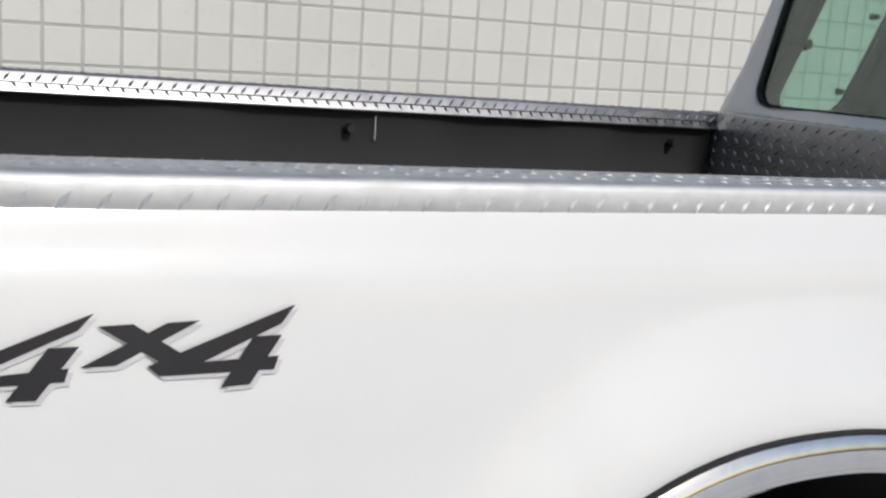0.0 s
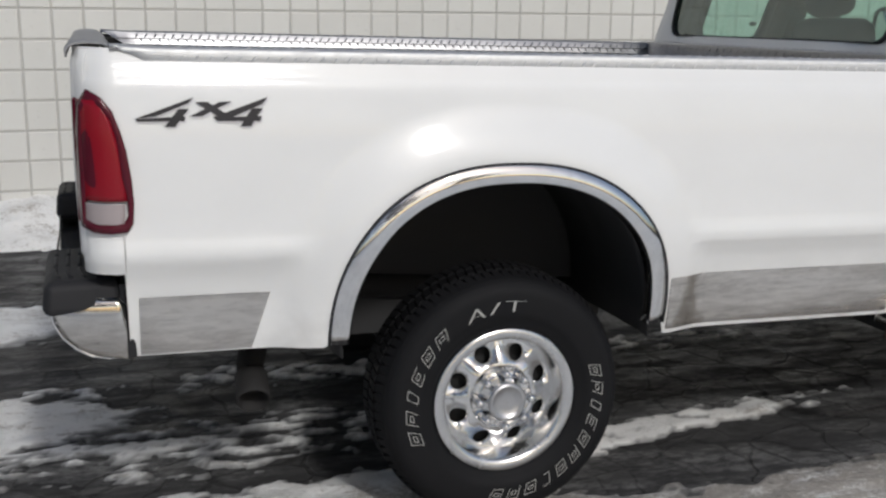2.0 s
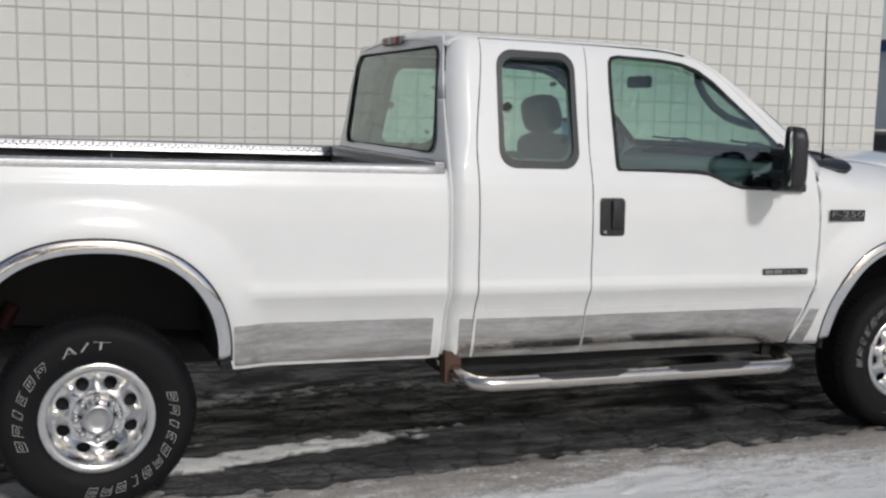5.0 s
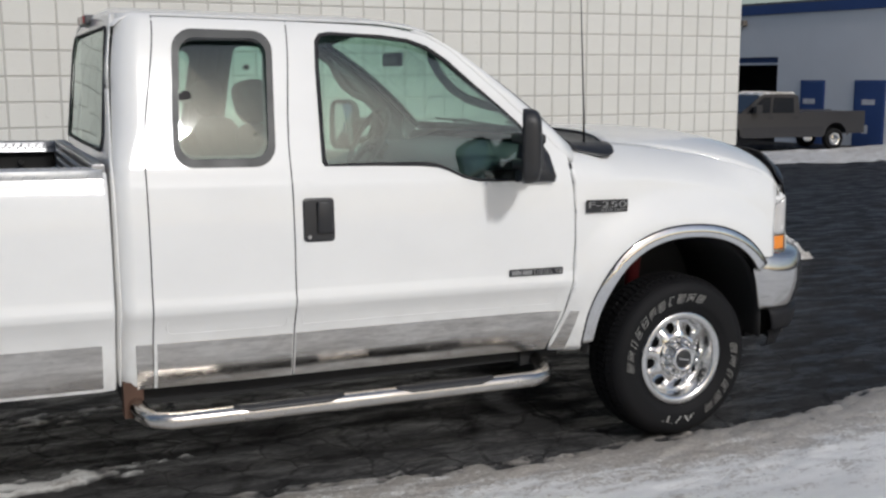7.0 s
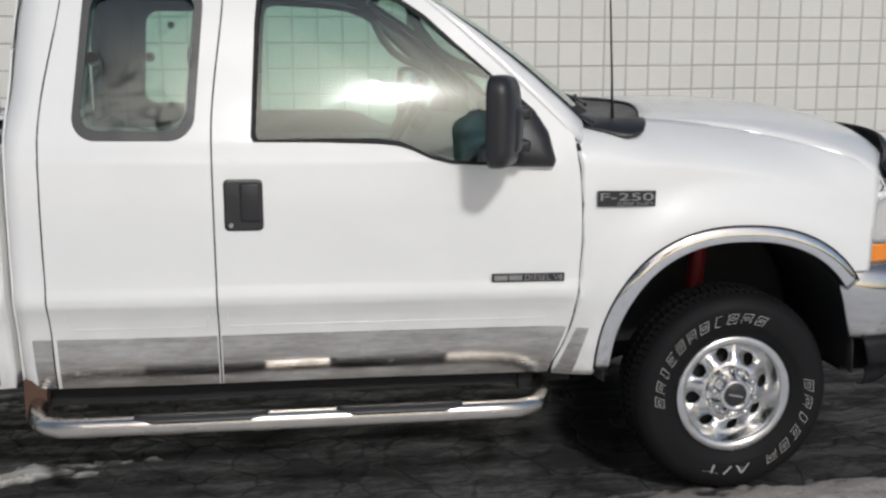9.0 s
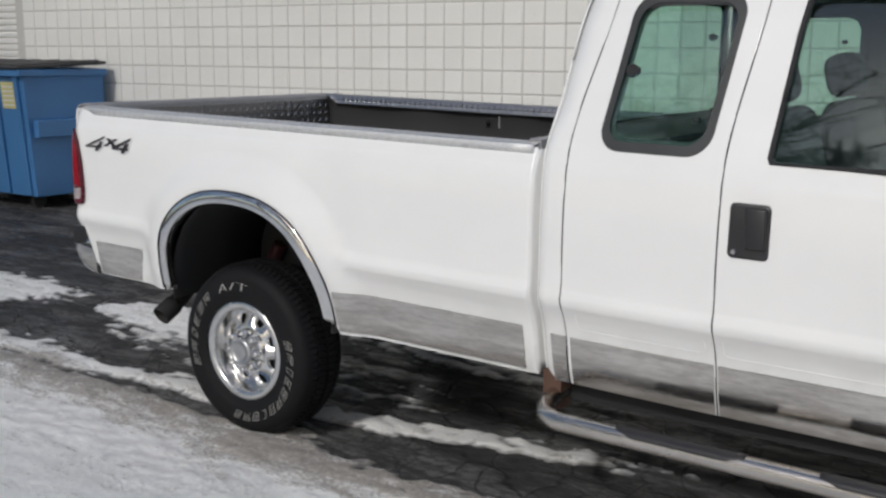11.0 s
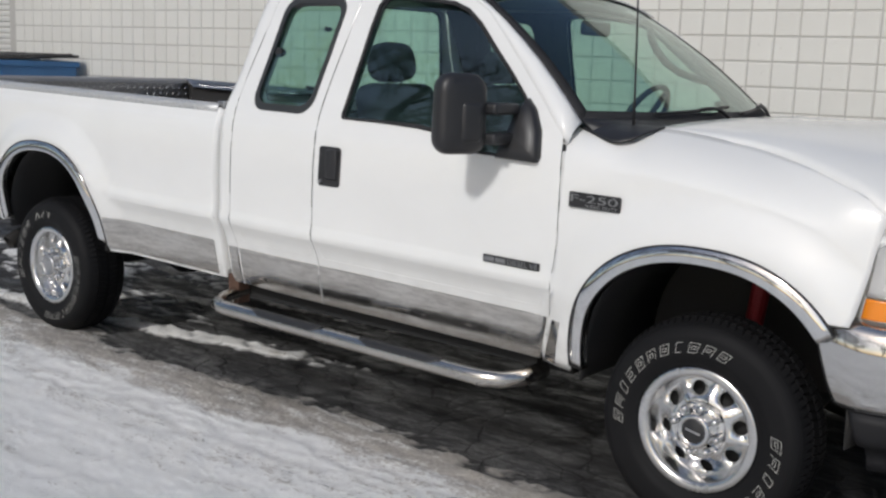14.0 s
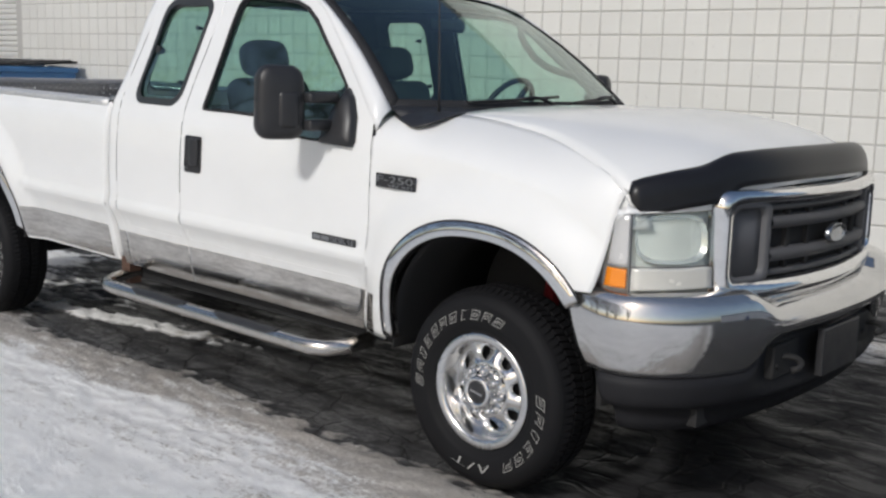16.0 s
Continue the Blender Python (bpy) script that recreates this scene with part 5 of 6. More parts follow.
BARSTEEL = steel("worn_stainless", (0.60, 0.575, 0.545), 0.16, 0.34, 9, (0.4, 1, 1))
SILVER = steel("badge_silver", (0.42, 0.42, 0.42), 0.25, 0.4, 60, (1, 1, 1))
bm = bmesh.new()
box(bm, (0, -0.004, 0), (0.213, 0.004, 0.056), pose(3.464, -0.028, 1.119, 0, 1.03, 0))
badge = edges(part("fender_badge", bm, BLACK, truck, "black badge with silver lettering"), 0.003)
letters("F-250", 3.474, 3.668, 1.140, 0.027, -0.0325, SILVER, badge)
letters("SUPER DUTY", 3.535, 3.668, 1.1225, 0.011, -0.0325, SILVER, badge)
bm = bmesh.new()
box(bm, (0, -0.004, 0), (0.262, 0.004, 0.030), pose(3.087, -0.026, 0.862, 0, 1.03, 0))
badge = edges(part("door_badge", bm, BLACK, truck, "narrow black badge with silver lettering"), 0.003)
letters("DIESEL V8", 3.205, 3.342, 0.8655, 0.019, -0.0305, SILVER, badge)
bm = bmesh.new()
for x0, x1 in ((3.095, 3.142), (3.148, 3.195)):
    box(bm, (x0 - 3.087, -0.0055, 0.006), (x1 - 3.087, -0.003, 0.024), pose(3.087, -0.026, 0.862, 0, 1.03, 0))
part("badge_bar", bm, SILVER, badge)

# raised lines pressed into the doors
for far in (False, True):
    for x0, x1 in ((1.64, 2.11), (2.17, 3.345)):
        pts = [(x0 + 0.004, 0.835), (x0, 0.80), (x0 + 0.006, 0.782), (x0 + 0.02, 0.776), *[(x, 0.776) for x in span(x0 + 0.06, x1 - 0.06, 10)], (x1 - 0.02, 0.776), (x1 - 0.006, 0.782), (x1, 0.80), (x1 - 0.002, 0.835)]
        obj("door_crease", *tube([skin(x, z, far, -0.0005) for x, z in pts], [0.0004] + [0.0022] * (len(pts) - 2) + [0.0004], 6), WHITE, truck, rake=True)
    f = (lambda y: 2 * YC - y) if far else (lambda y: y)
    bar = [(1.52, f(0.20), 0.48), (1.522, f(0.08), 0.468), (1.535, f(-0.02), 0.456), (1.57, f(-0.085), 0.445), (1.63, f(-0.105), 0.44)] + [(x, f(-0.105), 0.44 - 0.012 * (x - 1.6)) for x in span(1.7, 3.08, 14)] + [(3.16, f(-0.10), 0.42), (3.23, f(-0.07), 0.42), (3.28, f(0.0), 0.425), (3.30, f(0.12), 0.44)]
    step = obj("step_bar", *tube(bar, 0.034, 16), BARSTEEL, truck, label="polished tubular step bar with black pads")
    for x0, x1 in ((1.86, 2.30), (2.53, 2.965)):
        rows = []
        for x in [x0, x0 + 0.03, *span(x0 + 0.06, x1 - 0.06, 12), x1 - 0.03, x1]:
            e = 0.5 + 0.5 * ease(0, 0.06, min(x - x0, x1 - x))
            zc = 0.44 - 0.012 * (x - 1.6)
            rows.append([(x, f(-0.105 + 0.0365 * math.sin(a * e)), zc + 0.0365 * math.cos(a * e)) for a in span(-1.2, 2.6, 14)])
        thick(obj("step_pad", *grid(rows), BLACK, step, label="black ribbed step pad"), 0.004)
    bm = bmesh.new()
    box(bm, (1.478, f(0.06), 0.42), (1.552, f(0.13), 0.56))
    part("step_bracket", bm, RUST, step, "rusty step bracket")
    bm = bmesh.new()
    box(bm, (3.22, f(0.12), 0.42), (3.27, f(0.20), 0.53))
    part("step_bracket", bm, UNDER, step)
    # sills and wheel wells
    bm = bmesh.new()
    box(bm, (1.49, f(0.14), 0.44), (3.42, f(0.36), 0.56))
    part("sill", bm, UNDER, truck)
    for xc, a, z0, b in ARCHES:
        rows = []
        for k in range(25):
            th = math.pi * k / 24
            c, s = math.cos(th), math.sin(th)
            e = (abs(c) ** 2.3 + abs(s) ** 2.3) ** (-1 / 2.3) * 0.93
            rows.append([(xc - a * c * e * q, f(y), z0 + (b * s * e if s > 0.01 else -0.05) * q) for y, q in ((0.03, 1.0), (0.10, 1.02), (0.30, 1.02), (0.62, 1.0))])
        thick(obj("wheel_well", *grid(rows), LINER, truck, rake=True), 0.004)
        bm = bmesh.new()
        box(bm, (xc - 0.60, f(0.60), 0.45), (xc + 0.60, f(0.66), 1.16))
        part("well_wall", bm, LINER, truck)
    for x, z0, z1, mat in ((4.00, 0.55, 1.02, SHOCK), (-0.36, 0.66, 0.76, SHADED_SHOCK)):
        bm = bmesh.new()
        cyl(bm, (x, f(0.42 if x > 1 else 0.56), z0), (x + 0.05, f(0.44 if x > 1 else 0.57), z1), 0.034, seg=14)
        part("shock_absorber", bm, mat, truck, "red shock absorber")

bm = bmesh.new()
box(bm, (-1.0, 0.665, 0.52), (4.6, 0.745, 0.66))
box(bm, (-1.0, 2 * YC - 0.745, 0.52), (4.6, 2 * YC - 0.665, 0.66))
for x in (-0.9, 0.55, 1.4, 2.4, 3.3, 4.5):
    box(bm, (x, 0.70, 0.54), (x + 0.1, 2 * YC - 0.70, 0.64))
part("chassis", bm, UNDER, truck)
for lo, hi in (((-1.0, 0.16, 0.66), (-0.74, 2 * YC - 0.16, 0.82)), ((0.56, 0.16, 0.60), (1.44, 2 * YC - 0.16, 0.82)), ((1.5, 0.30, 0.52), (3.42, 2 * YC - 0.30, 0.64)), ((3.5, 0.62, 0.60), (4.55, 2 * YC - 0.62, 1.20))):
    bm = bmesh.new()
    box(bm, lo, hi)
    part("floor_pan", bm, UNDER, truck)
for x in (0.0, 4.013):
    bm = bmesh.new()
    cyl(bm, (x, 0.15, 0.40), (x, 2 * YC - 0.15, 0.40), 0.05, seg=14)
    bmesh.ops.create_uvsphere(bm, u_segments=14, v_segments=8, radius=0.17, matrix=Matrix.Translation((x, YC, 0.40)))
    part("axle", bm, UNDER, truck)
# near-black base colour includes the body's shade over the pipe
pipe_steel = plain("pipe_steel", (0.013, 0.012, 0.0118), 0.8, grain=40, spread=0.5)
end, way = Vector((-0.722, 0.150, 0.416)), Vector((-0.06, -0.85, -0.50)).normalized()
pipe = obj("exhaust_pipe", *tube([(0.5, 0.62, 0.56), (-0.3, 0.60, 0.62), (-0.55, 0.50, 0.63), (-0.67, 0.36, 0.60), tuple(end - way * 0.14), tuple(end - way * 0.06)], 0.042, 16), pipe_steel, truck, label="dark exhaust tail pipe turned down")
side = way.orthogonal().normalized()
rows = []
for r, d in ((0.043, -0.10), (0.049, -0.09), (0.050, 0.0), (0.047, 0.004), (0.044, 0.0), (0.043, -0.09), (0.004, -0.10)):
    rows.append([tuple(end + way * d + (side * math.cos(q) + way.cross(side) * math.sin(q)) * r) for q in span(0, 2 * math.pi, 24)])
obj("pipe_tip", *grid(rows), pipe_steel, pipe, label="dark open pipe end")


# ---- inside the cab ----
for far in (False, True):
    for x, z in ((1.765, 1.672), (2.018, 1.522), (2.018, 1.787)):
        c = Vector(flat_glass(x, z, far, -0.008))
        c.z -= K * x
        bm = bmesh.new()
        cyl(bm, c, c + Vector((0, -0.030 if far else 0.030, 0)), 0.024 if x < 1.9 else 0.012, 0.018 if x < 1.9 else 0.009, 12)
        part("window_latch" if x < 1.9 else "window_bolt", bm, BLACK, truck)
    pts = [skin(x, z, far, off) for x, z, off in ((2.84, 1.875, -0.05), (2.855, 1.835, -0.085), (2.885, 1.775, -0.095), (2.935, 1.715, -0.10), (3.0, 1.672, -0.10), (3.07, 1.648, -0.09), (3.13, 1.63, -0.05))]
    obj("grab_handle", *tube(pts, 0.019, 10), GREYPL, truck, rake=True)
for far in (False, True):
    outer = [(seam1(1.3), 1.30), (seam2(1.3), 1.30), (seam2(1.95), 1.95), (seam1(1.95), 1.95)]
    framed("door_lining", QC, outer, shrink(QC, QUARTER, 0.042), far, DASH, off=-0.03, steps=2)
    outer = [(seam2(1.28), 1.25), (3.40, 1.25), (3.37, 1.43), (3.25, 1.53), (3.0, 1.775), (2.80, 1.91), (2.47, 1.95), (seam2(1.95), 1.95)]
    framed("door_lining", W2C, outer, shrink(W2C, WIN2, 0.008), far, DASH, off=-0.03, steps=2)
    rows = [[skin(seam2(z) + d, z, far, -0.037) for d in (-0.05, 0.0, 0.05)] for z in span(1.25, 1.95, 12)]
    thick(obj("post_lining", *grid(rows), DASH, truck, rake=True), 0.003)
    rows = [[skin(1.545 + (seam1(z) - 1.505) * u, z, far, -0.037) for u in (0.0, 0.5, 1.0)] for z in span(1.25, 1.95, 12)]
    thick(obj("corner_lining", *grid(rows), DASH, truck, rake=True), 0.003)
    rows = [[skin(x, z, far, -0.05) for x in span(1.55, 3.40, 12)] for z in span(0.62, 1.30, 8)]
    thick(obj("door_lining", *grid(rows), DASH, truck, rake=True), 0.004)
rows = [[(x, YC + s * 0.69, 1.965 + 0.045 * (1 - abs(s) ** 2.6) - 0.04 * ease(2.5, 2.85, x)) for s in span(-1, 1, 14)] for x in span(1.60, 2.80, 10)]
thick(obj("headliner", *grid(rows), HEADLINER, truck, rake=True), 0.006)


def seat(y, x, rear=False):
    m = pose(x, y, 0, 0, 0, 0)
    base = rounded_box("seat", (0.0, -0.24, 0.80), (0.50, 0.24, 1.00), 0.06, SEAT, truck, m, "dark grey cloth seat")
    back = pose(x, y, 0.89) @ pose(0, 0, 0, 0, -14, 0)
    rounded_box("backrest", (-0.08, -0.24, -0.02), (0.07, 0.24, 0.645), 0.065, SEAT, base, back)
    bm = bmesh.new()
    bmesh.ops.create_uvsphere(bm, u_segments=20, v_segments=12, radius=1.0)
    for v in bm.verts:
        q = Vector([math.copysign(abs(t) ** 0.62, t) for t in v.co])
        v.co = back @ Vector((q.x * 0.070, q.y * 0.135, 0.745 + q.z * 0.092))
    part("headrest", bm, SEAT, base, smooth=True)
    bm = bmesh.new()
    for dy in (-0.05, 0.05):
        cyl(bm, back @ Vector((0, dy, 0.58)), back @ Vector((0, dy, 0.70)), 0.007, seg=8)
    part("headrest_post", bm, CHROME, base)


seat(0.50, 2.30)
seat(2 * YC - 0.50, 2.30)
rounded_box("rear_bench", (1.62, 0.16, 0.80), (2.02, 2 * YC - 0.16, 1.00), 0.05, SEAT, truck, None, "dark rear bench")
rounded_box("rear_bench_back", (1.54, 0.16, 0.95), (1.64, 2 * YC - 0.16, 1.36), 0.04, SEAT, truck)
rows = []
for y in span(0.13, 2 * YC - 0.13, 14):
    s = (y - YC) / 0.83
    rows.append([(3.06 + 0.02 * s * s, y, 1.02), (3.02, y, 1.22), (3.05, y, 1.315), (3.12, y, 1.345 + 0.02 * (y > YC)), (3.30, y, 1.345), (3.46 + 0.16 * (1 - s * s), y, 1.375)])
thick(obj("dashboard", *grid(rows), DASH, truck, label="grey plastic dashboard"), 0.006)
cab_floor = plate_box("cab_floor", (1.5, 0.14, 0.66), (3.5, 2 * YC - 0.14, 0.80), UNDER, rake=False)
tilt = pose(2.97, 1.41, 1.375, 0, -62, 0)
ringp = [tilt @ Vector((0.19 * math.cos(a), 0.19 * math.sin(a), 0)) for a in span(0, 2 * math.pi, 32)[:-1]]
sw = obj("steering_wheel", *tube(ringp, 0.015, 8, True), BLACK, truck, label="dark steering wheel")
bm = bmesh.new()
for a in (0.5, 2.64, 4.71):
    cyl(bm, tilt @ Vector((0, 0, -0.02)), tilt @ Vector((0.18 * math.cos(a), 0.18 * math.sin(a), 0)), 0.016, seg=8)
cyl(bm, tilt @ Vector((0, 0, -0.02)), (3.18, 1.41, 1.22), 0.05, seg=12)
part("steering_column", bm, BLACK, sw)
rounded_box("inside_mirror", (2.93, YC - 0.12, 1.765), (2.955, YC + 0.12, 1.83), 0.02, BLACK, truck, None, "dark inside mirror")


# ---- the setting ----
def asphalt():
    m = Mat("wet_asphalt", (0.04, 0.04, 0.042), 0.5)
    fine, mid, big = m.noise(160, 3), m.noise(11, 5), m.noise(0.7, 4)
    film = m.noise(2.2, 11, (0.50, 1.5, 1), 0.76)
    film2 = m.noise(24, 8, (0.7, 1.3, 1), 0.75)
    vor = m.node("ShaderNodeTexVoronoi", Scale=4.6)
    vor.feature = "DISTANCE_TO_EDGE"
    warp = m.node("ShaderNodeMapping")
    add = m.node("ShaderNodeVectorMath")
    nz = m.node("ShaderNodeTexNoise", Scale=3.0, Detail=3.0)
    m.link(m.where(), nz.inputs["Vector"])
    add.operation = "MULTIPLY_ADD"
    m.link(nz.outputs["Color"], add.inputs[0])
    add.inputs[1].default_value = (0.28, 0.28, 0)
    m.link(m.where(), add.inputs[2])
    m.link(add.outputs[0], vor.inputs["Vector"])
    crack = m.ramp(vor.outputs["Distance"], [(0.0, 1.0), (0.020, 0.8), (0.042, 0.0)])
    where_cracks = m.ramp(big, [(0.34, 0.25), (0.46, 1.0)])
    crack = m.math("MULTIPLY", crack, where_cracks)
    base = m.mix(mid, (0.036, 0.0355, 0.0362), (0.060, 0.059, 0.0595))
    sep = m.node("ShaderNodeSeparateXYZ")
    m.link(m.where(), sep.inputs[0])
    close = m.ramp(m.math("ADD", m.math("MULTIPLY", sep.outputs[1], 0.5), 0.5), [(0.40, 1.0), (0.56, 0.9), (0.68, 0.0)])
    film = m.math("ADD", film, m.math("MULTIPLY", close, 0.045))
    salt = m.math("MULTIPLY", m.ramp(m.math("ADD", m.math("MULTIPLY", sep.outputs[0], 0.1), m.math("MULTIPLY", big, 0.25)), [(0.30, 1.0), (0.42, 0.75), (0.58, 0.15)]), 1.0)
    base = m.mix(salt, m.mix(mid, (0.014, 0.0138, 0.0145), (0.027, 0.0262, 0.027)), base)
    base = m.mix(m.math("MULTIPLY", m.math("MULTIPLY", m.ramp(film, [(0.48, 0.0), (0.57, 0.85), (0.75, 1.0)]), m.ramp(film2, [(0.40, 0.0), (0.56, 0.8)])), salt), base, (0.20, 0.197, 0.194))
    base = m.mix(m.math("MULTIPLY", crack, 0.55), base, (0.006, 0.006, 0.006))
    m.color(base)
    m.rough(m.ramp(m.noise(5.0, 8, (0.5, 1.5, 1), 0.7), [(0.42, 0.30), (0.56, 0.75)]))
    m.set("Specular IOR Level", 0.05)
    h = m.math("SUBTRACT", m.math("ADD", m.math("MULTIPLY", fine, 0.35), m.math("MULTIPLY", mid, 0.5)), crack)
    m.bump(h, 0.5, 0.008)
    return m.m


def snow_mat():
    m = Mat("packed_snow", (0.78, 0.78, 0.8), 0.7)
    streak = m.noise(2.6, 10, (0.35, 1.7, 1), 0.74)
    spot = m.noise(8.0, 10, (0.55, 1.5, 1), 0.76)
    grain = m.noise(60, 6, (0.8, 1.2, 1), 0.7)
    fine = m.noise(150, 4)
    sep = m.node("ShaderNodeSeparateXYZ")
    m.link(m.where(), sep.inputs[0])
    wav = m.math("ADD", sep.outputs[1], m.math("MULTIPLY", m.math("SUBTRACT", m.noise(1.3, 5, (0.6, 1, 1)), 0.5), 0.5))
    track = m.ramp(m.math("ADD", m.math("MULTIPLY", wav, 0.5), 0.5), [(0.05, 0.02), (0.18, 0.20), (0.28, 0.02), (0.34, 0.20), (0.39, 0.66), (0.44, 0.88), (0.59, 0.95), (0.64, 0.32), (0.72, 0.22)])
    thin = m.math("MULTIPLY", m.ramp(m.math("MULTIPLY", sep.outputs[0], 0.1), [(0.24, 0.0), (0.40, 1.0)]), m.ramp(m.math("ADD", m.math("MULTIPLY", wav, 0.5), 0.5), [(0.05, 0.0), (0.40, 1.0)]))
    track = m.math("ADD", track, m.math("MULTIPLY", thin, 0.48))
    blot = m.math("ADD", m.math("MULTIPLY", m.math("SUBTRACT", spot, 0.5), 3.1), m.math("MULTIPLY", m.math("SUBTRACT", streak, 0.5), 1.9))
    blot = m.math("ADD", blot, m.math("MULTIPLY", m.math("SUBTRACT", grain, 0.5), 2.2))
    dirt = m.ramp(m.math("ADD", track, blot), [(0.36, 0.0), (0.62, 0.55), (0.95, 1.0)])
    clean = m.mix(m.ramp(streak, [(0.38, 0.0), (0.62, 1.0)]), (0.95, 0.943, 0.925), (0.83, 0.823, 0.805))
    soil = m.mix(m.ramp(grain, [(0.38, 0.0), (0.62, 1.0)]), (0.62, 0.58, 0.53), (0.40, 0.365, 0.325))
    wet = m.ramp(m.math("ADD", m.math("MULTIPLY", wav, 0.5), 0.5), [(0.42, 0.0), (0.56, 0.75), (0.62, 0.2)])
    soil = m.mix(wet, soil, (0.26, 0.238, 0.215))
    col = m.mix(dirt, clean, soil)
    grit = m.math("MULTIPLY", m.ramp(m.noise(30, 6, (0.6, 1.3, 1), 0.7), [(0.63, 0.0), (0.67, 0.9)]), m.math("ADD", track, 0.04))
    col = m.mix(grit, col, (0.05, 0.047, 0.043))
    depth = m.node("ShaderNodeAttribute")
    depth.attribute_name = "meltwater"
    melt = m.math("MULTIPLY", depth.outputs["Fac"], m.math("ADD", m.math("MULTIPLY", spot, 1.6), 0.15))
    m.color(m.mix(m.ramp(melt, [(0.05, 0.0), (0.40, 0.55), (0.90, 1.0)]), col, (0.082, 0.080, 0.080)))
    m.rough(m.ramp(dirt, [(0.1, 0.75), (0.6, 0.45)]))
    m.bump(m.math("ADD", m.math("MULTIPLY", fine, 0.3), m.math("ADD", m.math("MULTIPLY", grain, 0.6), m.math("ADD", spot, m.math("MULTIPLY", streak, 0.5)))), 0.8, 0.022)
    return m.m


def ticks(stops):
    out = []
    for a, b, n in stops:
        out += span(a, b, n)[:-1]
    return out + [stops[-1][1]]


gxs = ticks(((-140, -30, 6), (-30, -10, 10), (-10, 14, 48), (14, 34, 14), (34, 160, 8)))
gys = ticks(((-140, -30, 6), (-30, -8, 10), (-8, 8, 32), (8, 30, 14), (30, 160, 8)))
tagged(obj("ground", *grid([[(x, y, ground_z(x, y)) for x in gxs] for y in gys]), asphalt()), "dark wet cracked asphalt yard with salt film", "ground", kind="structure")

# middle, half sizes, strength and slope of the loose patches
PATCHES = ((0.75, 0.53, 0.85, 0.095, 0.48, 0.17), (-1.80, 1.24, 0.80, 0.28, 1.0, 0.0), (-2.75, 2.60, 1.60, 0.55, 2.2, 0.05), (-4.1, 1.05, 1.15, 0.44, 1.0, 0.15), (4.3, 3.35, 1.1, 0.35, 0.8, 0.0),
           (2.4, 3.3, 1.4, 0.4, 0.6, 0.0), (-0.75, 0.85, 0.8, 0.16, 0.12, 0.0), (0.2, 1.55, 1.0, 0.10, 0.05, 0.0))
EDGE = ((-12, 0.40), (-2.8, 0.43), (-1.4, 0.37), (-0.8, 0.45), (-0.2, 0.44), (0.1, 0.25), (0.45, 0.03), (0.8, 0.03), (1.4, 0.11), (2.2, 0.13), (3.0, 0.03), (3.6, 0.05), (4.5, 0.12), (5.7, 0.33), (8.0, 0.6), (16.0, 1.2))


def snow_field(x, y):
    edge = smooth_interp(x, EDGE)
    f = min(1.2, (edge - y) / 0.16)
    # a wet line along the strip behind the rear wheel
    if x < 0.1:
        f = min(f, 0.05 + abs(y - 0.165 - 0.02 * math.sin(x * 5)) / 0.06 - 0.9 * ease(-1.9, -0.9, x) * ease(0.05, -0.3, x))
    for cx, cy, rx, ry, g, slope in PATCHES:
        d = ((x - cx) / rx) ** 2 + ((y - cy - slope * (x - cx)) / ry) ** 2
        if d < 3:
            f = max(f, g * (1.2 - 1.2 * d))
    f += 0.42 * fbm(x * 0.9, y * 3.6, 0.0, 4) + 0.60 * fbm(x * 7.0, y * 16, 3.0, 5)
    if y < -0.1:
        f += 0.35
    f -= 0.45 * ease(2.9, 4.2, x) * ease(-1.0, -0.2, y)
    return f


def snow_sheet(name, x0, x1, y0, y1, step, field, height, label):
    nx, ny = round((x1 - x0) / step), round((y1 - y0) / step)
    idx, verts, faces = {}, [], []
    F = [[field(x0 + i * step, y0 + j * step) for j in range(ny + 1)] for i in range(nx + 1)]

    def vid(i, j):
        if (i, j) not in idx:
            x, y, f = x0 + i * step, y0 + j * step, F[i][j]
            idx[i, j] = len(verts)
            verts.append((x, y, ground_z(x, y) + height(x, y, f)))
        return idx[i, j]

    for i in range(nx):
        for j in range(ny):
            if max(F[i][j], F[i + 1][j], F[i][j + 1], F[i + 1][j + 1]) > 0:
                faces.append((vid(i, j), vid(i + 1, j), vid(i + 1, j + 1), vid(i, j + 1)))
    ob = obj(name, verts, faces, SNOW)
    if name == "slush":
        wet = ob.data.attributes.new("meltwater", "FLOAT", "POINT")
        wet.data.foreach_set("value", [min(1.0, max(0.0, 1 - F[i][j] / 0.24)) for i, j in idx])
    return tagged(ob, label, "snow", kind="stuff")


SNOW = snow_mat()


def slush_height(x, y, f):
    if f < 0:
        return -0.006
    t = 0.024 * (1 - math.exp(-1.8 * f))
    return 0.002 + t + 0.011 * fbm(x * 7, y * 15, 5.0, 4) * min(1.0, f * 2)


snow_sheet("slush", -4.0, 7.6, -2.6, -0.6, 0.04, snow_field, slush_height, "dirty packed snow and slush with tyre streaks")
snow_sheet("slush", -4.0, 7.6, -0.6, 1.6, 0.02, snow_field, slush_height, "dirty packed snow and slush with tyre streaks")
snow_sheet("slush", -10.0, -4.0, -6.0, 4.4, 0.08, snow_field, slush_height, "dirty packed snow and slush with tyre streaks")
snow_sheet("slush", -10.0, 14.0, -30.04, -2.52, 0.16, lambda x, y: -1.0 if x < -4.2 and y > -5.8 else snow_field(x, y), slush_height, "dirty packed snow and slush with tyre streaks")
snow_sheet("slush", 7.6, 14.0, -2.6, 1.6, 0.08, snow_field, slush_height, "dirty packed snow and slush with tyre streaks")
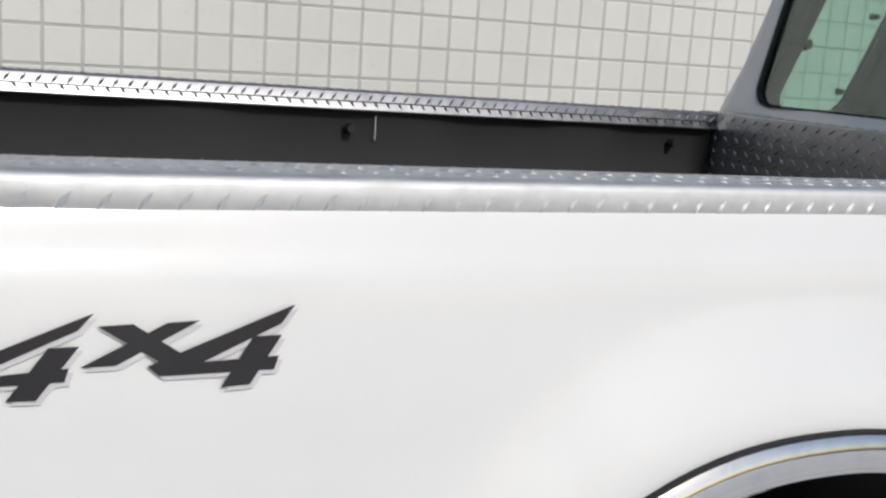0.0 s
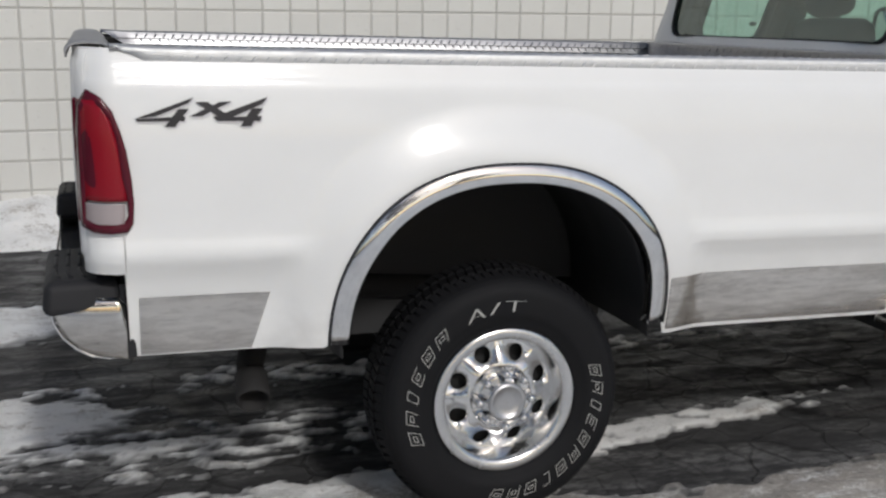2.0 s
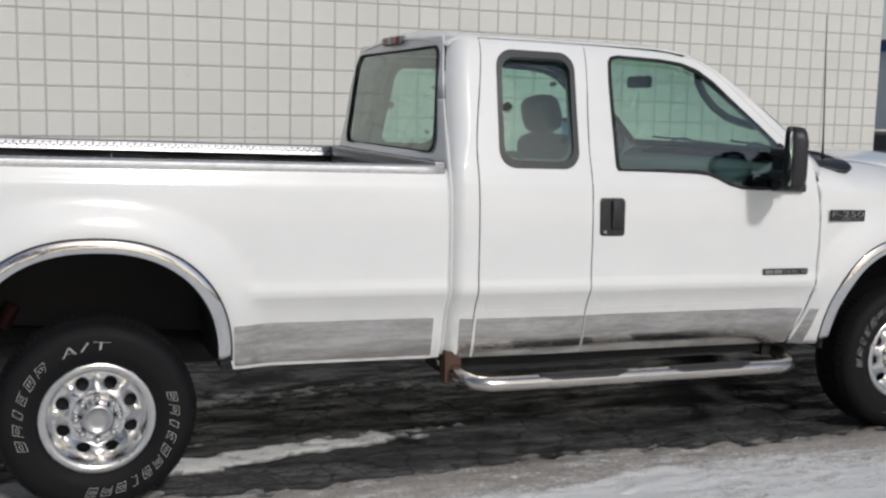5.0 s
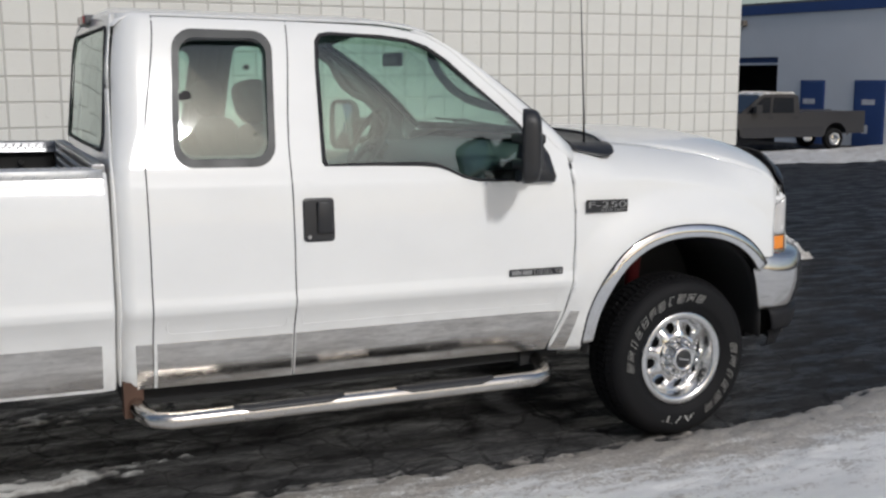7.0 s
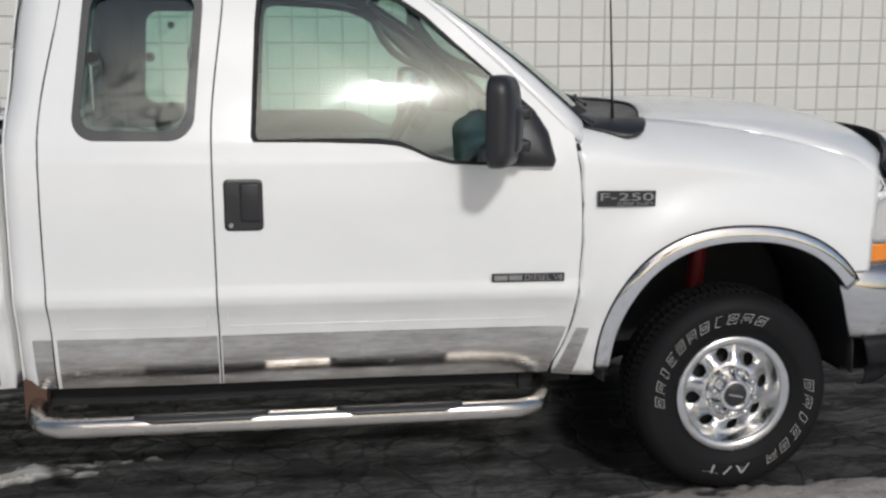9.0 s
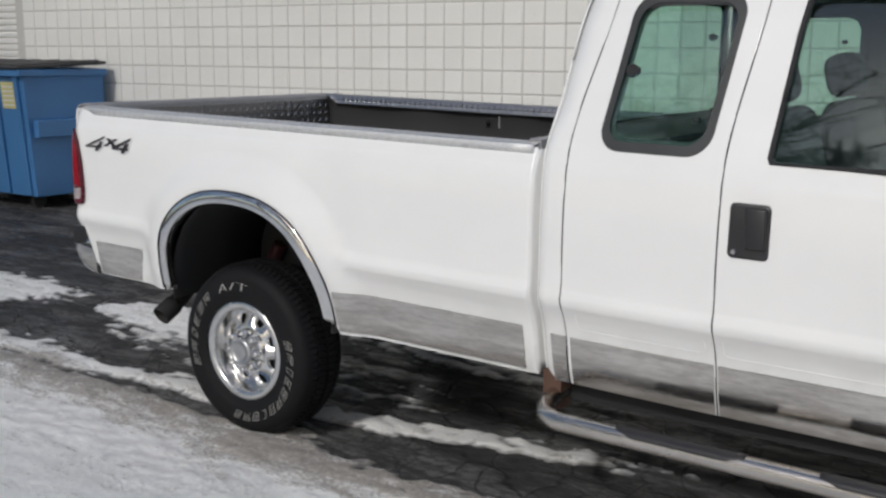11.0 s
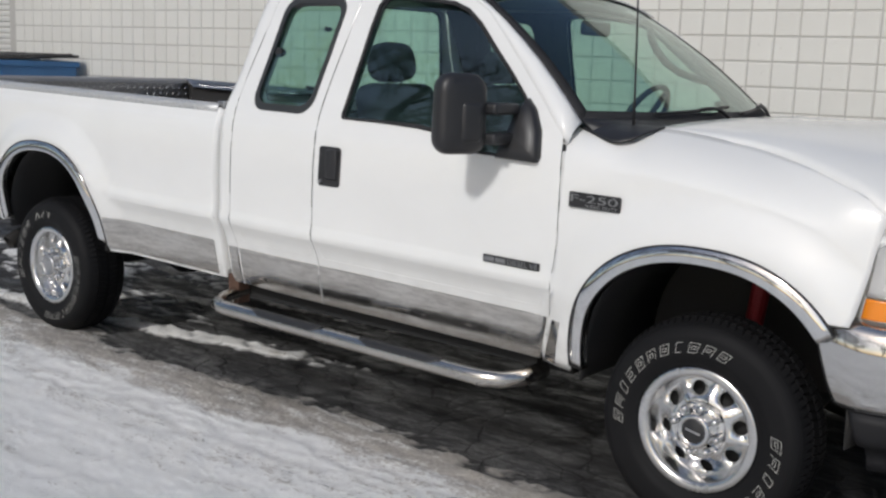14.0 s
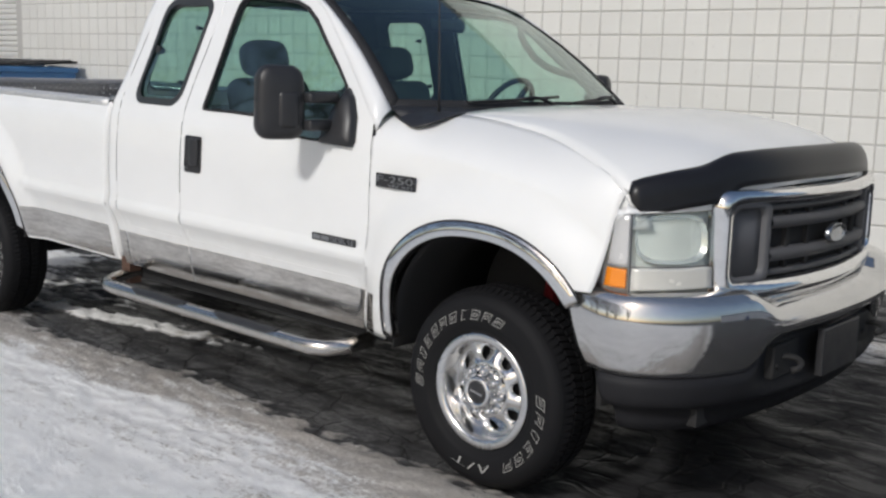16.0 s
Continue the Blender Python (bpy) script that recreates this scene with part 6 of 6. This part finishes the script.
snow_sheet("slush", -4.0, 7.6, 1.6, 4.4, 0.05, snow_field, slush_height, "thin dirty snow patches on wet asphalt")


def pile_field(x, y):
    d = wall_y(x) - y
    w = 0.55 + 0.35 * math.sin(x * 1.3 + 1.0) + 0.25 * math.sin(x * 3.1)
    return (w - d) / 0.5 + 0.35 * fbm(x * 2, y * 2, 1.0, 4) - (2.5 if x > -0.9 and x < 8.0 else 0) * ease(-1.6, -0.9, x)


def pile_height(x, y, f):
    return -0.01 if f < 0 else 0.40 * (1 - math.exp(-1.2 * f)) + 0.06 * fbm(x * 5, y * 5, 2.0, 4) * min(1, f)


snow_sheet("snow_pile", -6.0, -0.8, 3.7, 5.0, 0.05, pile_field, pile_height, "white ploughed snow piled along the wall base")


def chunk_field(x, y):
    d = ((x - 8.15) * 0.62 + (y - 4.32) * 0.78) / 1.25
    e = ((x - 8.15) * -0.78 + (y - 4.32) * 0.62) / 0.44
    return 0.8 - d * d - e * e + 0.8 * fbm(x * 2.6, y * 2.6, 4.0, 5)


snow_sheet("snow_pile", 6.6, 11.0, 2.9, 7.4, 0.04, chunk_field, lambda x, y, f: -0.01 if f < 0 else 0.15 * (1 - math.exp(-2.0 * f)) + 0.07 * fbm(x * 7, y * 7, 2.0, 5) * min(1, 2 * f), "ragged white snow heap by the bollards")


def bank_field(x, y):
    s = (x - 22.0) * -0.10 + (y - 19.0) * 0.99
    return 1.0 - (s / 2.3) ** 2 + 0.8 * fbm(x * 0.5, y * 1.1, 7.0, 4)


snow_sheet("snow_bank", 11.0, 36.0, 15.0, 23.0, 0.2, bank_field, lambda x, y, f: -0.02 if f < 0 else 0.10 * (1 - math.exp(-2 * f)) + 0.06 * fbm(x * 2, y * 2, 2.0, 3) * min(1, f), "low bank of ploughed snow beside the parked truck")

# ---- the block wall ----
WA = math.atan(0.058)
WM = pose(8.80, wall_y(8.80), 0, 0, 0, math.degrees(WA))  # u runs along the wall, to the corner at 0


def wall_box(u0, u1, v0, v1, z0, z1, name, mat, parent=None, label="", bevel=0.0):
    bm = bmesh.new()
    box(bm, (u0, v0, z0), (u1, v1, z1), WM)
    ob = part(name, bm, mat, parent, label)
    return edges(ob, bevel) if bevel else ob


MORTAR = plain("mortar", (0.50, 0.488, 0.46), 0.9, grain=90)
mb = Mat("painted_block", (0.74, 0.73, 0.68), 0.62)
geo = mb.node("ShaderNodeNewGeometry")
info = mb.node("ShaderNodeObjectInfo")
rnd = mb.math("FRACT", mb.math("ADD", geo.outputs["Random Per Island"], info.outputs["Random"]))
tone = mb.mix(rnd, (0.70, 0.693, 0.655), (0.745, 0.738, 0.70))
tone = mb.mix(mb.ramp(mb.noise(1.3, 5), [(0.40, 0.0), (0.75, 0.35)]), tone, (0.63, 0.615, 0.572))
tone = mb.mix(mb.ramp(mb.noise(30, 4), [(0.64, 0.0), (0.72, 0.30)]), tone, (0.50, 0.48, 0.44))
mb.color(tone).bump(mb.math("ADD", mb.noise(170, 3), mb.noise(40, 4)), 0.25, 0.003)
BLOCK = mb.m
P = 0.2032
wall = tagged(wall_box(-17.2, 0, 0.006, 0.30, 0, 5.1, "wall_north", MORTAR), "cream painted wall of square stack-bond blocks", "wall", kind="structure")
tagged(wall_box(-0.30, 0, 0.30, 22.0, 0, 5.1, "wall_east", BLOCK), "cream painted return wall of the building", "wall", kind="structure")
tagged(wall_box(-30, -20.9, 0.006, 0.30, 0, 5.1, "wall_west", BLOCK), "cream painted block wall", "wall", kind="structure")
tagged(wall_box(-20.9, -17.2, 0.006, 0.30, 3.6, 5.1, "wall_lintel", BLOCK), "cream painted block wall over the roller door", "wall", kind="structure")
tagged(wall_box(-30.1, 0.05, -0.04, 0.35, 5.1, 5.25, "wall_coping", GREYPL), "grey metal wall coping", "coping", kind="structure")


def block_geo(u, z, w=P, j=0.0055):
    b, d = 0.006, 0.0
    a = [(u + j, 0.008, z + j), (u + w - j, 0.008, z + j), (u + w - j, 0.008, z + P - j), (u + j, 0.008, z + P - j)]
    f = [(u + j + b, d, z + j + b), (u + w - j - b, d, z + j + b), (u + w - j - b, d, z + P - j - b), (u + j + b, d, z + P - j - b)]
    return a + f


QUADS = ((4, 5, 6, 7), (0, 1, 5, 4), (1, 2, 6, 5), (2, 3, 7, 6), (3, 0, 4, 7))
Z0 = -0.097
verts, faces, singles = [], [], []
for i in range(84):
    for k in range(26):
        u, z = -(i + 1) * P, Z0 + k * P
        if 33 <= i < 58 and 6 <= k < 12:
            singles.append((u, z))
            continue
        b = len(verts)
        verts += [tuple(WM @ Vector(p)) for p in block_geo(u, z)]
        faces += [tuple(b + q for q in f) for f in QUADS]

# ---- the roller door ----
door = tagged(wall_box(-20.9, -17.2, 0.14, 0.18, 0, 3.6, "door_1", plain("roller_paint", (0.70, 0.69, 0.66), 0.5, grain=40, spread=0.05)), "closed white ribbed roller door", "door", kind="structure")
ROLL = door.data.materials[0]
for k in range(47):
    rows = [[tuple(WM @ Vector((u, 0.14 + dv, 0.01 + 0.0762 * k + dz))) for dv, dz in ((0.0, 0.0), (-0.022, 0.012), (-0.022, 0.052), (0.0, 0.066), (0.004, 0.0755))] for u in (-20.9, -17.2)]
    obj("slat", *grid(rows), ROLL, door, smooth=False)
for u in (-17.26, -20.9):
    wall_box(u, u + 0.06, 0.10, 0.14, 0, 3.6, "guide_rail", GREYPL, door)


# ---- the dumpster ----
def dumpster():
    d = tagged(new("dumpster"), "blue steel dumpster with black plastic lids, by the wall", "dumpster")
    d.location = (-7.65, 3.95, 0)
    blue = plain("blue_paint", (0.050, 0.165, 0.36), 0.45, grain=18, spread=0.25)
    x0, x1, y0, y1, zb, zt = -8.55, -6.72, 3.47, 4.50, 0.14, 1.49
    bm = bmesh.new()
    vs = box(bm, (x0, y0, zb), (x1, y1, zt))
    for v in vs:
        if v.co.z < 0.5:
            v.co.y += 0.10 if v.co.y < 4 else 0
    edges(part("bin", bm, blue, d), 0.015)
    for x in (x0 + 0.15, -7.62, -7.20, x1 - 0.10):
        bm = bmesh.new()
        vs = box(bm, (x - 0.035, y0 - 0.03, zb + 0.02), (x + 0.035, y0 + 0.02, zt - 0.06))
        for v in vs:
            if v.co.z < 0.5:
                v.co.y += 0.10
        edges(part("rib", bm, blue, d), 0.006)
    bm = bmesh.new()
    box(bm, (x0 - 0.04, y0 - 0.06, zt - 0.07), (x1 + 0.04, y1 + 0.02, zt))
    edges(part("rim", bm, blue, d), 0.01)
    for a, b in ((x0 - 0.03, -7.66), (-7.62, x1 + 0.03)):
        bm = bmesh.new()
        vs = box(bm, (a, y0 - 0.08, zt), (b, y1 + 0.02, zt + 0.035))
        for v in vs:
            v.co.z += 0.05 if v.co.y > 4 else 0
        lid = edges(part("lid", bm, BLACK, d, "black ribbed plastic lid"), 0.012)
        for k in range(3):
            x = a + (b - a) * (k + 0.5) / 3
            bm = bmesh.new()
            vs = box(bm, (x - 0.08, y0, zt + 0.036), (x + 0.08, y1 - 0.08, zt + 0.052))
            for v in vs:
                v.co.z += 0.05 * (v.co.y - y0) / (y1 - y0)
            edges(part("lid_rib", bm, BLACK, lid), 0.006)
    obj("lid_rod", *tube([(x1 + 0.0, y1 - 0.1, zt + 0.09), (x1 + 0.06, y1 - 0.1, zt + 0.08), (x1 + 0.06, y0 + 0.3, zt + 0.03)], 0.016, 8), BLACK, d)
    bm = bmesh.new()
    box(bm, (x1, y0 + 0.1, 0.78), (x1 + 0.09, y1 - 0.1, 0.96))
    edges(part("fork_pocket", bm, blue, d), 0.01)
    for x in (x0 + 0.2, x1 - 0.2):
        for y in (y0 + 0.25, y1 - 0.15):
            bm = bmesh.new()
            cyl(bm, (x - 0.025, y, 0.085), (x + 0.025, y, 0.085), 0.085, seg=18)
            box(bm, (x - 0.04, y - 0.05, 0.12), (x + 0.04, y + 0.05, 0.22))
            part("caster", bm, UNDER, d, "dark caster wheel")

    def on_front(name, a, b, z0, z1, mat, parent, off=0.004, skew=0.0, label=""):
        f = lambda z: y0 + 0.10 * (zt - z) / (zt - zb) - off  # noqa: E731
        v = [(a, f(z0), z0), (b, f(z0), z0), (b + skew, f(z1), z1), (a + skew, f(z1), z1)]
        return thick(obj(name, v, [(0, 1, 2, 3)], mat, parent, smooth=False, label=label), 0.003)

    white, pink = plain("sticker_white", (0.62, 0.62, 0.63), 0.5, depth=0), plain("sticker_pink", (0.55, 0.06, 0.20), 0.5, depth=0)
    s = on_front("sticker", -8.02, -7.46, 1.08, 1.36, white, d, label="white sticker with a pink mark")
    for a, b, k in ((-7.98, -7.86, 0.10), (-7.80, -7.68, 0.10), (-7.66, -7.58, 0.08)):
        on_front("sticker_mark", a, b, 1.13, 1.33, pink, s, 0.009, k)
    for k, z in enumerate((1.015, 0.965)):
        for j in range(5 - k):
            on_front("text_bar", -7.98 + 0.11 * j, -7.90 + 0.11 * j, z, z + (0.022 if k == 0 else 0.036), white, s, 0.006)
    y = on_front("warning_sticker", -7.12, -6.88, 1.08, 1.36, plain("sticker_yellow", (0.50, 0.47, 0.20), 0.5, depth=0), d, label="faded yellow sticker with dark bars")
    for k in range(5):
        on_front("text_bar", -7.09, -6.91, 1.11 + 0.048 * k, 1.126 + 0.048 * k, INKGREY, y, 0.008)


dumpster()


# ---- bollards ----
def bollard(x, y, label):
    b = tagged(new("bollard"), label, "bollard", "bollards at the building corner")
    z = ground_z(x, y)
    b.location = (x, y, z)
    prof = [(0.0, 0.90), (0.04, 0.897), (0.07, 0.885), (0.084, 0.865), (0.086, 0.84), (0.086, 0.0)]
    verts, faces = lathe(prof, 28)
    obj("post", [(v[0] + x, v[2] + y, v[1] + z - 0.01) for v in verts], faces, plain("bollard_paint", (0.52, 0.51, 0.49), 0.55, grain=25), b)
    verts, faces = lathe([(0.12, 0.0), (0.12, 0.012), (0.088, 0.02)], 20)
    obj("collar", [(v[0] + x, v[2] + y, v[1] + z) for v in verts], faces, UNDER, b)


bollard(8.58, 5.25, "pale grey steel bollard beside the wall corner")
bollard(8.88, 5.41, "pale grey steel bollard past the wall corner")


# ---- the far building ----
B0, B1 = Vector((27.48, 21.30, 0)), Vector((25.08, 31.50, 0))
bu = (B1 - B0).normalized()
bz = -0.53
BM = Matrix.Translation((B0.x, B0.y, bz)) @ Matrix(((bu.x, -bu.y, 0, 0), (bu.y, bu.x, 0, 0), (0, 0, 1, 0), (0, 0, 0, 1)))


def far_box(name, u0, u1, v0, v1, z0, z1, mat, parent, label="", bevel=0.0):
    """u along the face, v outwards from it."""
    bm = bmesh.new()
    box(bm, (u0, v0, z0), (u1, v1, z1), BM)
    ob = part(name, bm, mat, parent, label)
    return edges(ob, bevel) if bevel else ob


build = tagged(new("warehouse"), "grey warehouse with blue doors and a blue roof band", "building")
build.location = (27, 26, bz)
greyw = plain("grey_wall", (0.68, 0.69, 0.71), 0.8, grain=12, spread=0.06)
bluep = plain("blue_trim", (0.028, 0.065, 0.20), 0.5, grain=12)
for a, b, z0, z1 in ((-16.0, 4.15, 0, 4.36), (7.9, 30.0, 0, 4.36), (4.15, 7.9, 3.42, 4.36)):
    far_box("wall", a, b, -0.3, 0, z0 - 0.5, z1, greyw, build)
far_box("wall", -16.0, -15.7, -18.0, -0.3, -0.5, 4.36, greyw, build)
far_box("roof", -16.2, 30.2, -18.0, 0.05, 4.66, 4.76, GREYPL, build)
far_box("roof_band", -16.2, 30.2, -0.32, 0.06, 4.36, 4.68, bluep, build, "dark blue roof band")
# near-black sheet stands in for the unlit inside
gd = far_box("garage_dark_sheet", 3.9, 8.2, -3.0, -2.9, 0, 3.6, Mat("dark_inside", (0.01, 0.01, 0.012), 0.9).m, build)
far_box("garage_door", 4.15, 7.9, -0.25, -0.18, 2.73, 3.42, bluep, build, "half-raised dark blue garage door")
far_box("garage_sill", 4.15, 7.9, -0.20, -0.12, 2.65, 2.73, greyw, build)
for a, w in ((0.15, 1.0), (2.32, 0.83), (-9.0, 1.0)):
    dr = far_box("door", a, a + w, -0.02, 0.03, 0.0, 2.08, bluep, build, "dark blue steel door", 0.01)
    far_box("door_frame", a - 0.05, a + w + 0.05, -0.02, 0.015, 0.0, 2.13, bluep, dr)
    far_box("door_sign", a + 0.3, a + 0.75, 0.03, 0.036, 1.35, 1.52, INKGREY, dr)
wl = far_box("wall_lamp", 5.48, 5.86, 0.0, 0.22, 4.0, 4.2, plain("lamp_bronze", (0.14, 0.12, 0.10), 0.5), build, "bronze wall lamp", 0.03)
far_box("roof_vent", 3.2, 3.5, -1.6, -1.3, 4.7, 4.85, GREYPL, build)


# ---- the grey pickup ----
def grey_pickup():
    g = tagged(new("pickup_truck"), "parked dark grey crew-cab pickup truck with snow on its roof", "truck")
    a, b = Vector((21.45, 21.45, 0)), Vector((25.05, 20.95, 0))
    ux = (a - b).normalized()
    base = Vector((b.x, b.y, -0.475))
    k = (a - b).length / 4.28
    g.location = base
    side = Vector((ux.y, -ux.x, 0))
    if side.y > 0:
        side = -side
    M = Matrix.Translation(base) @ Matrix(((ux.x * k, -side.x * k, 0, 0), (ux.y * k, -side.y * k, 0, 0), (0, 0, k, 0), (0, 0, 0, 1)))
    grey = Mat("grey_paint", (0.034, 0.033, 0.035), 0.3, Coat_Weight=0.6, Coat_Roughness=0.08).m
    low = plain("lower_dark", (0.022, 0.022, 0.026), 0.45)

    def loft(name, pts, y0, y1, mat, inset=0.0, label=""):
        n = len(pts)
        v = [tuple(M @ Vector((x, y0, z))) for x, z in pts] + [tuple(M @ Vector((x, y1, z))) for x, z in pts]
        f = [tuple(range(n)), tuple(range(2 * n - 1, n - 1, -1))] + [(i, (i + 1) % n, n + (i + 1) % n, n + i) for i in range(n)]
        ob = obj(name, v, f, mat, g, smooth=False, label=label)
        return edges(ob, 0.03, 2, 30)

    def arch(xc, r=0.47, z0=0.55):
        return [(xc + r * math.cos(t), z0 + r * 0.95 * math.sin(t)) for t in span(0, math.pi, 10)]

    bottom = [(-1.15, 0.62), (-1.15, 1.34), (1.38, 1.34), (1.40, 1.28), (3.6, 1.28), (3.75, 1.30), (4.85, 1.20), (5.1, 1.05), (5.1, 0.62)]
    loft("body", bottom + [p for p in arch(4.28)] + [(3.7, 0.52), (0.6, 0.52)] + [p for p in arch(0.0)] + [(-0.55, 0.60)], 0.0, 1.95, grey)
    loft("lower_body", [(0.55, 0.50), (0.55, 0.80), (3.75, 0.80), (3.75, 0.50)], -0.012, 0.5, low)
    loft("cab", [(1.45, 1.28), (1.54, 1.88), (1.70, 1.95), (2.92, 1.94), (3.78, 1.29)], 0.12, 1.83, grey)
    win = Mat("dark_glass", (0.012, 0.014, 0.018), 0.08).m
    for pts in (((1.68, 1.34), (1.72, 1.84), (2.48, 1.86), (2.52, 1.34)), ((2.64, 1.34), (2.60, 1.86), (2.90, 1.86), (3.50, 1.34))):
        loft("window", pts, 0.108, 0.13, win)
    shield = [tuple(M @ Vector(p)) for p in ((2.99, 0.22, 1.905), (2.99, 1.73, 1.905), (3.72, 1.78, 1.35), (3.72, 0.17, 1.35))]
    thick(obj("windscreen", shield, [(0, 1, 2, 3)], win, g, smooth=False), 0.02)
    for x in (1.60, 2.60):
        loft("handle", ((x, 1.14), (x, 1.18), (x + 0.16, 1.18), (x + 0.16, 1.14)), -0.03, 0.02, low)
    loft("mirror", ((3.18, 1.34), (3.18, 1.58), (3.34, 1.58), (3.34, 1.34)), -0.22, -0.02, BLACK)
    loft("bumper", ((-1.32, 0.58), (-1.32, 0.80), (-1.12, 0.80), (-1.12, 0.58)), 0.05, 1.9, CHROME)
    loft("front_bumper", ((4.95, 0.55), (4.95, 0.80), (5.1, 0.80), (5.1, 0.55)), 0.05, 1.9, CHROME)
    loft("headlamp", ((4.84, 0.90), (4.84, 1.14), (5.02, 1.10), (5.02, 0.90)), -0.01, 0.3, PALE)
    loft("roof_snow", ((1.66, 1.945), (1.72, 2.02), (2.75, 2.03), (2.93, 1.945)), 0.16, 1.79, SNOW)
    for x in (0.0, 4.28):
        for y in (0.06, 1.65):
            v, f = lathe([(0.0, 0.01), (0.22, 0.0), (0.24, -0.01), (0.33, -0.01), (0.38, 0.03), (0.385, 0.2), (0.3, 0.24)], 32)
            w = obj("wheel", [tuple(M @ Vector((p[0] + x, p[1] + y, p[2] + 0.385))) for p in v], f, RUBBER, g)
            v, f = lathe([(0.0, -0.002), (0.10, -0.006), (0.14, 0.004), (0.19, 0.0), (0.215, -0.012)], 32)
            obj("rim", [tuple(M @ Vector((p[0] + x, p[1] + y - 0.006, p[2] + 0.385))) for p in v], f, CHROME, w)


grey_pickup()


# ---- bare trees across the yard ----
def tree(x, y, h, seed):
    rng = random.Random(seed)
    t = tagged(new("tree"), "tall bare winter tree across the yard", "tree", "bare trees across the yard")
    z = ground_z(x, y)
    t.location = (x, y, z)
    bark = BARK
    pts = [Vector((x + 0.12 * math.sin(k * 1.3 + seed), y + 0.12 * math.cos(k * 1.7 + seed), z - 0.1 + h * 0.62 * k / 6)) for k in range(7)]
    obj("trunk", *tube(pts, [0.26 - 0.025 * k for k in range(7)], 10), bark, t)
    verts, faces = [], []

    def limb(p, d, length, r, depth):
        n = 4
        path = [p]
        for k in range(n):
            d = (d + Vector((rng.uniform(-0.22, 0.22), rng.uniform(-0.22, 0.22), rng.uniform(-0.05, 0.16)))).normalized()
            path.append(path[-1] + d * length / n)
        v, f = tube(path, [r * (1 - 0.16 * k) for k in range(n + 1)], 5 if depth < 2 else 3)
        o = len(verts)
        verts.extend(v)
        faces.extend(tuple(o + i for i in q) for q in f)
        if depth < 4:
            for k in range(rng.randint(3, 4)):
                q = path[rng.randint(1, n)]
                e = (d + Vector((rng.uniform(-0.95, 0.95), rng.uniform(-0.95, 0.95), rng.uniform(-0.25, 0.6)))).normalized()
                limb(q, e, length * rng.uniform(0.52, 0.72), r * 0.56, depth + 1)

    for k in range(11):
        p = pts[2 + k % 5]
        a = k * 2.4 + rng.uniform(-0.3, 0.3)
        limb(p.copy(), Vector((math.cos(a), math.sin(a), 0.75)).normalized(), h * 0.30, 0.12, 1)
    obj("branches", verts, faces, bark, t)


BARK = plain("bark", (0.055, 0.045, 0.038), 0.9, grain=20, spread=0.4)
for k, (x, y, h) in enumerate(((-10.5, -13.5, 18.0), (-5.2, -16.5, 16.5), (-17, -16, 18), (-8.4, -18.5, 18), (-3.0, -18.5, 13.5), (-1.0, -21, 11), (6, -22, 10), (-25, -14, 15))):
    tree(x, y, h, k + 3)

# ---- the wall's blocks ----
rest = obj("blocks", verts, faces, BLOCK, wall, smooth=False)
tagged(rest, "", "", "", "stuff")
one = bpy.data.meshes.new("brick")
one.from_pydata([tuple(Vector(p)) for p in block_geo(0, 0)], [], [tuple(q) for q in QUADS])
one.materials.append(BLOCK)
for u, z in singles:
    o = new("brick", one)
    o.parent = wall
    o.matrix_basis = WM @ Matrix.Translation((u, 0, z))
